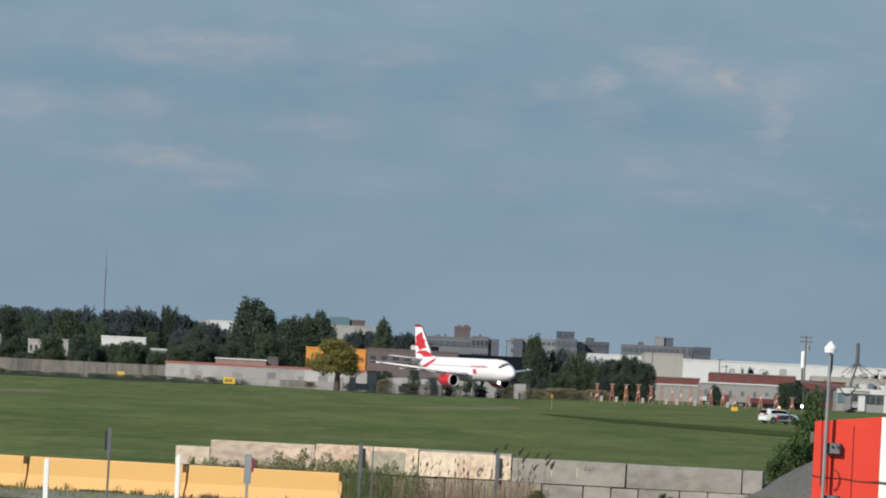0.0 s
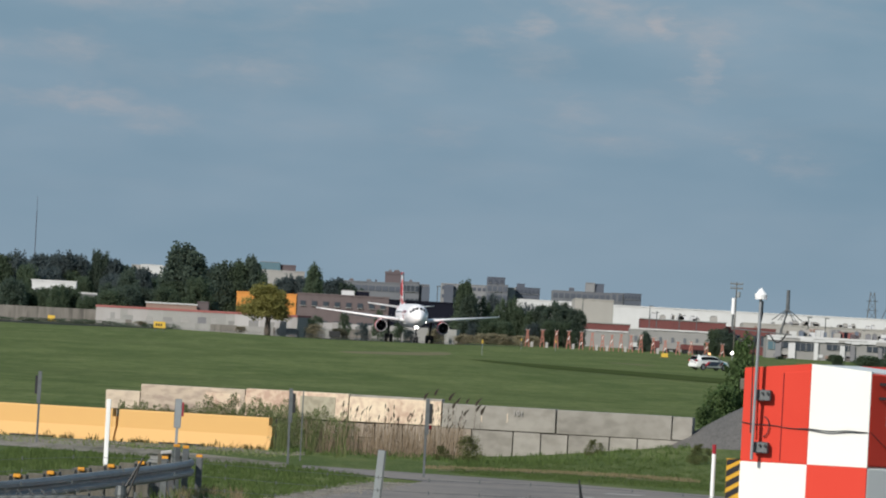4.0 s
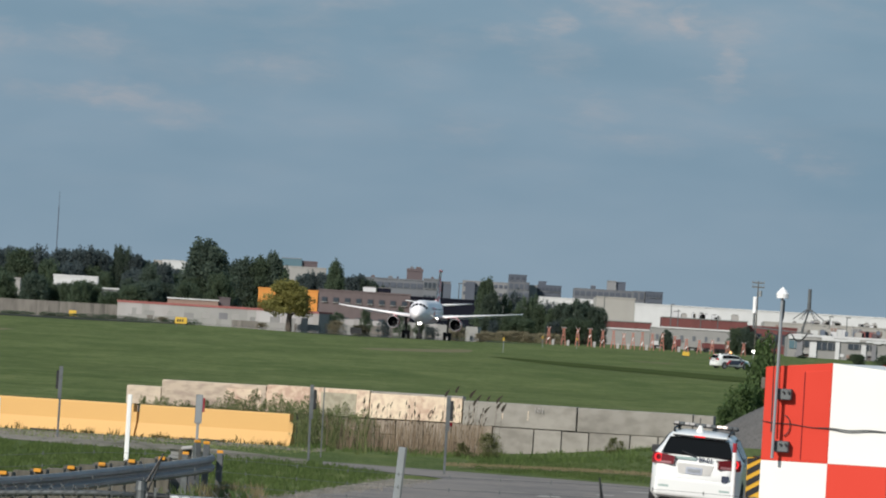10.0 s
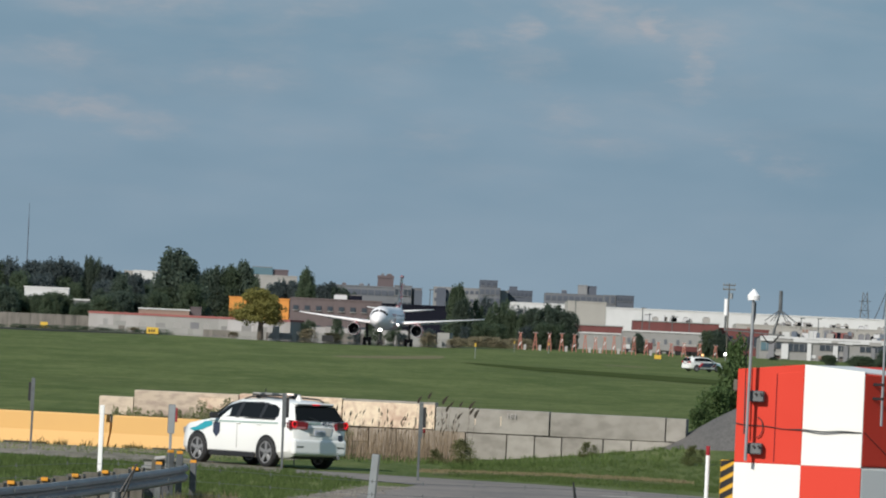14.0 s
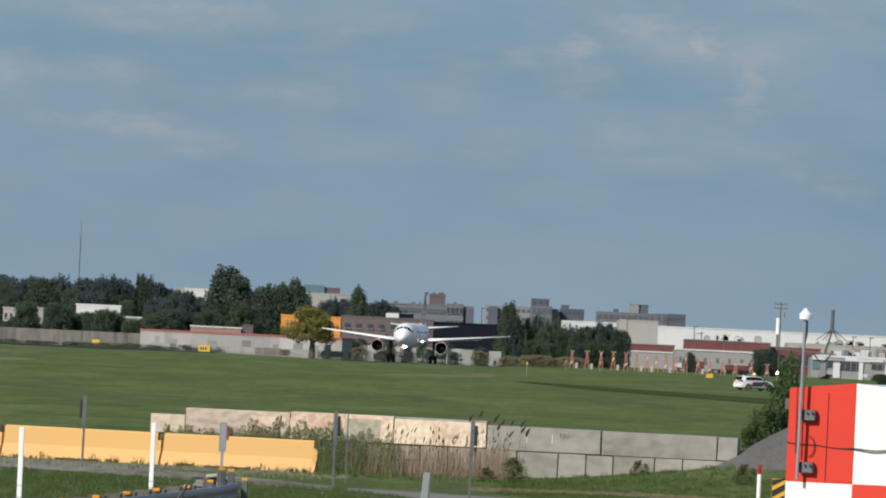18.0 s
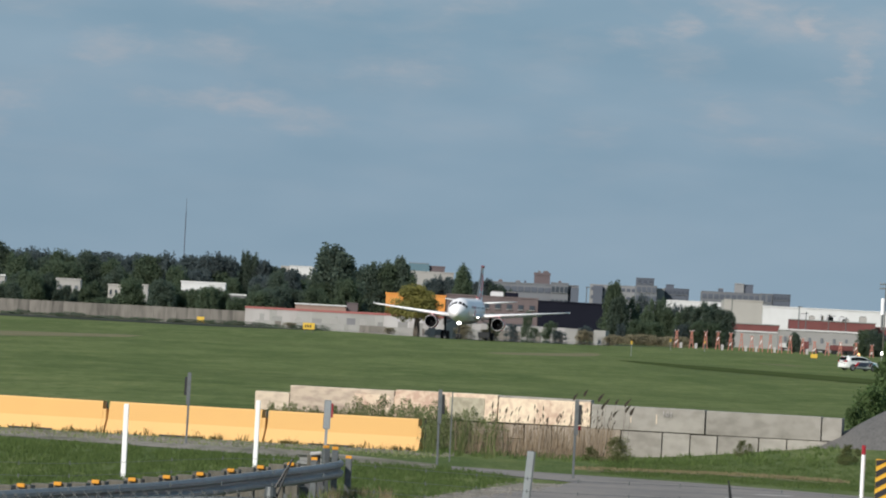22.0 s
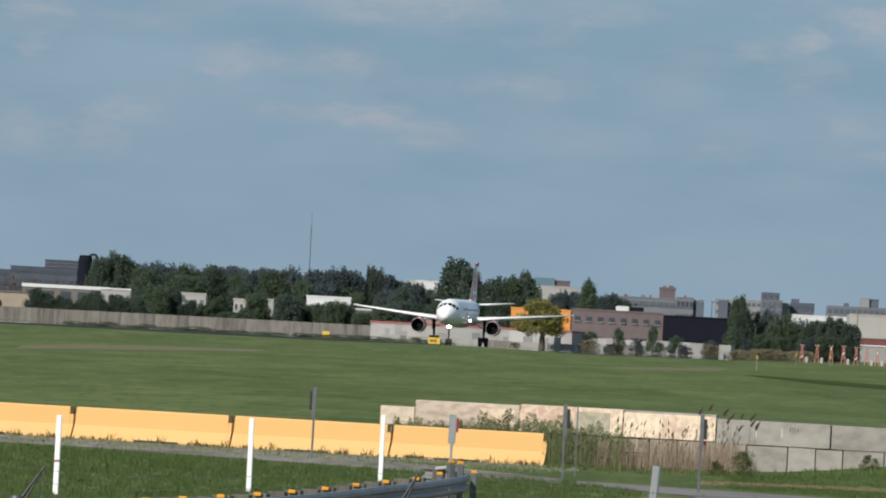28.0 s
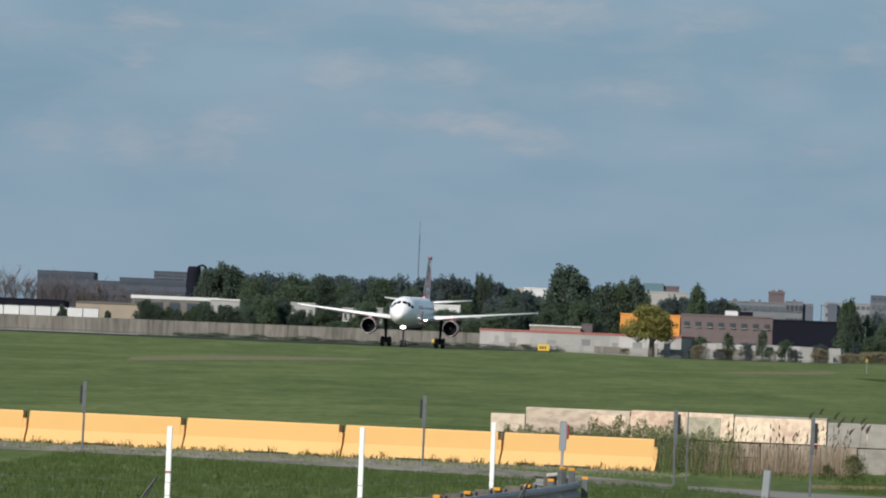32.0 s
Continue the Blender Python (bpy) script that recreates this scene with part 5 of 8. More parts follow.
def make_airliner():
    """Twin-engined airliner: forward is +y, the origin lies on the ground between the main wheels."""
    jet = empty("airliner")
    tagged(jet, "white airliner with red tail markings and red engines on the runway", "airliner")
    st = [(16.12, 0.08, 3.28), (15.95, 0.42, 3.31), (15.5, 0.80, 3.38), (14.7, 1.22, 3.50), (13.6, 1.62, 3.67), (12.2, 1.90, 3.81), (10.5, 1.975, 3.85), (6, 1.975, 3.85), (0, 1.975, 3.85), (-5.5, 1.975, 3.85), (-8.5, 1.80, 4.02), (-11.5, 1.42, 4.38), (-14.2, 0.92, 4.78), (-16.4, 0.46, 5.10), (-17.6, 0.16, 5.28)]

    def skin(y, a, off=0.0):
        """A point on the fuselage at station y, a degrees round from straight up, positive to the right."""
        for (y0, r0, z0), (y1, r1, z1) in zip(st, st[1:]):
            if y1 <= y <= y0:
                u = (y - y0) / (y1 - y0)
                r, zc = r0 + (r1 - r0) * u + off, z0 + (z1 - z0) * u
        return Vector((r * math.sin(radians(a)), y, zc + r * 1.045 * math.cos(radians(a))))

    dense = []
    for (y0, _, _), (y1, _, _) in zip(st, st[1:]):
        dense += [y0 + (y1 - y0) * i / 4 for i in range(4)]
    dense.append(st[-1][0])
    body = part("fuselage", bm_rings([[skin(y, a * 10) for a in range(36)] for y in dense]), M["plane"], jet, smooth_shade=True)
    bmesh_fix(body)

    def panel(name_, ys, angs, material, off=0.02, parent=None, label=""):
        """A patch laid on the fuselage; ys and angs are the grid lines."""
        bm = bmesh.new()
        g = [[bm.verts.new(skin(y, a, off)) for a in angs] for y in ys]
        for p, q in zip(g, g[1:]):
            for i in range(len(angs) - 1):
                bm.faces.new((p[i], p[i + 1], q[i + 1], q[i]))
        bmesh.ops.recalc_face_normals(bm, faces=bm.faces[:])
        for f in bm.faces:
            c = f.calc_center_median()
            if f.normal.dot(c - Vector((0, c.y, 3.9))) < 0:
                f.normal_flip()
        return part(name_, bm, material, parent or jet, label)

    for s in (-1, 1):
        for a0, a1, y0, y1 in ((-8, 16, 14.42, 13.75), (19, 40, 14.30, 13.48), (43, 56, 13.95, 13.10)):
            panel("cockpit_window", [y0, (y0 + y1) / 2, y1], [s * (a0 + (a1 - a0) * i / 3 + 12) for i in range(4)], M["glass_dark"], 0.015)
        for i in range(34):
            y = 10.2 - i * 0.56
            panel("cabin_window", [y, y - 0.26], [s * 72, s * 80], M["navy"], 0.012)
        for y in (11.4, -9.3):
            panel("cabin_door", [y, y - 0.06], [s * a for a in (62, 75, 90, 105, 115)], M["wing"], 0.012)
        # plain red shapes of the livery
        for y, h in ((9.6, 10), (8.8, 16), (7.9, 14), (7.0, 15), (6.1, 14), (5.2, 15)):
            panel("title_mark", [y, y - 0.42], [s * (66 + j * h / 3) for j in range(4)], M["plane_red"], 0.016, label="plain red mark")
        panel("emblem", [6.6, 6.0, 5.4], [s * (88 + j * 8) for j in range(4)], M["plane_red"], 0.016, label="plain red emblem")
        for k in range(7):
            y = -8.0 - k * 0.75
            panel("red_sweep", [y, y - 0.78], [s * (38 + 13 * k + j * 9) for j in range(4)], M["plane_red"], 0.018, label="red sweep on the rear fuselage")
    # belly fairing
    bf = bmesh.new()
    bmesh.ops.create_uvsphere(bf, u_segments=20, v_segments=10, radius=1.0)
    for v in bf.verts:
        v.co = Vector((v.co.x * 2.05, v.co.y * 5.6 + 1.2, v.co.z * 1.0 + 2.55))
    part("belly_fairing", bf, M["wing"], jet, smooth_shade=True)

    def foil(x, z, le, te, t, sgn):
        c = le - te
        pts = [(0, 0), (0.05, 0.45), (0.25, 0.62), (0.6, 0.42), (1.0, 0.03), (0.6, -0.30), (0.25, -0.42), (0.05, -0.33)]
        return [(sgn * x, le - c * u, z + t * v) for u, v in pts]

    for s in (-1, 1):
        w = part("wing", bm_rings([foil(1.2, 2.75, 5.6, -2.2, 0.80, s), foil(2.0, 2.85, 5.0, -2.0, 0.72, s), foil(6.4, 3.30, 2.75, -1.95, 0.42, s), foil(12.0, 3.85, -0.15, -3.1, 0.26, s), foil(16.9, 4.32, -2.7, -4.25, 0.16, s)]), M["wing"], jet, "light grey swept wing", True)
        bmesh_fix(w)
        slat = part("slat", bm_rings([foil(2.6, 2.86, 5.05, 4.2, 0.44, s), foil(6.4, 3.26, 3.08, 2.3, 0.34, s), foil(16.4, 4.26, -2.1, -2.7, 0.20, s)]), M["plane"], w, "pale leading edge slat", True)
        bmesh_fix(slat)
        fl = part("flap", bm_rings([foil(2.2, 2.45, -1.9, -3.1, 0.25, s), foil(6.4, 2.95, -1.9, -2.9, 0.2, s), foil(12.2, 3.55, -3.0, -3.75, 0.14, s)]), M["wing"], w, "", True)
        bmesh_fix(fl)
        part("wing_fence", bm_prism([(-2.9, 4.22), (-4.3, 4.22), (-4.4, 4.52), (-3.9, 4.42)], s * 16.88, s * 16.96, axis="x"), M["plane"], w)
        for x in (4.6, 8.2, 11.0):
            part("flap_track", bm_tube((s * x, -1.2 - (x - 4.6) * 0.25, 2.85 + x * 0.055), (s * x, -4.2 - (x - 4.6) * 0.2, 2.75 + x * 0.055), 0.22, 0.06, 8), M["wing"], w)
        # engine
        prof = [(4.30, 0.93), (4.42, 1.00), (4.14, 1.14), (3.7, 1.19), (2.6, 1.20), (1.2, 1.05), (0.4, 0.86)]
        n = 24
        cx, cz = s * 5.75, 1.78
        cow = bm_rings([[(cx + r * math.sin(2 * math.pi * i / n), y, cz + r * math.cos(2 * math.pi * i / n)) for i in range(n)] for y, r in prof[2:]], False)
        bmesh.ops.recalc_face_normals(cow, faces=cow.faces[:])
        eng = part("engine_cowl", cow, M["plane_red"], jet, "red engine cowling", True)
        lip = bm_rings([[(cx + r * math.sin(2 * math.pi * i / n), y, cz + r * math.cos(2 * math.pi * i / n)) for i in range(n)] for y, r in ((4.15, 1.03), (4.34, 1.055), (4.42, 1.085), (4.40, 1.105), (4.27, 1.13), (4.12, 1.145))], False)
        part("intake_lip", lip, M["lip"], eng, "pale intake lip", True)
        duct = bm_rings([[(cx + r * math.sin(2 * math.pi * i / n), y, cz + r * math.cos(2 * math.pi * i / n)) for i in range(n)] for y, r in ((4.18, 1.03), (2.9, 1.00))], False)
        part("intake_duct", duct, M["fan"], eng)
        fan = bm_tube((cx, 2.9, cz), (cx, 3.0, cz), 1.0, 1.0, 24)
        part("fan", fan, M["fan"], eng, "dark fan face")
        part("spinner", bm_tube((cx, 3.0, cz), (cx, 3.6, cz), 0.20, 0.02, 14), M["galv_dark"], eng)
        for i in range(18):
            a = 2 * math.pi * i / 18
            part("fan_blade", bm_box(0.05, 0.10, 0.62, at=(cx + 0.58 * math.sin(a), 3.08, cz + 0.58 * math.cos(a)), rot=Matrix.Rotation(a, 4, "Y")), M["fan"], eng)
        part("exhaust_cone", bm_tube((cx, 0.5, cz), (cx, -0.8, cz), 0.62, 0.30, 16), M["galv_dark"], eng)
        part("pylon", bm_prism([(3.2, cz + 1.1), (0.4, cz + 0.8), (-1.2, cz + 1.35), (2.2, cz + 1.75)], cx - 0.18, cx + 0.18, axis="x"), M["plane"], jet)
        # tailplane
        tp = part("tailplane", bm_rings([foil(0.4, 5.15, -12.4, -16.2, 0.45, s), foil(6.2, 5.75, -15.4, -16.9, 0.15, s)]), M["wing"], jet, "", True)
        bmesh_fix(tp)
        # main gear
        leg = part("main_gear_leg", bm_tube((s * 3.9, 0.2, 3.0), (s * 3.8, 0, 0.6), 0.24, 0.17, 10), M["black"], jet)
        part("gear_door", bm_box(0.07, 0.8, 1.5, at=(s * 4.12, 0.0, 1.95), bevel=0.02), M["galv_dark"], leg)
        part("side_brace", bm_tube((s * 3.85, 0, 1.5), (s * 2.2, 0, 2.4), 0.07, seg=8), M["galv_dark"], leg)
        # landing lights in the wing root
        part("landing_light", bm_tube((s * 2.35, 4.6, 2.72), (s * 2.35, 4.95, 2.70), 0.11, 0.14, 12), M["lamp_white"] if s < 0 else M["metal"], jet)
    # fin: dorsal root, red tip, red leaf shapes on both sides
    fin = [(-9.4, 5.72), (-11.2, 6.1), (-15.1, 11.55), (-15.6, 11.76), (-17.3, 11.76), (-17.25, 11.4), (-16.4, 5.4), (-9.4, 5.3)]
    bm = bm_rings([[(x * (0.17 if z < 7 else 0.06), y, z) for y, z in fin] for x in (-1, 1)])
    bmesh.ops.recalc_face_normals(bm, faces=bm.faces[:])
    f = part("fin", bm, M["plane"], jet, "white tail fin with red markings")

    def fin_mark(name_, pts, label=""):
        for s in (-1, 1):
            part(name_, bm_prism(pts, s * 0.03, s * 0.185, axis="x"), M["dark_red" if name_ == "red_tip" else "plane_red"], f, label)

    part("leading_edge", bm_tube((0, -11.15, 6.12), (0, -15.1, 11.58), 0.16, 0.12, 8), M["galv_dark"], f, "dark metal leading edge")
    fin_mark("red_tip", [(-14.95, 11.3), (-15.12, 11.56), (-15.62, 11.77), (-17.31, 11.77), (-17.25, 11.3)], "dark red fin tip")
    fin_mark("red_leaf", [(-12.7, 7.5), (-13.6, 8.0), (-13.5, 8.9), (-14.3, 9.2), (-14.8, 10.4), (-15.7, 10.1), (-16.7, 9.6), (-16.5, 8.6), (-16.75, 7.9), (-15.8, 7.6), (-15.3, 7.0), (-14.2, 7.3)], "plain red leaf shape")
    fin_mark("red_stem", [(-10.6, 5.8), (-11.7, 6.55), (-13.2, 7.0), (-15.4, 6.9), (-16.3, 6.5), (-14.6, 6.2), (-13.2, 5.5), (-11.6, 5.4)], "red stem shape")
    # nose gear and its lamps
    leg = part("nose_gear_leg", bm_tube((0, 11.04, 2.2), (0, 11.04, 0.4), 0.15, 0.12, 10), M["black"], jet)
    for s in (-1, 1):
        part("gear_door", bm_box(0.05, 1.1, 0.55, at=(s * 0.42, 10.6, 1.75), bevel=0.02), M["galv_dark"], leg)
        tx = part("taxi_light", bm_tube((s * 0.17, 11.12, 1.62), (s * 0.17, 11.34, 1.62), 0.15, 0.20, 14), M["black"], leg, "dark taxi lamp housing")
        part("lens", bm_tube((s * 0.17, 11.325, 1.62), (s * 0.17, 11.345, 1.62), 0.19, seg=14), M["lamp_white"], tx, "lit lamp lens")
    tyre, rim = wheel_mesh(0.585, 0.42, 0.28)
    tm, rm = bpy.data.meshes.new("tyre"), bpy.data.meshes.new("rim")
    tyre.to_mesh(tm), rim.to_mesh(rm), tyre.free(), rim.free()
    tm.materials.append(M["rubber"])
    rm.materials.append(M["alloy"])
    for x, y, k in ((-4.26, 0, 1.2), (-3.33, 0, 1.2), (3.33, 0, 1.2), (4.26, 0, 1.2), (-0.27, 11.04, 0.85), (0.27, 11.04, 0.85)):
        w = new("wheel")
        w.parent = jet
        w.matrix_basis = pose(x, y, 0.585 * k) @ Matrix.Diagonal((k, k, k, 1))
        piece("tyre", tm, w, Matrix())
        piece("rim", rm, w, Matrix())
    # the whole airframe stands a little higher on its legs
    lift = 1.15
    for o in jet.children_recursive:
        if o.type != "MESH" or o.name.split(".")[0] in ("tyre", "rim"):
            continue
        stretch = o.name.split(".")[0] in ("main_gear_leg", "nose_gear_leg")
        if o.name.split(".")[0] in ("engine_cowl", "intake_lip", "intake_duct", "fan", "spinner", "fan_blade", "exhaust_cone"):
            for v in o.data.vertices:
                c = math.copysign(5.75, v.co.x)
                v.co.x, v.co.y, v.co.z = c + (v.co.x - c) * 0.93, v.co.y + 0.6, 1.70 + (v.co.z - 1.78) * 0.96
        for v in o.data.vertices:
            v.co.z += lift * (smooth(v.co.z, 0.5, 2.0) if stretch else 1.0)
    return jet


def bmesh_fix(ob):
    bm = bmesh.new()
    bm.from_mesh(ob.data)
    bmesh.ops.recalc_face_normals(bm, faces=bm.faces[:])
    bm.to_mesh(ob.data)
    bm.free()
    ob.data.shade_smooth()


airliner = make_airliner()


# ---- signs and masts on the field ----
def make_field_things():
    for az, d, w, h, z, lab in ((-1.227, 1075, 1.55, 0.86, 0.55, "yellow runway guidance sign with a dark arrow mark"), (-1.985, 1450, 1.3, 1.0, 0.6, "amber runway sign by the far edge"), (2.31, 1250, 1.05, 0.62, 0.45, "small yellow guidance sign in the grass")):
        x, y = bearing(az, d)
        g = ground_z(x, y)
        ob = empty("runway_sign", x, y, g)
        tagged(ob, lab, "runway sign", "runway signs")
        bd = part("board", bm_box(w, 0.18, h, at=(0, 0, z + h / 2 - 0.1), bevel=0.03), M["sign_yellow"], ob)
        part("frame", bm_box(w + 0.06, 0.16, 0.08, at=(0, 0, z - 0.10), bevel=0.01), M["black"], ob)
        if d == 1075:
            for k in (-0.42, -0.1, 0.22):
                part("mark", bm_box(0.2, 0.012, 0.34, at=(k, -0.097, z + h / 2 - 0.1)), M["black"], bd, "plain dark bar")
        for s in (-1, 1):
            part("leg", bm_tube((s * w * 0.35, 0, 0), (s * w * 0.35, 0, z - 0.08), 0.04, seg=6), M["galv_dark"], ob)
    x, y = bearing(-0.003, 1330)
    ob = empty("dark_sign", x, y, ground_z(x, y))
    tagged(ob, "small black board on short legs seen from behind", "sign")
    part("board", bm_box(1.85, 0.15, 0.95, at=(0, 0, 1.02), bevel=0.03), M["black"], ob)
    for s in (-1, 1):
        part("leg", bm_tube((s * 0.6, 0, 0), (s * 0.6, 0, 0.6), 0.06, seg=6), M["black"], ob)
    for az, d in ((1.033, 1010), (1.305, 1420), (1.545, 1420)):
        x, y = bearing(az, d)
        ob = empty("yellow_marker", x, y, 0)
        tagged(ob, "thin rod with a small yellow flag marker", "marker")
        part("rod", bm_tube((0, 0, 0), (0, 0, 1.5), 0.035, seg=6), M["galv"], ob)
        part("flag", bm_box(0.2, 0.08, 0.42, at=(0, 0, 1.66), bevel=0.03), M["sign_yellow"], ob)
    x, y = bearing(2.872, 1600)
    ob = empty("notice_board", x, y, 0)
    tagged(ob, "plain white board on two legs before the halls", "sign")
    part("board", bm_box(2.1, 0.15, 1.4, at=(0, 0, 3.2), bevel=0.03), M["pale_lamp"], ob)
    for s in (-1, 1):
        part("leg", bm_tube((s * 0.7, 0.15, 0), (s * 0.7, 0.15, 3.6), 0.08, seg=6), M["galv_dark"], ob)
    x, y = bearing(2.781, 1450)
    ob = empty("runway_lamp", x, y, 0)
    tagged(ob, "lit white runway edge lamp on a short stem", "lamp")
    part("stem", bm_tube((0, 0, 0), (0, 0, 1.1), 0.06, seg=6), M["galv"], ob)
    part("globe", bm_tube((0, 0, 1.08), (0, 0, 1.52), 0.20, 0.15, 12), M["lamp_white"], ob, "lit globe")
    # orange and white approach-light masts
    rng = random.Random(5)
    for i, az in enumerate((1.345, 1.45, 1.548, 1.634, 1.723, 1.798, 1.871, 1.935, 2.0, 2.07, 2.14, 2.226, 2.31, 2.40, 2.49, 2.60, 2.71)):
        x, y = bearing(az, 1660)
        ob = empty("approach_mast", x, y, 0)
        tagged(ob, "orange and white approach-light mast", "light mast", "approach-light masts")
        hgt = (3.3 if i < 12 else 2.7) + rng.uniform(-0.25, 0.25)
        for s in (-1, 1):
            part("leg", bm_tube((s * 0.40, 0, 0), (s * 0.10, 0, hgt), 0.11, 0.08, 6), M["approach"], ob)
        for k in range(3):
            z = hgt * (0.25 + 0.25 * k)
            part("brace", bm_tube((-0.32 + 0.08 * k, 0, z), (0.26 - 0.08 * k, 0, z + hgt * 0.22), 0.08, seg=5), M["white_post"] if (i + k) % 4 == 0 else M["approach"], ob)
        part("crossbar", bm_box(0.8, 0.14, 0.12, at=(0, 0, hgt), bevel=0.02), M["approach"], ob)
        for dx in (-0.42, 0.0, 0.42) if i % 2 else (-0.3, 0.3):
            part("lamp", bm_tube((dx, 0, hgt + 0.05), (dx, -0.05, hgt + 0.28), 0.08, 0.12, 8), M["pale_lamp"], ob)
        if i in (0, 1, 3, 5, 6, 8, 11):
            part("box", bm_box(0.55, 0.4, 1.1, at=(0.95, -0.2, 0.55), bevel=0.03), M["pale_lamp"], ob, "white electrical box")


make_field_things()

# ---- far edge: walls, sheds, buildings ----
F = {
    "dull": mat("dull_brown_boards", (0.15, 0.135, 0.125), 0.9, vary=0.4, scale=0.5, stain=0.4, spread=0.2),
    "shed": mat("pale_grey_cladding", (0.245, 0.24, 0.238), 0.7, vary=0.35, scale=0.5, stain=0.5, second=(0.2, 0.2, 0.19), spread=0.2),
    "tan_wall": mat("tan_concrete_wall", (0.170, 0.156, 0.143), 0.9, vary=0.7, scale=0.9, stain=0.5, spread=0.06, stretch=(1, 1, 0.2)),
    "white_wall": mat("white_metal_cladding", (0.56, 0.56, 0.57), 0.6, vary=0.15, scale=0.3, stain=0.25, second=(0.34, 0.34, 0.34), spread=0.12),
    "shed_white": mat("weathered_white_boards", (0.315, 0.305, 0.308), 0.8, vary=0.5, scale=0.4, stain=0.6, second=(0.24, 0.225, 0.22), spread=0.2, stretch=(1, 1, 0.3)),
    "red_edge": mat("red_trim", (0.26, 0.085, 0.08), 0.6, vary=0.3, scale=0.5),
    "rust_red": mat("rust_red_cladding", (0.15, 0.045, 0.043), 0.7, vary=0.3, scale=0.3, stain=0.3),
    "brick": mat("brown_brick", (0.135, 0.105, 0.108), 0.85, vary=0.2, scale=0.6, stain=0.25),
    "navy_clad": mat("dark_blue_cladding", (0.012, 0.013, 0.021), 0.9, vary=0.2, scale=0.3, spec=0.05),
    "grey_conc": mat("grey_concrete_facade", (0.20, 0.20, 0.215), 0.85, vary=0.25, scale=0.15, stain=0.3, spread=0.1),
    "pale_conc": mat("pale_concrete_facade", (0.33, 0.32, 0.31), 0.85, vary=0.2, scale=0.15, stain=0.25),
    "beige": mat("beige_panels", (0.35, 0.335, 0.315), 0.8, vary=0.12, scale=0.2, stain=0.2),
    "orange_wall": mat("orange_cladding", (0.66, 0.27, 0.055), 0.6, vary=0.12, scale=0.3),
    # three facade copies, muted and blued for the haze of distance
    "far_pale": mat("hazed_pale_facade", (0.235, 0.238, 0.245), 0.9, vary=0.35, scale=0.12, stain=0.5, second=(0.16, 0.168, 0.185)),
    "far_grey": mat("hazed_grey_facade", (0.148, 0.156, 0.175), 0.9, vary=0.4, scale=0.12, stain=0.5, second=(0.10, 0.108, 0.125)),
    "far_slate": mat("hazed_slate_facade", (0.105, 0.118, 0.148), 0.9, vary=0.3, scale=0.12, stain=0.4, spec=0.1),
    "teal_roof": mat("teal_roof_metal", (0.085, 0.155, 0.19), 0.5, vary=0.2, scale=0.2),
    "pink": mat("salmon_brick", (0.27, 0.18, 0.15), 0.85, vary=0.2, scale=0.4),
    "window": mat("dark_window_glass", (0.045, 0.055, 0.07), 0.3, spec=0.4),
    "window_pale": mat("bluish_window_glass", (0.135, 0.145, 0.165), 0.45, spec=0.3),
    "roof": mat("grey_roofing", (0.17, 0.165, 0.165), 0.9, vary=0.3, scale=0.2),
    "dark_red": mat("maroon_plant_room", (0.105, 0.082, 0.088), 0.8, vary=0.2, scale=0.3),
    "tan": mat("tan_rendered_wall", (0.30, 0.245, 0.195), 0.85, vary=0.25, scale=0.3, stain=0.3),
    "slate": mat("slate_blue_facade", (0.075, 0.088, 0.115), 0.8, vary=0.3, scale=0.12, stain=0.4, spec=0.1),
    "window_slate": mat("dull_slate_glass", (0.055, 0.066, 0.088), 0.6, spec=0.1),
    "bluegrey": mat("blue_grey_facade", (0.13, 0.155, 0.20), 0.7, vary=0.2, scale=0.2, stain=0.2),
}


def building(name, label, az0, az1, d, top, base=0.0, depth=14.0, wall="grey_conc", windows=(0, 0), glass="window", parapet=0.35, roof="roof", win=(0.62, 0.5), strip=False, category="building", edge=None):
    """A block seen from the front between two bearings; windows=(storeys, bays), each one set into the wall."""
    x0, _ = bearing(az0, d)
    x1, _ = bearing(az1, d)
    w, h = x1 - x0, top - base
    ob = empty(name, (x0 + x1) / 2, d, base)
    tagged(ob, label, category)
    body = part("wall", bm_box(w, depth, h, at=(0, depth / 2, h / 2)), F[wall], ob)
    part("roof", bm_box(w - 0.6, depth - 0.6, 0.2, at=(0, depth / 2, h + 0.1)), F[roof], ob)
    if parapet:
        part("parapet", bm_box(w + 0.3, 0.3, parapet, at=(0, -0.1 if edge else 0.0, h + parapet / 2 - 0.05)), F[edge or wall], ob)
    rows, cols = windows
    if rows:
        if strip:
            ww, wh = w * 0.94 / cols, h / rows * win[1]
        else:
            ww, wh = w / cols * win[0], h / rows * win[1]
        me = bpy.data.meshes.new("window")
        b = bm_box(ww, 0.24, wh)
        b.to_mesh(me)
        b.free()
        me.materials.append(F[glass])
        sill = bpy.data.meshes.new("sill")
        b = bm_box(ww + 0.2, 0.5, 0.14)
        b.to_mesh(sill)
        b.free()
        sill.materials.append(F["far_pale" if d > 2400 else "pale_conc"])
        for r in range(rows):
            for c in range(cols):
                m = Matrix.Translation((-w / 2 + w * (c + 0.5) / cols, -0.06, h * (r + 0.55) / rows))
                q = piece("window", me, ob, m)
                if cols < 9:
                    piece("sill", sill, q, Matrix.Translation((0, -0.1, -wh / 2 - 0.08)))
    return ob


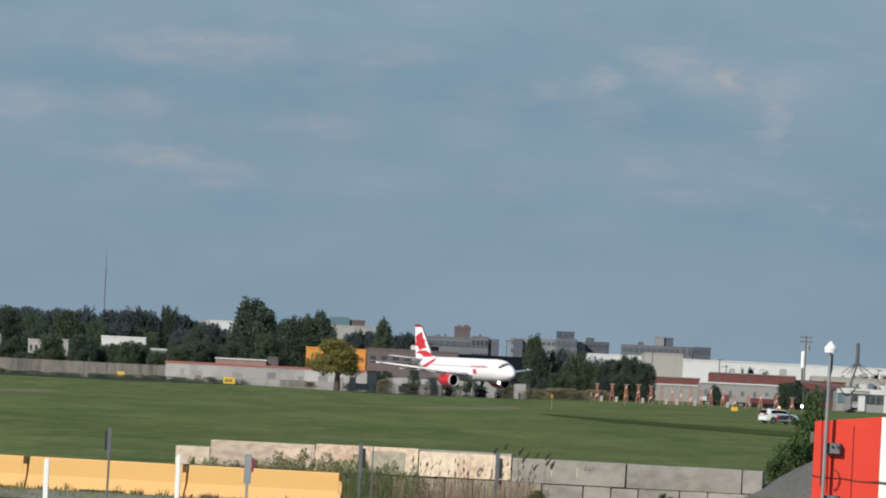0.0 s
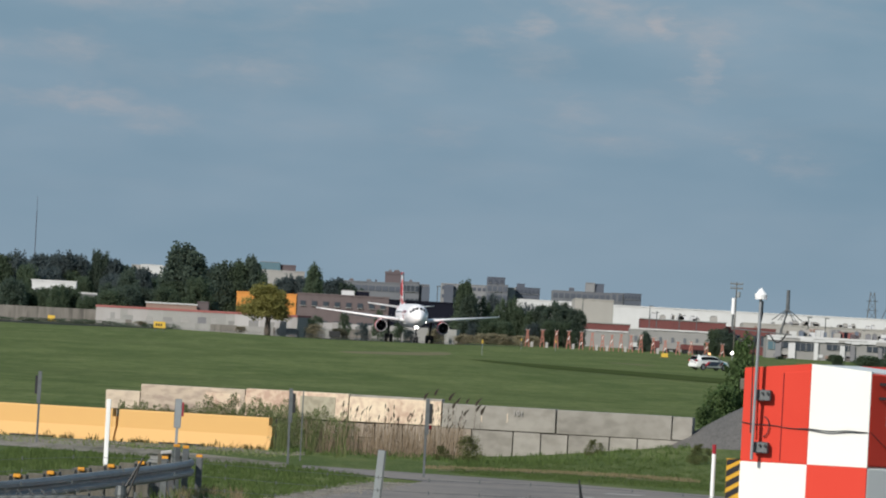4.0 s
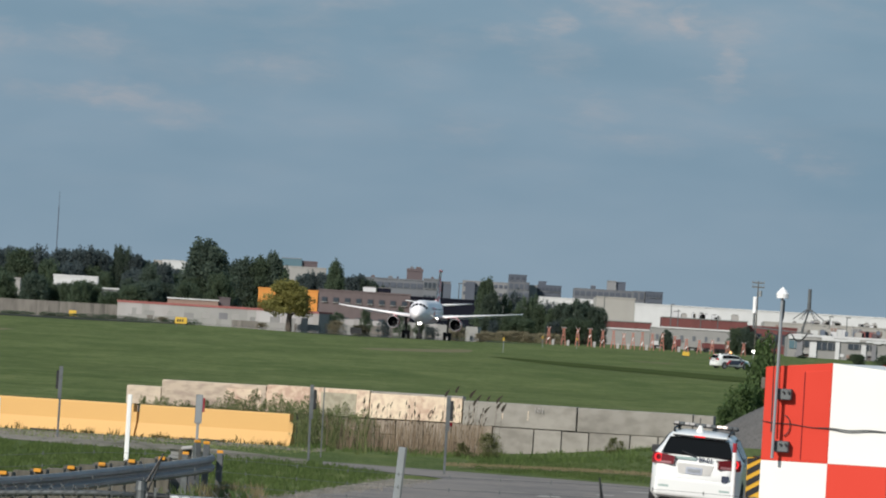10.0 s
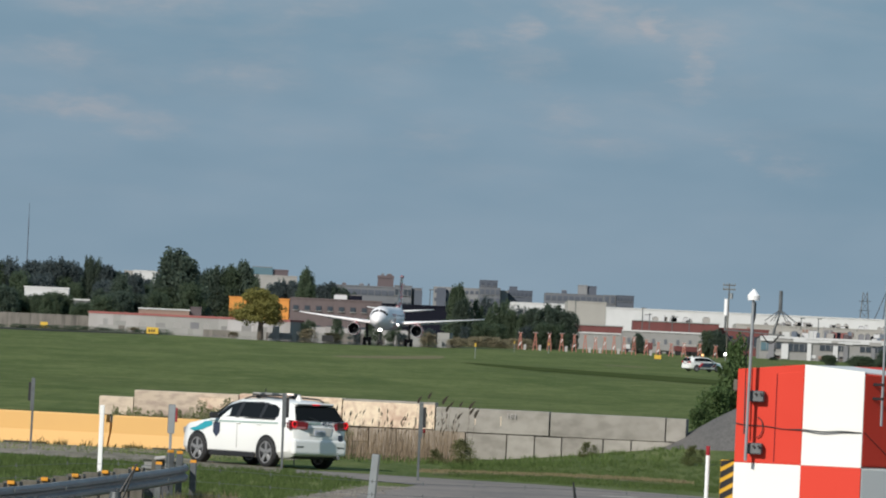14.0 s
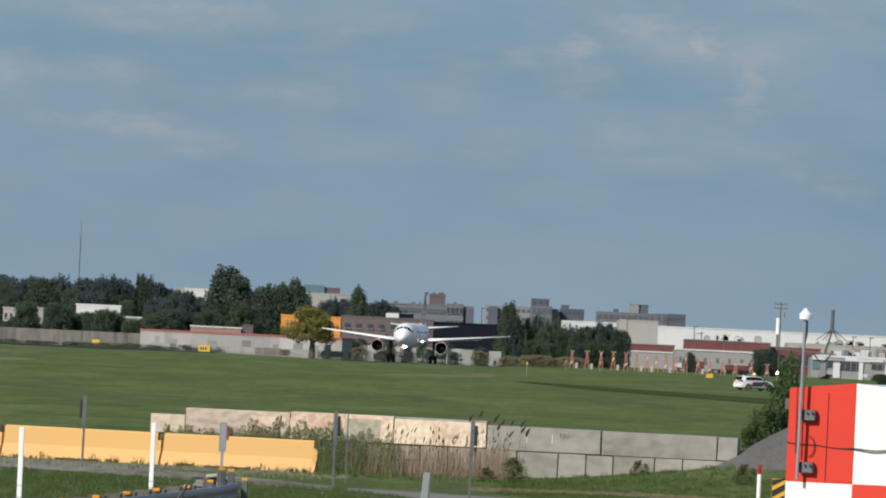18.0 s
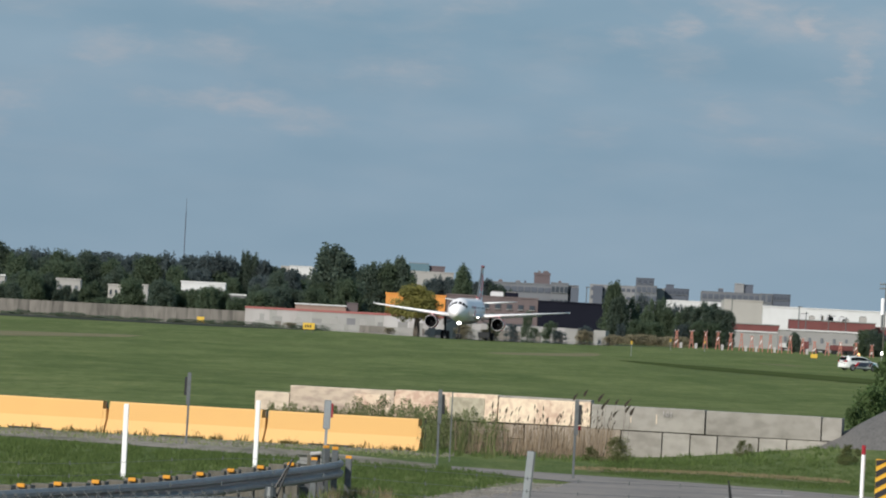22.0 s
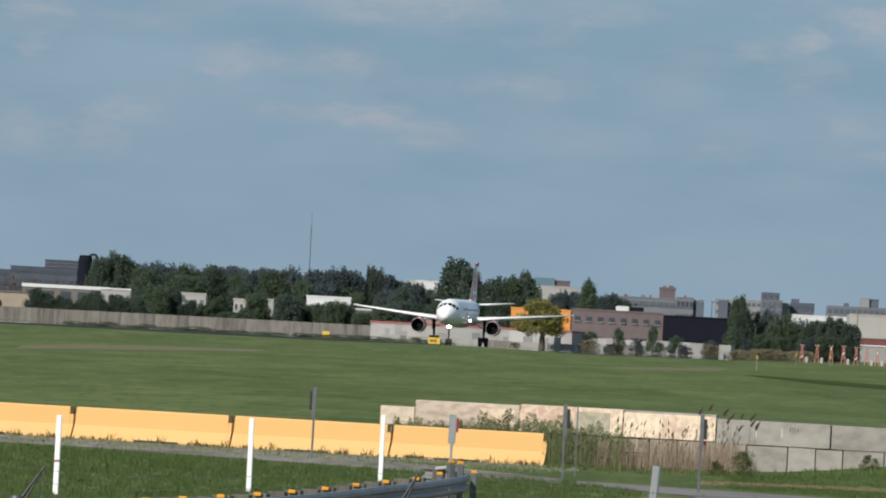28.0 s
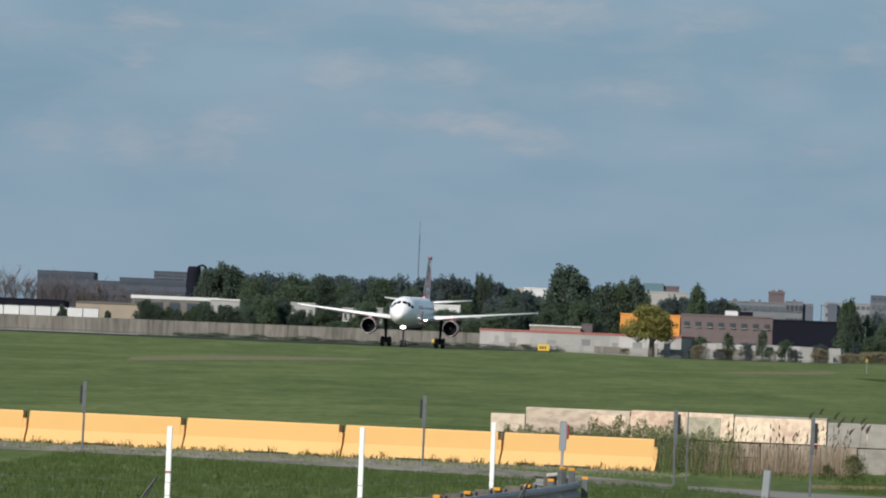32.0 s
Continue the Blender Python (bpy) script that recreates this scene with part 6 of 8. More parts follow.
def wall_run(name, label, az0, az1, d0, d1, z0, z1, material, bay, trim=None, thick=0.5, cap=0.4, category="wall", second=None, gaps=0.0):
    """A long wall of upright panels between two bearings."""
    ob = empty(name)
    tagged(ob, label, category)
    p, q = Vector(bearing(az0, d0)), Vector(bearing(az1, d1))
    L = (q - p).length
    n = max(1, round(L / bay))
    u = (q - p) / L
    a = math.atan2(u.y, u.x)
    me = bpy.data.meshes.new("panel")
    b = bm_box(L / n - 0.02, thick, z1 - z0)
    b.to_mesh(me)
    b.free()
    me.materials.append(F[material])
    other = me.copy()
    other.materials[0] = F[second or material]
    rng = random.Random(round(L))
    wide = [rng.uniform(0.45, 1.9) if second else 1.0 for _ in range(n)]
    cuts = [sum(wide[:i]) / sum(wide) for i in range(n + 1)]
    for i in range(n):
        if gaps and rng.random() < gaps:
            continue
        use = other if rng.random() < 0.33 else me
        c = p + u * (L * (cuts[i] + cuts[i + 1]) / 2)
        piece("panel", use, ob, Matrix.Translation((c.x, c.y, (z0 + z1) / 2 - (rng.random() * 0.5 if gaps else 0))) @ Matrix.Rotation(a, 4, "Z") @ Matrix.Diagonal(((cuts[i + 1] - cuts[i]) * n, 1, 1, 1)))
    c = (p + q) / 2
    if trim:
        t = part("trim", bm_box(L, thick + 0.25, cap), F[trim], ob)
        t.matrix_basis = Matrix.Translation((c.x, c.y, z1 + cap / 2)) @ Matrix.Rotation(a, 4, "Z")
    return ob


def make_far_edge():
    rng0 = random.Random(3)
    d = 1760
    wall_run("boundary_wall", "long tan concrete boundary wall at the far edge of the field", -5.6, -1.6, 1790, 1765, -0.1, rise_to(-0.02, 1775), "tan_wall", 2.5, None)
    wall_run("shed_row", "low white sheds with a red roof edge behind the runway", -1.63, -0.22, 1765, 1735, -0.1, rise_to(0.000, 1750), "shed_white", 4.2, "red_edge", 5.0, 0.45, "shed", "shed")
    wall_run("boundary_wall", "lower stretch of pale concrete boundary wall before the sheds", -1.6, -0.25, 1735, 1722, -0.1, rise_to(-0.078, 1730), "shed", 2.5, None, second="tan_wall")
    wall_run("shed_row", "row of pale low sheds partly hidden by shrubs", -0.20, 0.86, 1745, 1740, -0.1, rise_to(-0.02, 1742), "shed_white", 3.0, None, 5.0, 0.6, "shed", "shed", 0.22)
    wall_run("yard_wall", "low grey-brown yard wall before the pale sheds", -0.22, 0.86, 1728, 1725, -0.1, rise_to(-0.060, 1727), "shed", 2.4, None, second="tan_wall", gaps=0.3)
    # dark doors and windows let into the white sheds
    rd = random.Random(8)
    for k in range(11):
        az = -1.58 + 1.32 * (k + rd.uniform(0.0, 0.8)) / 11
        x, y = bearing(az, 1759.5 + (az + 1.63) * -21 - 11)
        ob = empty("shed_door", x, y, 0)
        tagged(ob, "dull dark door in the front of a white shed", "door")
        h = rd.uniform(1.9, 2.5)
        part("leaf", bm_box(rd.uniform(0.8, 2.2), 0.2, h, at=(0, 0, h / 2)), F[rd.choice(("shed", "shed", "grey_conc", "pale_conc"))], ob)
    building("low_house", "low salmon brick house with a pale roof edge", -1.33, -0.975, 1830, rise_to(0.047, 1830), wall="pink", windows=(1, 7), win=(0.4, 0.18), parapet=0.3, depth=10, edge="white_wall")
    building("red_roof_house", "low house with a dull red roof", -0.97, -0.893, 1832, rise_to(0.07, 1830), wall="dark_red", depth=8, parapet=0.2)
    building("orange_hall", "bright orange clad hall behind a yellow tree", -0.70, -0.283, 1900, rise_to(0.153, 1900), wall="orange_wall", depth=16)
    building("brick_office", "two-storey grey-brown brick office block with dark windows", -0.275, 0.365, 1890, rise_to(0.166, 1890), wall="brick", windows=(2, 8), win=(0.46, 0.24), depth=20)
    building("rooftop_unit", "white rooftop unit on the brick office", 0.03, 0.12, 1900, rise_to(0.205, 1900), base=rise_to(0.166, 1890) + 0.15, wall="white_wall", depth=5, parapet=0, category="roof unit")
    building("rooftop_unit", "dark rooftop unit on the brick office", 0.13, 0.225, 1901, rise_to(0.205, 1900), base=rise_to(0.166, 1890) + 0.15, wall="navy_clad", depth=5, parapet=0, category="roof unit")
    building("dark_hall", "near-black clad hall beside the brick office", 0.368, 0.835, 1885, rise_to(0.152, 1885), wall="navy_clad", depth=24)
    building("teal_roof_block", "pale plain block under a teal metal roof", -0.60, -0.235, 2500, rise_to(0.316, 2500), wall="pale_conc", depth=20)
    building("teal_roof", "teal metal roof structure", -0.555, -0.407, 2505, rise_to(0.375, 2500), base=rise_to(0.316, 2500) + 0.2, wall="teal_roof", depth=15, parapet=0, category="roof")
    building("plant_room", "maroon plant room on the pale block", -0.404, -0.30, 2506, rise_to(0.352, 2500), base=rise_to(0.316, 2500) + 0.2, wall="dark_red", depth=12, parapet=0.6, category="plant room")
    building("grey_block", "long grey office block with bands of windows", -0.02, 0.64, 2450, rise_to(0.272, 2450), wall="far_grey", windows=(4, 14), win=(0.85, 0.4), glass="far_slate", depth=24)
    building("plant_room", "dark red plant room on the office block", 0.33, 0.44, 2455, rise_to(0.338, 2450), base=rise_to(0.272, 2450) + 0.2, wall="dark_red", depth=10, parapet=0.8, category="plant room")
    building("plant_room", "grey-brown stair block at the office roof", 0.45, 0.57, 2448, rise_to(0.284, 2450), wall="far_grey", windows=(4, 4), win=(0.7, 0.45), depth=1.5, parapet=0.4, category="plant room")
    for a0, a1, e in ((0.35, 0.375, 0.352), (0.39, 0.43, 0.346), (0.08, 0.11, 0.29), (0.2, 0.235, 0.286), (0.26, 0.275, 0.295), (0.50, 0.52, 0.30)):
        b0 = rise_to(0.338, 2450) + 0.6 if 0.33 < a0 < 0.44 else rise_to(0.272 if a0 < 0.45 else 0.284, 2450) + 0.2
        building("rooftop_unit", "small rooftop unit on the office block", a0, a1, 2457 if a0 < 0.45 else 2449, max(b0 + 0.6, rise_to(e, 2450)), base=b0, wall=rng0.choice(("far_grey", "far_slate", "dark_red")), depth=1.2, parapet=0, category="roof unit")
    building("plant_room", "dark plant room on the office block", 0.59, 0.645, 2447, rise_to(0.262, 2450), wall="far_slate", depth=2, parapet=0, category="plant room")
    building("apartment_block", "pale concrete apartment block with faint window bands", 0.725, 1.045, 3400, rise_to(0.290, 3400), wall="far_pale", windows=(6, 9), glass="far_slate", depth=20, win=(0.7, 0.4))
    building("apartment_wing", "blue-grey recessed wing of the apartment block", 0.745, 0.81, 3398, rise_to(0.286, 3398), wall="far_slate", depth=1.5, parapet=0)
    building("apartment_tower", "blue-grey apartment tower with pale columns", 1.045, 1.19, 3350, rise_to(0.300, 3350), wall="far_grey", windows=(6, 4), glass="far_slate", depth=24, win=(0.75, 0.6))
    building("stair_tower", "dark slate stair tower on the apartment roof", 1.045, 1.168, 3352, rise_to(0.349, 3350), base=rise_to(0.300, 3350) + 0.2, wall="far_slate", windows=(1, 3), glass="slate", win=(0.6, 0.5), depth=14, parapet=0.5, category="plant room")
    building("apartment_wing", "pale low wing between the towers", 1.19, 1.245, 3370, rise_to(0.284, 3370), wall="far_pale", depth=18)
    building("apartment_tower", "slate-grey stepped apartment tower", 1.245, 1.415, 3380, rise_to(0.290, 3380), wall="far_slate", windows=(6, 6), glass="slate", win=(0.7, 0.45), depth=22)
    building("stair_tower", "slate stair tower on the stepped block", 1.255, 1.308, 3382, rise_to(0.316, 3380), base=rise_to(0.290, 3380) + 0.2, wall="far_slate", depth=10, parapet=0.3, category="plant room")
    building("apartment_slab", "long grey apartment slab with dark balcony bays", 1.505, 1.915, 3500, rise_to(0.283, 3500), wall="far_grey", windows=(5, 10), win=(0.8, 0.5), glass="far_slate", depth=20)
    building("rooftop_unit", "small rooftop unit on the apartment slab", 1.62, 1.655, 3502, rise_to(0.308, 3500), base=rise_to(0.283, 3500) + 0.2, wall="far_slate", depth=6, parapet=0, category="roof unit")
    building("stair_tower", "pale stair tower on the apartment slab", 1.735, 1.797, 3502, rise_to(0.347, 3500), base=rise_to(0.283, 3500) + 0.2, wall="far_pale", depth=10, parapet=0.4, category="plant room")
    building("stair_tower", "slate stair tower on the apartment slab", 1.797, 1.862, 3503, rise_to(0.342, 3500), base=rise_to(0.283, 3500) + 0.2, wall="far_slate", depth=10, parapet=0.4, category="plant room")
    building("apartment_block", "slate and pale apartment block", 1.916, 2.0, 3480, rise_to(0.286, 3480), wall="far_grey", windows=(5, 2), glass="far_slate", win=(0.6, 0.7), depth=18)
    building("apartment_block", "dark blue-grey apartment block", 2.005, 2.126, 3480, rise_to(0.288, 3480), wall="far_slate", windows=(6, 5), glass="slate", win=(0.6, 0.4), depth=18)
    building("white_warehouse", "white metal warehouse with a flat roof", 1.26, 1.67, 2320, rise_to(0.206, 2320), wall="white_wall", depth=30)
    building("beige_warehouse", "windowless beige warehouse block", 1.665, 1.935, 2280, rise_to(0.232, 2280), wall="beige", depth=30)
    building("white_warehouse", "very long white warehouse with a flat roof", 1.938, 4.6, 2380, rise_to(0.200, 2380), wall="white_wall", depth=60, )
    building("red_shed", "low dull red clad shed", 1.74, 2.06, 2150, rise_to(0.072, 2150), wall="rust_red", depth=12, edge="shed", parapet=0.25)
    building("red_shed", "long dull red clad shed", 2.13, 2.73, 2140, rise_to(0.120, 2140), wall="rust_red", depth=12, edge="shed", parapet=0.25)
    building("red_shed", "lower dark red clad shed", 2.73, 3.08, 2145, rise_to(0.090, 2145), wall="rust_red", depth=12, windows=(1, 6), win=(0.5, 0.4))
    building("white_shed", "low pale shed under the dull red one", 1.74, 2.06, 2100, rise_to(0.018, 2100), wall="shed", depth=10, edge="white_wall")
    building("white_shed", "long low white shed with pale doors", 2.06, 2.66, 2000, rise_to(0.046, 2000), wall="shed", edge="white_wall", depth=10, windows=(1, 7), glass="window_pale", win=(0.22, 0.25))
    building("grey_hall", "low grey industrial hall with rooftop clutter", 2.85, 4.6, 2250, rise_to(0.125, 2250), wall="beige", depth=20)
    term = building("white_terminal", "long weathered white low building with uneven dark window bays", 3.02, 4.6, 1900, rise_to(0.044, 1900), wall="shed", edge="white_wall", depth=14, parapet=0.5)
    zb, zt = rise_to(-0.030, 1900), rise_to(0.010, 1900)
    rt = random.Random(19)
    for a0, a1, g in ((3.03, 3.085, "teal_roof"), (3.095, 3.18, "window"), (3.219, 3.351, "window"), (3.443, 3.535, "window"), (3.556, 3.607, "window"), (3.725, 3.80, "window"), (3.81, 3.90, "window"), (3.915, 4.09, "window"), (4.15, 4.24, "window"), (4.30, 4.48, "window")):
        xa, xb = bearing(a0, 1900)[0] - term.location.x, bearing(a1, 1900)[0] - term.location.x
        zl = zb - rt.choice((0, 0, 0.5))
        w = part("window", bm_box(xb - xa, 0.24, zt - zl, at=((xa + xb) / 2, -0.06, (zl + zt) / 2)), F[g], term)
        for k in range(1, int((xb - xa) / 1.3) + 1):
            part("mullion", bm_box(0.14, 0.1, zt - zl, at=(xa + k * 1.3, -0.22, (zl + zt) / 2)), F[rt.choice(("shed", "grey_conc", "roof"))], w)
        part("pilaster", bm_box(rt.uniform(0.5, 1.6), 0.5, rt.uniform(3.2, 4.2), at=(xb + 0.6, -0.2, 1.9)), F[rt.choice(("white_wall", "shed", "grey_conc"))], term)
    xa = -26.0
    while xa < 25.5:
        w = rt.uniform(1.2, 5.0)
        part("fascia", bm_box(w - 0.03, 0.4, rt.uniform(0.45, 0.85), at=(xa + w / 2, -0.25, zt + rt.uniform(0.6, 0.8))), F[rt.choice(("white_wall", "white_wall", "shed", "pale_conc"))], term, "white fascia board")
        xa += w
    for k in range(22):
        part("cladding_panel", bm_box(rt.uniform(0.8, 3.4), 0.16, rt.uniform(0.4, 1.3), at=(rt.uniform(-25, 25), -0.1, rt.uniform(0.5, 1.1))), F[rt.choice(("white_wall", "grey_conc", "dull", "pale_conc", "pink"))], term)
    rng = random.Random(11)
    for i in range(44):
        az = 2.2 + rng.random() * 2.2
        if 2.66 < az < 2.88:
            continue
        t0 = rise_to(0.125, 2250) if az > 2.85 else rise_to(0.120, 2140) + 0.2
        building("rooftop_unit", "small rooftop ventilation unit", az, az + rng.uniform(0.02, 0.06), 2253 if az > 2.85 else 2143, t0 + rng.uniform(0.5, 1.4), base=t0 + 0.2 if az > 2.85 else rise_to(0.120, 2140) + 0.15, wall=rng.choice(("white_wall", "beige", "grey_conc", "pale_conc", "white_wall", "shed")), depth=4, parapet=0, category="roof unit")
    for i in range(26):
        az = 3.22 + rng.random() * 0.85
        b = rise_to(0.044, 1900) + 0.45
        building("rooftop_unit", "small weathered rooftop unit on the low terminal", az, az + rng.uniform(0.012, 0.05), 1903 + rng.uniform(0, 6), b + rng.uniform(0.3, 1.7), base=b - 0.2, wall=rng.choice(("white_wall", "shed", "grey_conc", "bluegrey", "dark_red", "beige", "navy_clad")), depth=3, parapet=0, category="roof unit")
    hall = [o for o in bpy.data.objects if o.name.startswith("grey_hall")][0]
    top = rise_to(0.125, 2250)
    for k in range(60):
        h = rng.uniform(0.8, 3.2)
        part("cladding_panel", bm_box(rng.uniform(0.4, 3.0), 0.2, h, at=(rng.uniform(-34, 16), -0.09 - 0.004 * k / 60, rng.uniform(2.8, top - h / 2 - 0.4))), F[rng.choice(("white_wall", "shed", "grey_conc", "pale_conc", "dull", "bluegrey", "brick", "pink", "rust_red"))], hall)
    building("red_container", "red container stacked before the hall", 3.545, 3.625, 2200, rise_to(0.098, 2200), base=0, wall="red_edge", depth=5, parapet=0, category="container")
    building("white_container", "white box container before the hall", 3.365, 3.425, 2195, rise_to(0.105, 2195), base=0, wall="white_wall", depth=5, parapet=0, category="container")
    for az, el in ((3.10, 0.115), (3.17, 0.15), (3.255, 0.13), (3.33, 0.16), (3.46, 0.14), (3.50, 0.12), (3.68, 0.13), (3.85, 0.12), (3.95, 0.14), (2.24, 0.18), (2.40, 0.17), (2.52, 0.155)):
        x, y = bearing(az, 2050)
        ob = empty("service_pole", x, y, 0)
        tagged(ob, "thin weathered service pole before the halls", "pole")
        part("pole", bm_tube((0, 0, 0), (0, 0, rise_to(el, 2050)), 0.14, 0.10, 6), M["pale_lamp" if az > 3 else "galv_dark"], ob)
        part("bracket", bm_box(0.8, 0.15, 0.15, at=(0.2, 0, rise_to(el, 2050) - 0.4)), M["galv_dark"], ob)
    # left end
    building("blue_office", "distant blue-grey office building", -4.80, -4.40, 3300, rise_to(0.292, 3300), wall="slate", windows=(5, 11), glass="window_slate", win=(0.85, 0.4), depth=20)
    building("blue_office", "distant blue-grey office building with a stepped roof", -4.22, -3.75, 3200, rise_to(0.264, 3200), wall="slate", windows=(5, 13), glass="window_slate", win=(0.85, 0.4), depth=20)
    building("blue_office", "lower slate-coloured office wing", -4.42, -4.22, 3230, rise_to(0.235, 3230), wall="slate", windows=(4, 6), glass="window_slate", win=(0.85, 0.4), depth=16)
    building("stair_tower", "blue-grey upper storeys of the office", -3.98, -3.70, 3205, rise_to(0.320, 3200), base=rise_to(0.264, 3200) + 0.2, wall="slate", depth=16, windows=(2, 7), glass="window_slate", win=(0.85, 0.4), parapet=0.3)
    x, y = bearing(-3.69, 2700)
    tank = empty("storage_tower", x, y, 0)
    tagged(tank, "dark round-topped storage tower", "tower")
    tt = rise_to(0.365, 2700)
    part("shaft", bm_tube((0, 0, 0), (0, 0, tt - 1.4), 2.3, seg=20), F["navy_clad"], tank)
    part("dome", bm_tube((0, 0, tt - 1.4), (0, 0, tt), 2.3, 1.9, 20), F["navy_clad"], tank)
    part("arched_pipe", bm_path([(1.2 + 1.5 * (1 - math.cos(math.pi * i / 14)), 0, tt - 0.5 + (0.9 if i < 8 else 2.2) * (math.sin(math.pi * i / 14) - (1 if i > 7 else 0)) + (0.9 if i > 7 else 0)) for i in range(15)], 0.35, 8), F["navy_clad"], tank, "dark arched duct")
    building("blue_office", "distant low blue-grey office building", -3.36, -2.86, 3250, rise_to(0.272, 3250), wall="slate", windows=(5, 12), glass="window_slate", win=(0.85, 0.4), depth=20)
    building("tan_shed", "tan windowless shed by the boundary wall", -4.52, -4.07, 1880, rise_to(0.082, 1880), wall="tan", depth=14, edge="dull")
    building("flat_canopy", "flat-roofed pale canopy building", -4.13, -3.52, 1950, rise_to(0.128, 1950), wall="dull", depth=12, windows=(1, 5), win=(0.6, 0.7), edge="white_wall", parapet=0.8)
    building("dark_hall", "dark long hall behind white trailers", -5.3, -4.60, 1990, rise_to(0.085, 1990), wall="navy_clad", depth=14)
    building("white_house", "long white house among the trees", -2.135, -1.825, 1900, rise_to(0.16, 1900), wall="white_wall", depth=8, windows=(2, 4), win=(0.3, 0.12), glass="window_pale")
    building("grey_house", "low grey-roofed house among the trees", -1.815, -1.645, 1898, rise_to(0.086, 1898), wall="grey_conc", depth=8, windows=(1, 3), edge="white_wall")
    building("cream_house", "cream house among the trees", -3.01, -2.84, 1900, rise_to(0.135, 1900), wall="pale_conc", depth=8, windows=(2, 3), win=(0.4, 0.25), glass="window_pale")
    building("cream_house", "tan house with a shallow roof among the trees", -2.644, -2.533, 1895, rise_to(0.112, 1895), wall="beige", depth=8, windows=(2, 3), win=(0.4, 0.3))
    building("cream_house", "pale narrow house front among the trees", -2.405, -2.365, 1895, rise_to(0.12, 1895), wall="pale_conc", depth=6)
    building("cream_house", "row of cream houses behind the boundary wall", -3.58, -3.37, 1905, rise_to(0.138, 1905), wall="pale_conc", depth=8, windows=(2, 5), win=(0.4, 0.25), glass="window_pale", edge="white_wall")
    building("white_block", "plain cream block between the tall trees", -1.443, -1.20, 2600, rise_to(0.303, 2600), wall="beige", depth=16)
    building("white_block", "plain white storey on the cream block", -1.38, -1.225, 2590, rise_to(0.310, 2600), wall="white_wall", depth=9, parapet=0.2)
    for i in range(8):
        a = -5.25 + i * 0.112
        building("trailer", "white box trailer parked behind the boundary wall", a, a + 0.106, 1850, rise_to(0.040, 1850), base=0.0, wall="white_wall", depth=2.5, parapet=0, category="trailer")
    # guyed radio mast, pylon, utility pole
    x, y = bearing(-2.125, 3900)
    mast = empty("radio_mast", x, y, 0)
    tagged(mast, "tall thin guyed radio mast on the horizon", "mast")
    for i in range(8):
        z0, z1 = i * 6.8, (i + 1) * 6.8
        # slate colour puts haze over the thin mast
        part("section", bm_tube((0, 0, z0), (0, 0, z1), 0.20 if i < 7 else 0.09, seg=4), F["far_slate"], mast)
    x, y = bearing(3.737, 2800)
    py = empty("lattice_pylon", x, y, 0)
    tagged(py, "distant lattice power pylon", "pylon")
    H = rise_to(0.392, 2800)
    for sx in (-1, 1):
        for sy in (-1, 1):
            part("leg", bm_tube((sx * 2.6, sy * 2.6, 0), (sx * 0.7, sy * 0.7, H), 0.12, 0.10, 5), M["galv_dark"], py)
    for k in range(7):
        z, wd = H * k / 7, 2.6 - 2.1 * k / 7
        part("brace", bm_tube((-wd, -wd, z), (wd, -wd, z + H / 7), 0.08, seg=4), M["galv_dark"], py)
        part("brace", bm_tube((wd, -wd, z), (-wd, -wd, z + H / 7), 0.08, seg=4), M["galv_dark"], py)
    for z in (H * 0.72, H * 0.86):
        part("crossarm", bm_tube((-2, 0, z), (2, 0, z), 0.10, seg=4), M["galv_dark"], py)
    x, y = bearing(2.787, 1700)
    pole = empty("utility_pole", x, y, 0)
    tagged(pole, "timber utility pole with crossarms", "utility pole")
    top = rise_to(0.41, 1700)
    part("pole", bm_tube((0, 0, 0), (0, 0, top), 0.16, 0.11, 8), M["wood"], pole)
    for z, w in ((top - 0.4, 2.6), (top - 1.3, 2.6)):
        part("crossarm", bm_box(w, 0.2, 0.2, at=(0, 0, z)), M["wood"], pole)
        for s in (-0.45, -0.2, 0.2, 0.45):
            part("insulator", bm_tube((s * w, 0, z + 0.1), (s * w, 0, z + 0.45), 0.09, seg=6), M["galv"], pole)
    part("transformer", bm_tube((0.5, -0.3, top - 3.2), (0.5, -0.3, top - 2.0), 0.35, seg=10), M["galv"], pole)
    for az, el in ((0.70, 0.27), (1.72, 0.24), (2.19, 0.21), (3.3, 0.19), (3.42, 0.19)):
        x, y = bearing(az, 2100)
        ob = empty("street_lamp", x, y, 0)
        tagged(ob, "thin distant street lamp pole", "street lamp")
        t = rise_to(el, 2100)
        part("pole", bm_tube((0, 0, 0), (0, 0, t), 0.16, 0.10, 6), M["galv_dark"], ob)
        part("head", bm_box(1.2, 0.4, 0.25, at=(0.3, 0, t)), M["galv_dark"], ob)


make_far_edge()


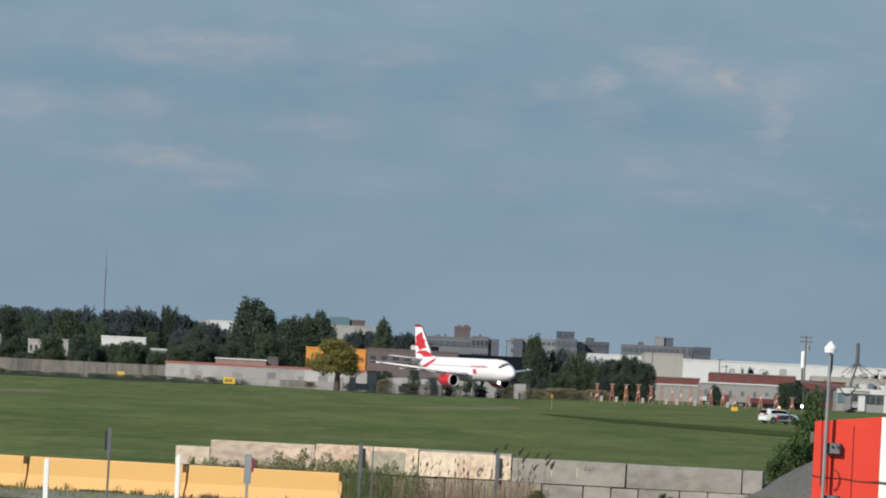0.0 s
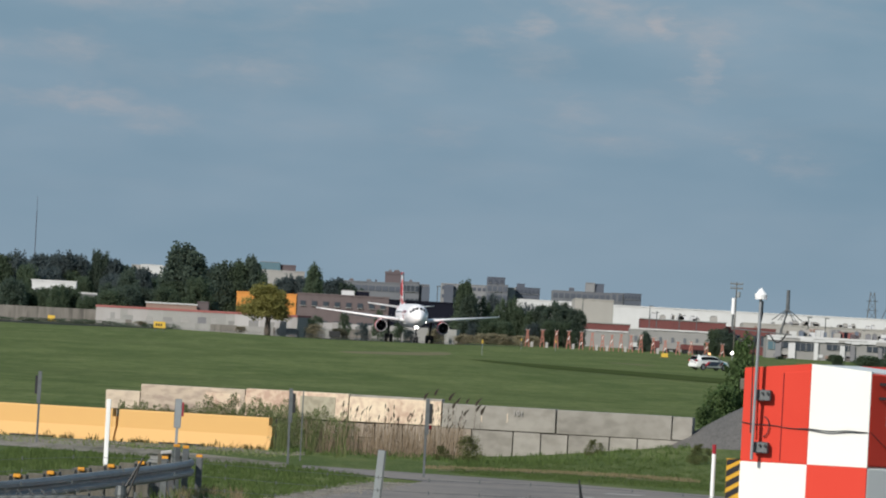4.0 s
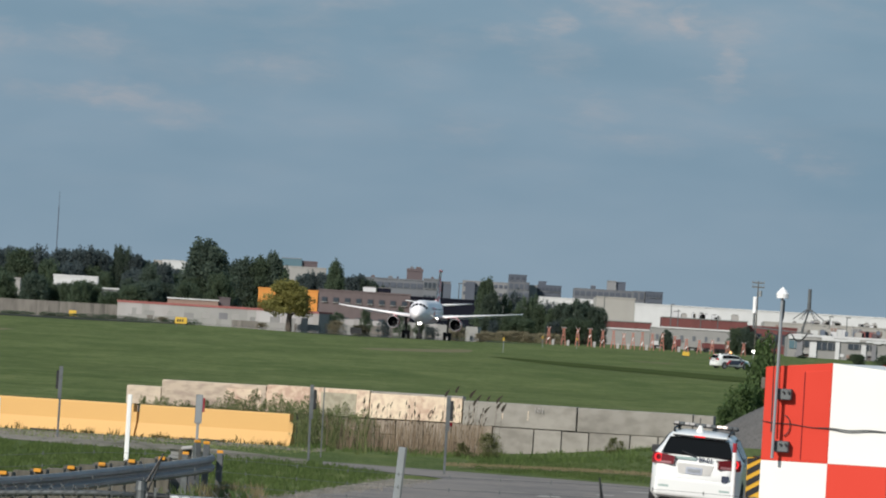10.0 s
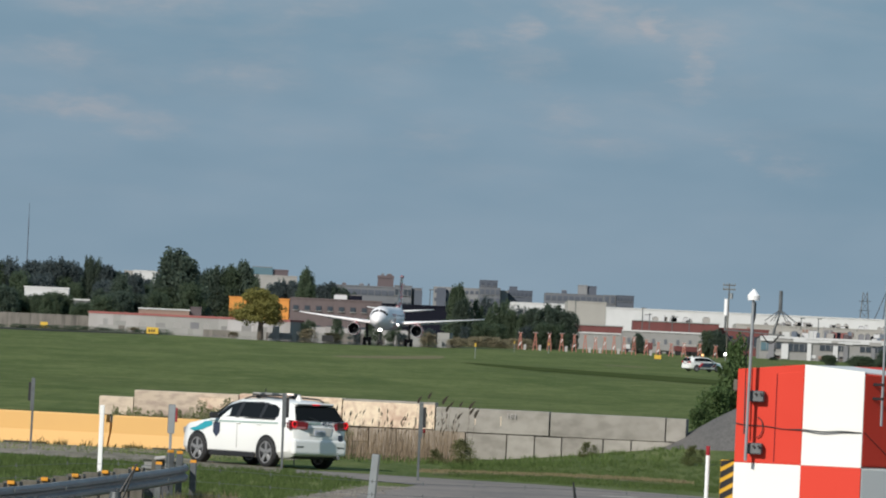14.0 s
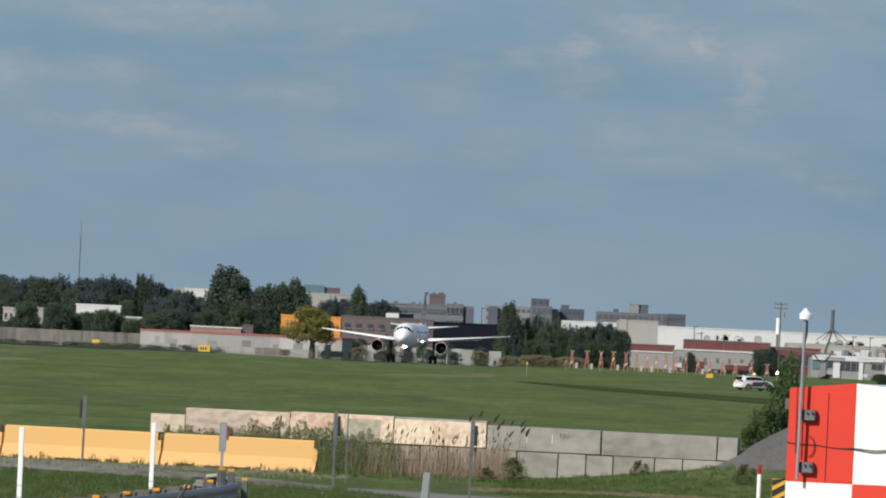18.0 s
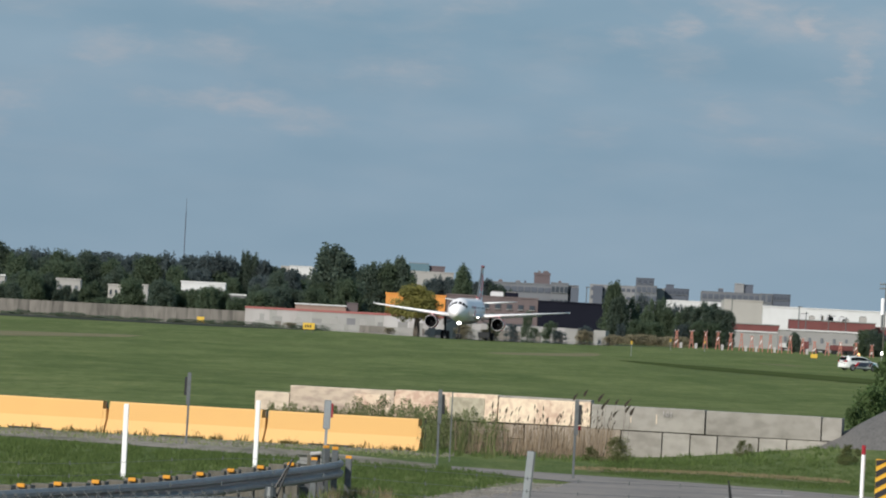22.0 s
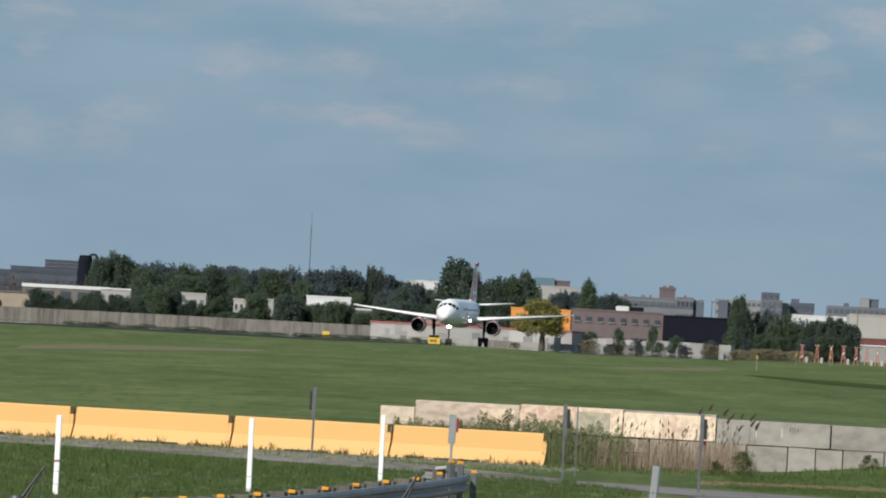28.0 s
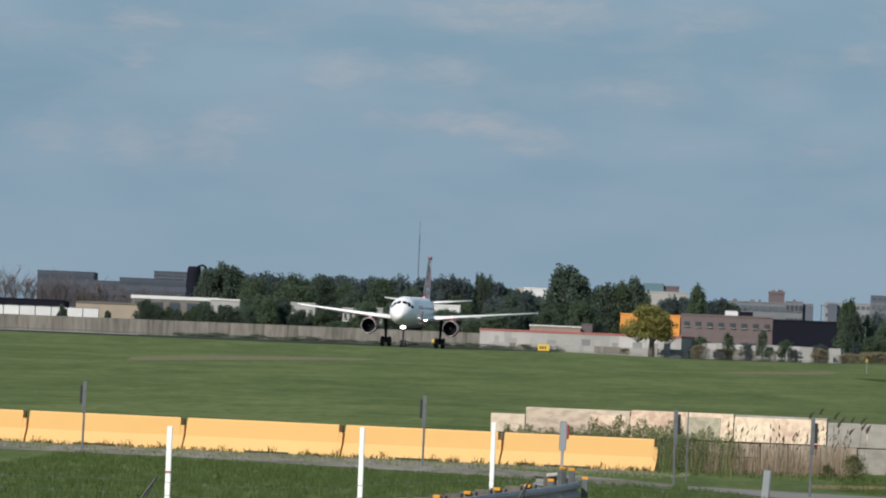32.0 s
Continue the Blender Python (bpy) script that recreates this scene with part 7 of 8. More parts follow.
def make_clutter():
    """Trailers, trucks and containers parked before the halls on the far side."""
    rng = random.Random(77)
    for i in range(7):
        az = rng.choice((rng.uniform(2.1, 2.6), rng.uniform(2.62, 2.98)))
        d = rng.uniform(1790, 1880)
        x, y = bearing(az, d)
        w, h = rng.uniform(2.5, 5.0), rng.uniform(1.8, 2.6)
        ob = empty("parked_trailer", x, y, 0, rng.uniform(-12, 12))
        tagged(ob, "box trailer parked before the far halls", "trailer", "parked trailers")
        part("box", bm_box(w, 2.4, h - 0.9, at=(0, 0, 0.9 + (h - 0.9) / 2), bevel=0.06), F[rng.choice(("white_wall", "white_wall", "beige", "shed", "rust_red", "bluegrey"))], ob)
        part("chassis", bm_box(w * 0.9, 2.0, 0.3, at=(0, 0, 0.75)), M["black"], ob)
        for s in (-0.35, 0.3, 0.4):
            part("wheel", bm_tube((s * w, -1.1, 0.45), (s * w, 1.1, 0.45), 0.45, seg=10), M["rubber"], ob)


make_clutter()


# ---- plants ----
LEAF = {
    "dark": mat("dark_broadleaf", (0.112, 0.148, 0.114), 0.8, vary=0.2, scale=0.3, spread=0.3, spec=0.12, through_light=0.62),
    "mid": mat("green_broadleaf", (0.124, 0.166, 0.106), 0.8, vary=0.2, scale=0.3, spread=0.3, spec=0.12, through_light=0.62),
    # leaf copy with the bluish haze of distance in its colour
    "far": mat("hazed_leaf", (0.106, 0.134, 0.136), 0.8, vary=0.2, scale=0.8, spread=0.30, spec=0.12, through_light=0.6),
    "brown": mat("brown_green_leaf", (0.130, 0.128, 0.084), 0.8, vary=0.4, scale=0.8, spread=0.35, spec=0.12, through_light=0.35),
    "hay": mat("pale_brown_weed", (0.30, 0.265, 0.175), 0.9, vary=0.3, scale=0.8, spread=0.35, spec=0.1, through_light=0.40),
    "yellow": mat("yellow_green_leaf", (0.270, 0.255, 0.085), 0.8, vary=0.3, scale=0.8, spread=0.18, spec=0.15, through_light=0.5),
    "bark": mat("grey_bark", (0.09, 0.075, 0.06), 0.95, vary=0.4, scale=3),
    "twig": mat("bare_twigs", (0.105, 0.086, 0.088), 0.95, spread=0.3),
    "weed": mat("weed_leaf", (0.135, 0.165, 0.062), 0.8, vary=0.3, scale=2, spread=0.45, spec=0.15, through_light=0.35),
    "bush": mat("bush_leaf", (0.088, 0.140, 0.050), 0.7, vary=0.3, scale=2, spread=0.5, spec=0.25, through_light=0.35),
    "straw": mat("dry_straw", (0.26, 0.215, 0.12), 0.9, spread=0.3, through_light=0.25),
    "stone": mat("loose_stone", (0.185, 0.165, 0.142), 0.95, spread=0.45, spec=0.1),
    "olive": mat("olive_leaf", (0.168, 0.195, 0.088), 0.8, vary=0.3, scale=2, spread=0.5, spec=0.15, through_light=0.35),
    "scrub": mat("dark_olive_scrub", (0.090, 0.098, 0.040), 0.9, spread=0.5, spec=0.1, through_light=0.2),
    "tuft": mat("dull_olive_weed", (0.105, 0.090, 0.036), 0.9, spread=0.5, spec=0.1, through_light=0.2),
    "reed": mat("dry_reed_stem", (0.27, 0.20, 0.135), 0.9, spread=0.8, through_light=0.2),
    "plume": mat("brown_reed_plume", (0.042, 0.034, 0.024), 0.95, spread=0.4, through_light=0.05),
    "blade": mat("grass_blade", (0.096, 0.136, 0.046), 0.9, spread=0.5, spec=0.05, through_light=0.3),
}


def crown_mesh(name, rng, r, h, z0, n, leaf, material, lobes=9, taper=0.0, spread_out=0.62, lobe=(0.32, 0.55)):
    """Leaf clumps thrown round many lobes of different size, so that the outline is uneven and has gaps."""
    pts, ls = [], []
    for i in range(lobes):
        a, q, zz = rng.uniform(0, 6.283), math.sqrt(rng.random()), (i + rng.random()) / lobes
        k = (1 - taper * zz) * (0.70 + 0.30 * math.sin(math.pi * min(0.95, zz * 0.8 + 0.15)))
        ls.append((Vector((r * spread_out * q * k * math.cos(a), r * spread_out * q * k * math.sin(a), z0 + h * (0.08 + 0.80 * zz))), r * rng.uniform(*lobe) * (1 - 0.5 * taper * zz), h * rng.uniform(0.09, 0.20) * (1 - 0.3 * taper * zz)))
    ls.append((Vector((0, 0, z0 + h * 0.90)), r * lobe[0] * (1 - 0.5 * taper), h * 0.10))
    verts, faces = [], []
    for _ in range(n):
        c, rr, hh = rng.choice(ls)
        d = Vector((rng.gauss(0, 1), rng.gauss(0, 1), rng.gauss(0, 1))).normalized()
        s = rng.uniform(0.12, 1.25) ** 0.5
        p = c + Vector((d.x * rr * s, d.y * rr * s, d.z * hh * s))
        t = Vector((rng.gauss(0, 1), rng.gauss(0, 1), rng.gauss(0, 1))).normalized()
        nrm = (0.55 * d + t + Vector((0, 0, 0.25))).normalized()
        u = nrm.orthogonal().normalized() * leaf * rng.uniform(0.6, 1.3)
        v = nrm.cross(u).normalized() * leaf * rng.uniform(0.5, 1.1)
        b = len(verts)
        verts += [p - u * 0.9 - v * 0.5, p + u * 0.1 - v, p + u - v * 0.1, p + u * 0.5 + v * 0.9, p - u * 0.6 + v * 0.8]
        faces.append((b, b + 1, b + 2, b + 3, b + 4))
    wide = sorted(max(abs(q.x), abs(q.y)) for q in verts)[int(len(verts) * 0.985)]
    high = sorted(q.z for q in verts)[int(len(verts) * 0.997)]
    me = bpy.data.meshes.new(name)
    me.from_pydata([(q.x * r / wide, q.y * r / wide, z0 + (q.z - z0) * h / (high - z0)) for q in verts], [], faces)
    me.materials.append(material)
    return me


def trunk_mesh(rng, h, r, limbs):
    bm = bm_tube((0, 0, 0), (rng.uniform(-0.2, 0.2), 0, h), r, r * 0.45, 7)
    for _ in range(limbs):
        a, z = rng.uniform(0, 6.283), h * rng.uniform(0.45, 1.0)
        L = h * rng.uniform(0.3, 0.6)
        bm_tube((0, 0, z), (L * 0.7 * math.cos(a), L * 0.7 * math.sin(a), z + L * 0.75), r * 0.35, r * 0.1, 5, bm)
    me = bpy.data.meshes.new("trunk")
    bm.to_mesh(me)
    bm.free()
    me.materials.append(LEAF["bark"])
    return me


def make_trees():
    rng = random.Random(21)

    def kind(material, taper, lobes=95, n=13000, base=0.4):
        return crown_mesh("crown", rng, 5.0, 10.0 - base, base, n, 0.17, LEAF[material], lobes, taper, 0.80, (0.12, 0.30)), trunk_mesh(rng, 5.0, 0.28, 5)

    round_dark, round_mid, oval_dark, oval_mid = kind("dark", 0.25), kind("mid", 0.2), kind("dark", 0.55), kind("mid", 0.5)
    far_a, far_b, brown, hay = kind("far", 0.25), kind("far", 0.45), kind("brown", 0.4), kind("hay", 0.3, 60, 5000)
    round_dark2, round_mid2 = kind("dark", 0.3), kind("mid", 0.35)
    green = [round_dark, round_mid, oval_dark, oval_mid, round_dark2, round_mid2]
    golden = (crown_mesh("crown", rng, 5.0, 7.0, 3.0, 17000, 0.15, LEAF["yellow"], 60, 0.25, 0.76, (0.18, 0.36)), trunk_mesh(rng, 4.6, 0.72, 6))

    def tree(az, d, el, width, k, label, kind_name="tree"):
        """el: how high its tip shows, in degrees; width: the crown's, in metres."""
        crown, trunk = k
        x, y = bearing(az, d)
        ob = empty(kind_name, x, y, 0, rng.uniform(0, 360))
        top = rise_to(el, d)
        width *= 1.28
        tagged(ob, label, kind_name, "far trees")
        piece("trunk", trunk, ob, Matrix.Diagonal((width / 10, width / 10, top / 10, 1)))
        piece("crown", crown, ob, Matrix.Diagonal((width / 10, width / 10, top / 10, 1)))

    g = "dark green broadleaf tree at the far edge of the airfield"
    # the tall tree, its neighbours, the golden tree
    tree(-1.069, 1880, 0.456, 10.9, kind("dark", 0.60, 110, 16000), "tall dark green tree that stands above the tree line")
    tree(-1.15, 1875, 0.20, 5.5, round_mid, g)
    tree(-0.97, 1870, 0.24, 5.5, round_mid2, g)
    for az, el, w, k in ((-0.89, 0.30, 6.0, round_dark), (-0.80, 0.35, 7.5, round_dark2), (-0.70, 0.365, 7.0, oval_mid), (-0.598, 0.402, 6.5, oval_dark), (-0.55, 0.30, 4.5, round_mid), (-0.74, 0.25, 7.0, round_mid2), (-0.85, 0.20, 6, round_mid), (-0.94, 0.16, 5, round_dark)):
        tree(az, 1925, el, w, k, g)
    tree(-0.473, 1712, 0.218, 8.4, golden, "round yellow-green tree in front of the orange hall")
    tree(-0.168, 1960, 0.372, 4.4, oval_mid, "dark tapered tree above the brick office")
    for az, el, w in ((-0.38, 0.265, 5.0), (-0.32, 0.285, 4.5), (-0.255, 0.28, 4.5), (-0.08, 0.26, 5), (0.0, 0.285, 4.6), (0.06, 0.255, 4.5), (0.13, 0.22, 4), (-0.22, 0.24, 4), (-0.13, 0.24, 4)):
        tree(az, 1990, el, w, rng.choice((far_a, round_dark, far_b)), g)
    airy_a, airy_b = kind("mid", 0.45, 60, 4200), kind("far", 0.35, 55, 3800)
    for az, el, w, d, k in ((0.900, 0.312, 4.6, 1800, oval_mid), (0.925, 0.22, 3.8, 1798, round_dark), (1.03, 0.215, 3.6, 1805, airy_a), (1.09, 0.243, 3.6, 1810, airy_b), (1.155, 0.205, 3.4, 1800, airy_a), (1.13, 0.13, 3.4, 1796, oval_mid), (1.235, 0.222, 3.8, 1800, airy_a), (1.26, 0.15, 4.0, 1797, round_mid), (1.325, 0.188, 3.6, 1800, airy_b), (1.37, 0.13, 3.4, 1795, round_mid2), (1.44, 0.172, 4.0, 1795, round_dark), (1.52, 0.200, 4.8, 1790, round_dark2), (1.60, 0.196, 4.8, 1795, oval_dark), (1.665, 0.16, 4.0, 1790, round_dark)):
        tree(az, d, el, w, k, "grey-green tree by the approach lights")
    for az, el, w in ((1.06, 0.06, 3.4), (1.18, 0.05, 3.8), (1.38, 0.05, 3.4), (1.50, 0.07, 4.0), (1.60, 0.07, 4.0), (0.96, 0.03, 2.6)):
        tree(az, 1770, el, w, rng.choice((round_mid, airy_a, airy_b)), "low grey-green shrub by the approach lights", "shrub")
    for az, el, w in ((2.17, 0.03, 2.6), (2.655, 0.072, 3.2), (2.71, 0.078, 3.4), (2.76, 0.05, 2.8), (3.9, -0.01, 3.0), (4.0, 0.0, 4.0), (3.12, -0.09, 1.6), (3.49, -0.06, 2.4), (3.66, -0.09, 1.8)):
        tree(az, 1760, el, w, rng.choice(green), "dark shrub before the far halls", "shrub")
    for i in range(15):
        tree(0.88 + i * 0.036 + rng.uniform(-0.01, 0.01), 1690 + rng.uniform(-15, 15), rng.uniform(-0.065, -0.035), rng.uniform(2.0, 3.2), hay, "pale brown rank weeds on the far grass edge", "shrub")
    # shrubs in front of the sheds and the office
    for i in range(6):
        az = -0.15 + i * 0.17 + rng.uniform(-0.015, 0.015)
        tree(az, 1700, rng.uniform(-0.07, -0.01), rng.uniform(2.0, 3.4), rng.choice((airy_b, hay, airy_a, brown)), "low dull shrub in front of the pale sheds", "shrub")
    for az, el, w in ((-0.14, 0.02, 3.6), (0.06, 0.055, 2.4), (0.30, 0.085, 2.2), (0.46, 0.02, 3.2), (0.70, 0.0, 3.0)):
        tree(az, 1720, el, w, rng.choice((airy_a, airy_b)), "thin grey-green shrub in front of the brick office", "shrub")
    for az, el, w in ((-1.36, -0.085, 2.6), (-0.66, -0.085, 2.0)):
        tree(az, 1715, el, w, hay, "small dry weed bush at the foot of the wall", "shrub")
    # shrub row added to imitate the dark mirage band under the wall
    mirage_band = kind("mid", 0.1, 60, 3000, 0.0)
    az = -3.75
    while az < -1.15:
        w = rng.uniform(2.6, 5.0)
        tree(az, 1418 + rng.uniform(-1, 1), rng.uniform(-0.106, -0.088), w, mirage_band, "low dark shrubs added for the mirage band beside the tarmac", "shrub")
        az += w * rng.uniform(0.026, 0.044)
    # long tree line at the left: wood blued for haze behind, greener trees before it, low ones round the houses
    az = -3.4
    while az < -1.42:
        tree(az, 2300 + rng.uniform(-30, 60), 0.305 + 0.025 * math.sin(az * 9.0) + 0.02 * math.sin(az * 23) + rng.uniform(-0.015, 0.02), rng.uniform(6, 10), rng.choice((far_a, far_b)), "tree in the far wood, its leaves blued for haze")
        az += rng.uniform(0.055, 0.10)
    az = -3.35
    while az < -1.15:
        tree(az, 1960 + rng.uniform(-20, 20), rng.uniform(0.19, 0.285), rng.uniform(4.5, 8), rng.choice(green + [far_b, far_a]), g)
        az += rng.uniform(0.06, 0.10)
    houses = ((-3.58, -3.37, 0.09), (-3.02, -2.83, 0.08), (-2.65, -2.53, 0.045), (-2.41, -2.36, 0.02), (-2.15, -1.82, 0.128), (-1.82, -1.64, 0.06))
    az = -3.35
    while az < -1.2:
        low = [b for a, c, b in houses if a - 0.03 < az < c + 0.03]
        el = low[0] + rng.uniform(-0.03, 0.012) if low else rng.uniform(0.12, 0.20)
        tree(az, 1850 + rng.uniform(-12, 12), el, rng.uniform(2.6, 4.6) if low else rng.uniform(3.5, 6), rng.choice(green), "green tree in front of the houses")
        az += rng.uniform(0.045, 0.085)
    for az, el, w, k in ((-3.58, 0.35, 5.5, round_dark), (-3.50, 0.385, 7.0, round_dark2), (-3.42, 0.365, 7.0, oval_dark), (-3.35, 0.31, 5, round_mid), (-3.208, 0.305, 4.5, oval_dark), (-2.984, 0.332, 6.0, round_mid), (-2.786, 0.334, 6.0, round_dark), (-2.90, 0.29, 5, oval_mid), (-2.615, 0.29, 6, round_mid2), (-2.362, 0.326, 8, round_mid2), (-1.684, 0.388, 2.8, round_dark), (-1.625, 0.370, 2.6, round_dark2), (-2.24, 0.35, 5.5, far_a), (-1.88, 0.36, 8.5, far_a), (-1.98, 0.34, 6, far_b), (-1.56, 0.33, 6, far_b), (-1.48, 0.29, 5, round_dark), (-1.40, 0.235, 6, round_dark2), (-1.30, 0.21, 5, round_mid), (-1.573, 0.12, 6.6, round_mid), (-1.48, 0.08, 4.5, round_dark)):
        tree(az, 1960 if el > 0.13 else 1840, el, w, k, g)
    for az, el, w in ((-4.02, 0.115, 4.0), (-3.93, 0.08, 3.0), (-3.80, 0.06, 2.5), (-3.72, 0.05, 2.6), (-3.64, 0.10, 2.6), (-3.56, 0.06, 3.0), (-3.46, 0.10, 3.4), (-3.38, 0.06, 3.0), (-3.30, 0.09, 3.4), (-4.60, 0.06, 2.2), (-4.28, 0.03, 1.8), (-3.97, 0.09, 2.8), (-3.86, 0.075, 2.4), (-3.68, 0.085, 2.6), (-3.60, 0.12, 3.0)):
        tree(az, 1815, el, w, rng.choice(green), "green tree behind the boundary wall")
    # bare trees at the far left
    for az, t in ((-5.0, 0.40), (-4.86, 0.34), (-4.75, 0.35), (-4.58, 0.37), (-4.45, 0.33), (-4.34, 0.35), (-4.20, 0.30), (-5.12, 0.33), (-4.66, 0.31), (-4.05, 0.27), (-4.93, 0.35), (-4.70, 0.27), (-4.62, 0.30), (-4.40, 0.26), (-4.29, 0.25), (-4.14, 0.24), (-4.10, 0.22), (-3.96, 0.25), (-3.83, 0.22), (-4.48, 0.24), (-5.06, 0.30), (-3.88, 0.28), (-3.78, 0.26), (-4.81, 0.31), (-4.51, 0.30)):
        x, y = bearing(az, 2300)
        ob = empty("bare_tree", x, y, 0)
        tagged(ob, "leafless grey tree on the horizon", "tree", "bare trees")
        H = rise_to(t, 2300)
        part("trunk", bm_tube((0, 0, 0), (0, 0, H * 0.55), 0.22, 0.12, 6), LEAF["bark"], ob)
        bm = bmesh.new()
        for _ in range(26):
            a, z = rng.uniform(0, 6.283), H * rng.uniform(0.18, 0.55)
            L = H * rng.uniform(0.16, 0.36)
            p1 = Vector((L * 0.6 * math.cos(a), L * 0.6 * math.sin(a), min(H * 0.93, z + L * 0.85)))
            bm_tube((0, 0, z), p1, 0.07, 0.04, 4, bm, False)
            for _ in range(6):
                a2, L2 = rng.uniform(0, 6.283), H * rng.uniform(0.06, 0.15)
                q = Vector((0, 0, z)).lerp(p1, rng.uniform(0.4, 1.0))
                bm_tube(q, (q.x + L2 * 0.6 * math.cos(a2), q.y + L2 * 0.6 * math.sin(a2), min(H, q.z + L2 * 0.8)), 0.045, 0.025, 3, bm, False)
        part("twig_crown", bm, LEAF["twig"], ob)
    # bush and weeds behind the gravel heap
    k = crown_mesh("crown", rng, 2.2, 3.3, 0.1, 3200, 0.075, LEAF["bush"], 22, 0.45, 0.66, (0.2, 0.42))
    for x, y, s, sz in ((11.15, 227, 0.30, 0.70), (10.75, 226, 0.30, 0.50), (11.5, 229, 0.24, 0.92), (10.3, 225, 0.22, 0.32), (11.9, 229, 0.22, 0.55)):
        ob = empty("bush", x, y, ground_z(x, y) - 0.1, rng.uniform(0, 360))
        tagged(ob, "leafy green bush beside the gravel heap", "bush")
        piece("foliage", k, ob, Matrix.Diagonal((s, s, sz, 1)))
    for az, d, el, w in ((3.735, 1250, -0.055, 3.6), (3.80, 1260, -0.075, 2.8), (3.52, 1400, -0.06, 1.6), (3.90, 1240, -0.07, 3.0)):
        tree(az, d, el, w, round_mid, "low green bush on the grass before the far terminal", "shrub")
    k2 = crown_mesh("crown", rng, 0.55, 0.8, 0.05, 3600, 0.013, LEAF["scrub"], 26, 0.5, 0.66, (0.14, 0.34))
    for x, y, s in ((3.53, 208.5, 0.78), (19.6, 300, 1.6), (6.9, 213, 0.5), (9.3, 205, 0.6), (25.5, 400, 2.0), (2.9, 210, 0.45)):
        ob = empty("small_bush", x, y, ground_z(x, y) - 0.05, rng.uniform(0, 360))
        tagged(ob, "small dark green bush at the foot of the block wall", "bush")
        piece("foliage", k2, ob, Matrix.Diagonal((s, s, s * 1.1, 1)))


make_trees()


def make_weeds():
    rng = random.Random(33)

    def tufts(name, label, spots, hmin, hmax, per, wid, material, lean=0.35, curl=0.0):
        verts, faces = [], []
        for x, y in spots:
            for _ in range(per):
                a, L = rng.uniform(0, 6.283), rng.uniform(hmin, hmax)
                px, py = x + rng.uniform(-0.12, 0.12), y + rng.uniform(-0.5, 0.5)
                dx, dy = math.cos(a) * L * lean * rng.random(), math.sin(a) * L * lean * rng.random()
                t = rng.uniform(0, 3.14)
                wx, wy = math.cos(t) * wid, math.sin(t) * wid
                b, g0 = len(verts), ground_z(px, py)
                verts += [(px - wx, py - wy, g0), (px + wx, py + wy, g0), (px + dx * 0.4 + wx * 0.8, py + dy * 0.4 + wy * 0.8, g0 + L * 0.6), (px + dx, py + dy, g0 + L), (px + dx * 0.4 - wx * 0.8, py + dy * 0.4 - wy * 0.8, g0 + L * 0.6)]
                faces.append((b, b + 1, b + 2, b + 3, b + 4))
        me = bpy.data.meshes.new(name)
        me.from_pydata(verts, [], faces)
        me.materials.append(material)
        return tagged(new(name, me), label, name.replace("_", " "), kind="stuff")

    # tufts along the barriers, under the wall and the rail
    spots = [(-1.6 - rng.random() * 28, 0) for _ in range(150)]
    spots = [(x, 210.75 - (x + 1.41) * 0.37 + rng.uniform(-0.25, 0.05)) for x, _ in spots]
    tufts("weed_fringe", "weeds growing along the foot of the yellow barriers", spots, 0.04, 0.13, 9, 0.014, LEAF["tuft"], 0.8)
    spots = [(x, 210.72 - (x + 1.41) * 0.37) for x in (-1.75, -2.1, -2.42, -2.9, -4.85, -6.1, -6.75, -7.3, -8.6, -9.9, -10.7, -11.6, -13.0, -14.6, -15.5, -16.1, -18.0, -19.4, -21.2)]
    tufts("weed_tufts", "olive-brown weed tufts against the yellow barriers", spots, 0.06, 0.24, 22, 0.008, LEAF["tuft"], 0.6)
    spots = [(rng.uniform(-1.6, 9.4), 213 + rng.uniform(-7, 3)) for _ in range(260)]
    tufts("tall_grass", "tall unmown grass in front of the block wall", spots, 0.05, 0.16, 12, 0.010, LEAF["blade"], 0.5)
    spots = [(rng.uniform(-1.35, 0.5), 208 + rng.uniform(-4, 8)) for _ in range(24)]
    tufts("weeds", "green weeds in front of the block wall", spots, 0.2, 0.95, 8, 0.006, LEAF["weed"], 0.45)
    # dry reeds with brown plumes
    verts, faces, pv, pf = [], [], [], []
    def stem(x, y, L, dx, w):
        b = len(verts)
        verts.extend([(x - w, y, 0), (x + w, y, 0), (x + dx + w * 0.6, y, L), (x + dx - w * 0.6, y, L)])
        faces.append((b, b + 1, b + 2, b + 3))

    def plume(x, y, z, h, lean, thick=0.11):
        b = len(pv)
        q = h * thick
        for u, k in ((0, 0.3), (0.3, 1.0), (0.65, 0.9), (1.0, 0.15)):
            cx = x + lean * h * u * u
            pv.extend([(cx - q * k, y - 0.012, z + h * u), (cx + q * k, y - 0.012, z + h * u)])
        for u in range(3):
            pf.append((b + 2 * u, b + 2 * u + 1, b + 2 * u + 3, b + 2 * u + 2))

    for _ in range(760):
        stem(rng.uniform(-0.6, 3.5), 214 + rng.uniform(-4, 3.5), rng.uniform(0.30, 0.86), rng.uniform(-0.12, 0.14), rng.choice((0.004, 0.006, 0.009)))
    for _ in range(84):
        x, y, L = rng.uniform(0.25, 3.4), 214 + rng.uniform(-4, 3), rng.uniform(0.66, 1.22)
        dx = rng.uniform(-0.08, 0.12)
        stem(x, y, L, dx, 0.004)
        plume(x + dx, y, L - 0.02, rng.uniform(0.08, 0.16), rng.uniform(-0.15, 0.5))
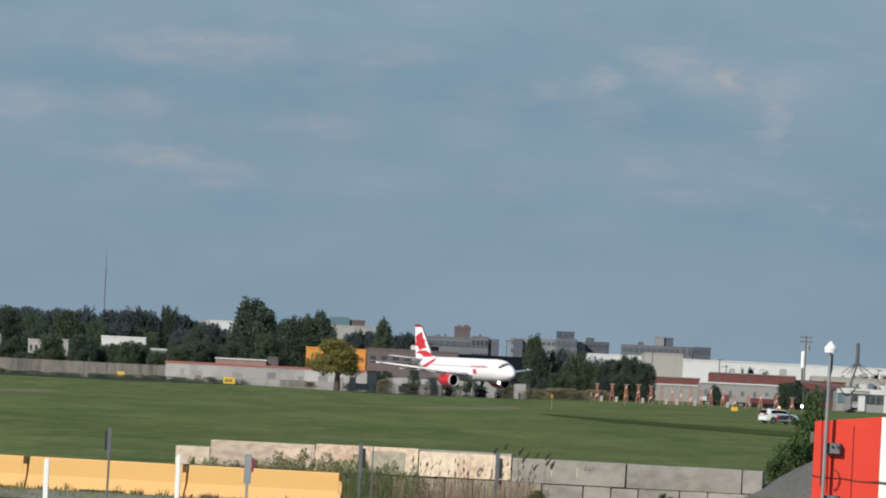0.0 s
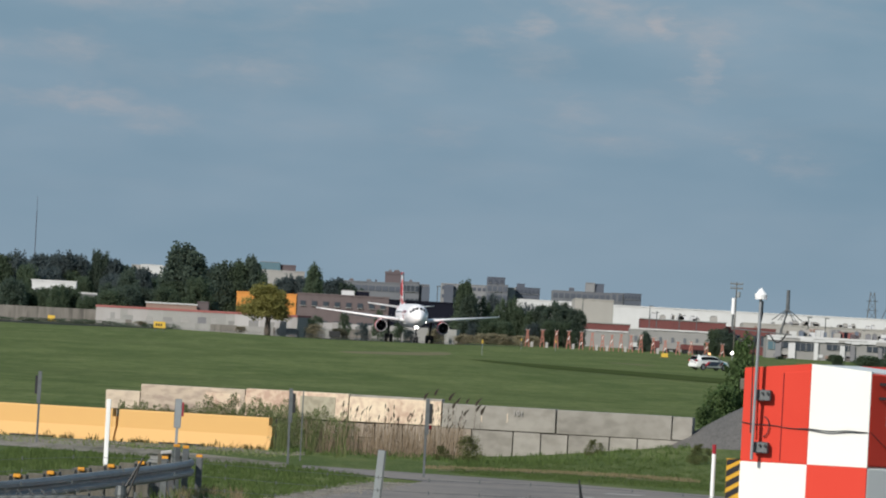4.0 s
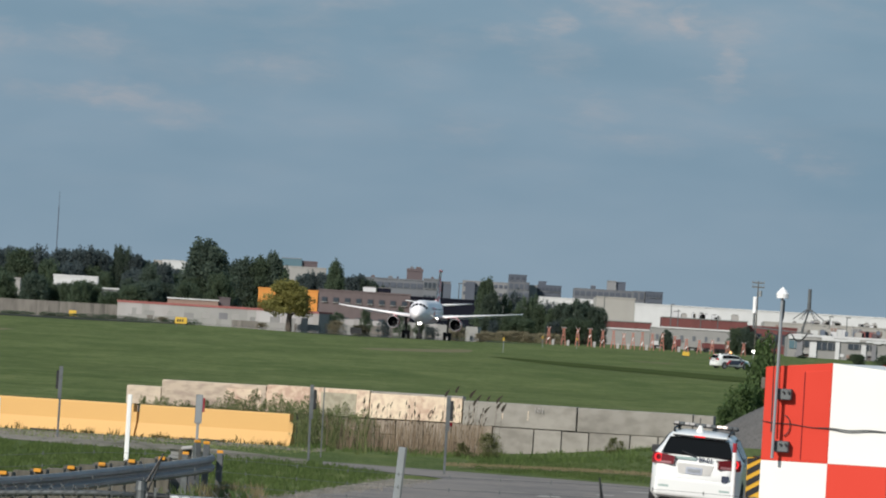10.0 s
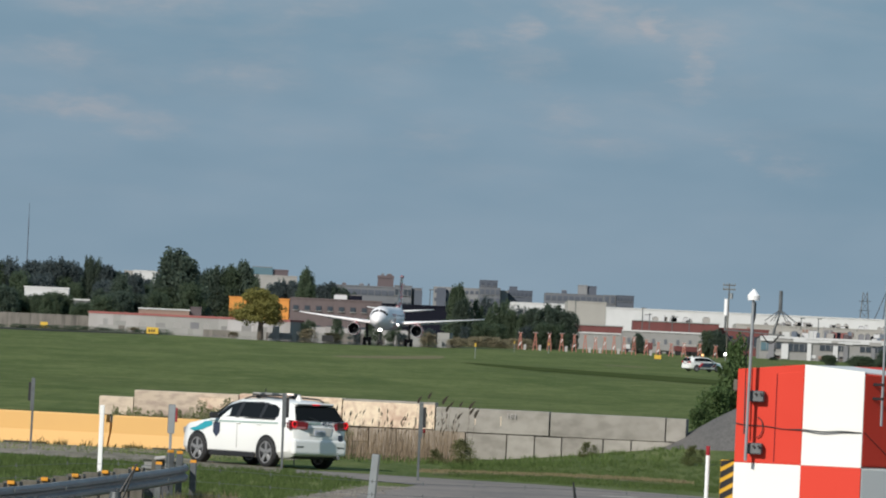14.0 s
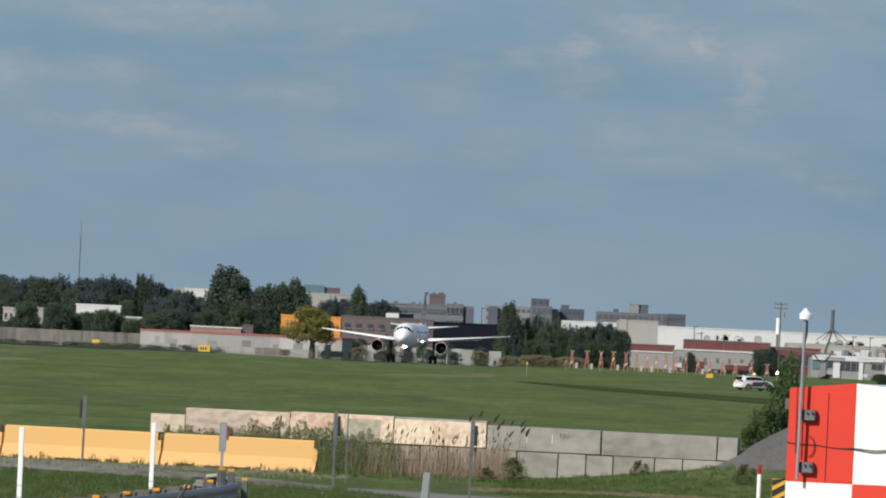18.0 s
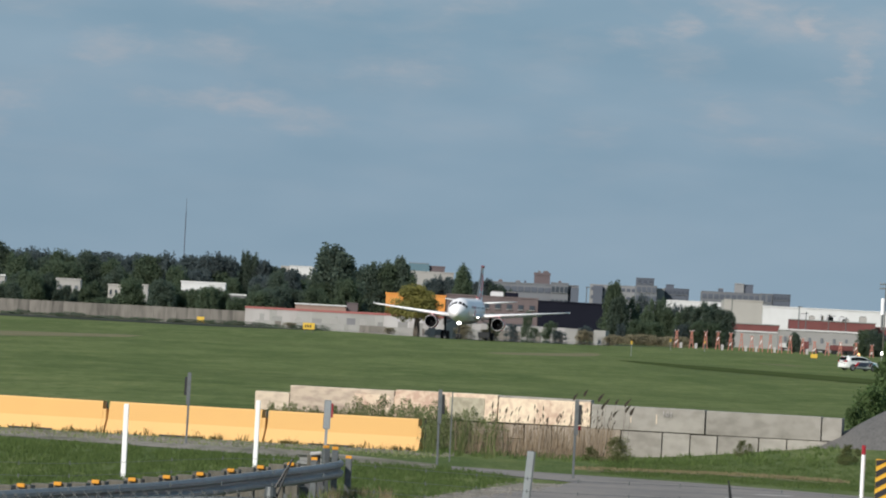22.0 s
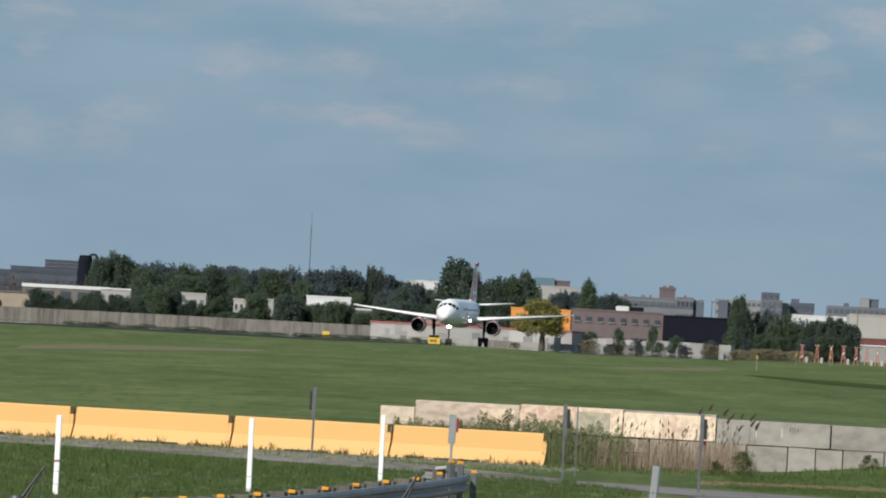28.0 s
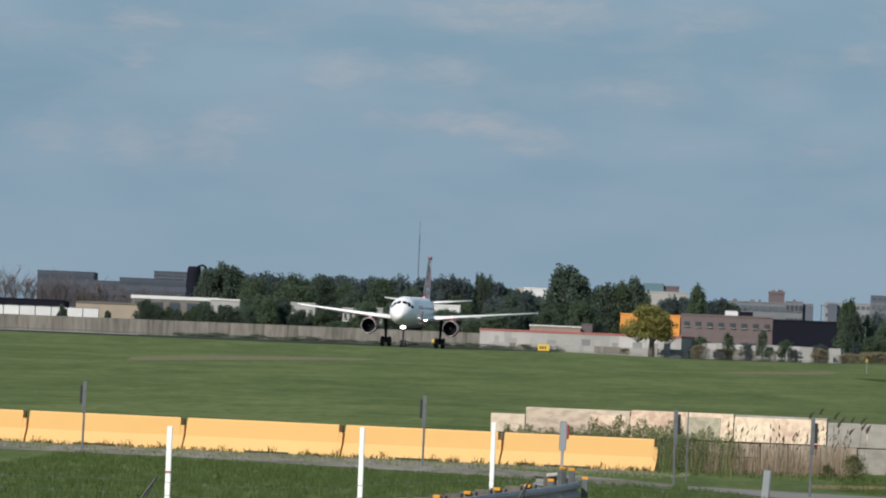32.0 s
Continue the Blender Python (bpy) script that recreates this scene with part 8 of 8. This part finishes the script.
    for x, L in ((2.62, 1.62), (2.35, 1.50), (3.0, 1.50), (3.2, 1.44), (3.45, 1.44), (3.7, 1.40), (3.72, 1.26), (3.85, 1.18), (3.4, 1.12), (3.1, 1.30)):
        stem(x, 214, L, 0.08, 0.004)
        plume(x + 0.08, 214, L - 0.02, rng.uniform(0.17, 0.26), rng.uniform(0.2, 0.7), 0.18)
    me = bpy.data.meshes.new("reeds")
    me.from_pydata(verts, [], faces)
    me.materials.append(LEAF["reed"])
    r = tagged(new("reeds", me), "stand of dry straw-coloured reeds with brown plumes", "reeds", kind="stuff")
    me = bpy.data.meshes.new("plumes")
    me.from_pydata(pv, [], pf)
    me.materials.append(LEAF["plume"])
    p = new("plumes", me)
    p.parent = r
    p["label"] = "brown feathery reed plumes"
    spots = [(2.4 + 6.4 * t, 196.2 + 2.2 * math.sin(2.2 * t + 0.3) - 1.5 * t * t + rng.uniform(-0.5, 0.5)) for t in [rng.random() for _ in range(420)]]
    tufts("dry_tufts", "dry straw-coloured tufts in a line on the bank", spots, 0.03, 0.10, 9, 0.012, LEAF["straw"], 0.7)
    spots = [(x, 210.5 - (x + 1.41) * 0.37 - rng.uniform(2.0, 10.5)) for x in [rng.uniform(-22, -0.8) for _ in range(700)]]
    tufts("track_weeds", "thin weeds growing through the gravel track", spots, 0.02, 0.09, 6, 0.012, LEAF["olive"], 0.7)
    # loose stones on the gravel track and the shoulder
    verts, faces = [], []
    def stone(x, y, r):
        b, g0 = len(verts), ground_z(x, y) + 0.01
        for k in range(5):
            a = 1.2566 * k + rng.uniform(-0.3, 0.3)
            verts.append((x + r * math.cos(a) * rng.uniform(0.7, 1.2), y + r * math.sin(a) * rng.uniform(0.7, 1.2), g0))
        verts.append((x + rng.uniform(-0.3, 0.3) * r, y, g0 + r * rng.uniform(0.5, 1.0)))
        for k in range(5):
            faces.append((b + k, b + (k + 1) % 5, b + 5))

    for _ in range(5200):
        x = rng.uniform(-24, -0.6)
        stone(x, 210.4 - (x + 1.41) * 0.37 - rng.uniform(0.5, 9.0 if x < -7 else 6.0), rng.uniform(0.01, 0.035))
    for _ in range(1500):
        t = rng.random()
        stone(-7.0 + 8.3 * t + rng.uniform(-0.5, 0.6), 88 + 88 * t + rng.uniform(-2, 2), rng.uniform(0.01, 0.035))
    me = bpy.data.meshes.new("gravel_stones")
    me.from_pydata(verts, [], faces)
    me.materials.append(LEAF["stone"])
    tagged(new("gravel_stones", me), "loose pale and dark stones on the gravel track", "gravel", kind="stuff")
    # leafy weed clumps against the wall and the barriers
    k = crown_mesh("clump", rng, 0.5, 1.0, 0.0, 1500, 0.016, LEAF["olive"], 22, 0.30, 0.70, (0.16, 0.38))
    spots = [(-1.5, 214, 0.7, 1.15), (-0.9, 212, 0.6, 1.0), (-0.2, 213, 0.7, 1.2), (0.3, 213, 0.6, 1.05), (-1.9, 215.5, 0.8, 1.3), (-2.6, 217.2, 0.9, 1.35), (-3.2, 217.4, 0.8, 1.25), (-1.2, 215, 0.8, 1.3), (-0.6, 214.5, 0.8, 1.0), (-1.3, 210.5, 0.6, 0.8), (-0.4, 211, 0.6, 0.75), (0.1, 214, 0.7, 0.9), (-1.0, 213, 0.5, 1.35), (0.6, 214, 0.5, 0.8), (-0.5, 212, 0.5, 0.6)]
    spots += [(-5.6 + 0.17 * i + rng.uniform(-0.1, 0.1), 218.3 - 0.07 * i, rng.uniform(0.4, 0.7), rng.uniform(0.86, 1.02) + 0.22 * (i > 11) * rng.random()) for i in range(32)]
    for x, y, s, sz in spots:
        ob = empty("weed_clump", x, y, 0, rng.uniform(0, 360))
        tagged(ob, "straggly green weed clump against the block wall", "weed")
        piece("foliage", k, ob, Matrix.Diagonal((s, s, sz, 1)))
    # dry and green tufts under the rail end
    spots = [(rng.uniform(-2.75, -1.55), 148.5 + rng.uniform(-2.5, 2.0)) for _ in range(60)]
    tufts("dry_grass_clump", "dry yellowish grass under the end of the guard rail", spots, 0.10, 0.36, 12, 0.006, LEAF["straw"], 0.6)
    spots = [(rng.gauss(-1.95, 0.12), 147.4 + rng.uniform(-0.8, 0.8)) for _ in range(14)]
    tufts("dark_weed", "dark green weed clump at the road edge", spots, 0.08, 0.26, 22, 0.014, LEAF["bush"], 0.7)
    # grass by the guard rail
    spots = [(-9.5 + 7.2 * t + rng.uniform(-0.9, 0.5), 97 + 54 * t + rng.uniform(-2, 2)) for t in [rng.random() for _ in range(260)]]
    tufts("verge_grass", "rough grass along the guard rail", spots, 0.10, 0.34, 12, 0.010, LEAF["blade"], 0.5)
    spots = []
    while len(spots) < 5200:
        x, y = rng.uniform(-16, 1.5), rng.uniform(140, 204)
        if y > 140 and x < -1.5 + (y - 150) * 0.09 - max(0, y - 180) * 0.32 and not (y > 196 - (x + 6.8) * 0.9 - 2):
            spots.append((x, y))
    tufts("meadow_grass", "short uneven grass between the rail and the road", spots, 0.035, 0.125, 16, 0.006, LEAF["blade"], 0.6)
    spots = [(rng.uniform(3, 11), 0) for _ in range(1800)]
    spots = [(x, 191 + rng.uniform(0, 22) - (x - 3) * 0.9) for x, _ in spots]
    tufts("meadow_grass", "short uneven grass between the road and the block wall", spots, 0.02, 0.07, 16, 0.006, LEAF["blade"], 0.7)


make_weeds()


def motions():
    taxi = [(0.0, 11.03, 1516.0, 213.6), (1.0, 11.78, 1514.6, 205.6), (2.0, 12.65, 1513.3, 199.5), (3.0, 13.35, 1511.9, 192.8), (3.5, 13.52, 1511.1, 189.2), (5.5, 13.93, 1507.8, 178.5), (6.0, 13.98, 1506.9, 176.9), (7.0, 13.69, 1505.6, 174.8), (9.0, 13.14, 1502.9, 172.9), (12.0, 12.15, 1497.0, 172.1), (13.0, 11.60, 1495.0, 172.0), (14.0, 10.91, 1491.3, 172.1), (16.5, 8.1, 1478.0, 172.4), (19.0, 4.03, 1459.0, 172.6), (21.0, -0.3, 1423.0, 172.6), (23.0, -5.74, 1377.0, 172.7), (25.5, -13.7, 1316.0, 172.9), (28.0, -23.13, 1253.8, 173.1), (30.0, -32.4, 1202.0, 174.0), (32.0, -42.94, 1147.2, 175.1)]
    walk(airliner, [(t, pose(x, y, ground_z(x, y), rz=h)) for t, x, y, h in taxi])
    rows = [(0.0, -19.0, 30, -11), (4.0, -6.0, 82, -9), (5.5, -2.85, 101.5, -7.5), (6.0, -1.80, 108.3, -7), (7.0, 0.40, 121, -7), (8.0, 2.62, 134, -7), (9.0, 4.85, 147.5, -7), (10.0, 7.0, 160, -6), (11.0, 8.3, 169.2, -2), (12.0, 8.15, 176.5, 5), (12.5, 7.0, 180.9, 13), (13.0, 5.11, 185.2, 20), (13.5, 2.27, 190.0, 29), (14.0, -1.47, 195.3, 36), (14.5, -5.0, 199.6, 43), (15.2, -10.0, 204.0, 60), (17.0, -23.5, 209.6, 80), (20.0, -45.0, 212.5, 84), (32.0, -140.0, 222.0, 84)]
    # the crossfall of the road tips it to its right
    walk(patrol, [(t, pose(x - 0.12 * (1 - smooth(t, 10.0, 13.0)), y, 0.0, ry=3.0 * (1 - smooth(t, 10.0, 13.0)), rz=h)) for t, x, y, h in rows])


motions()
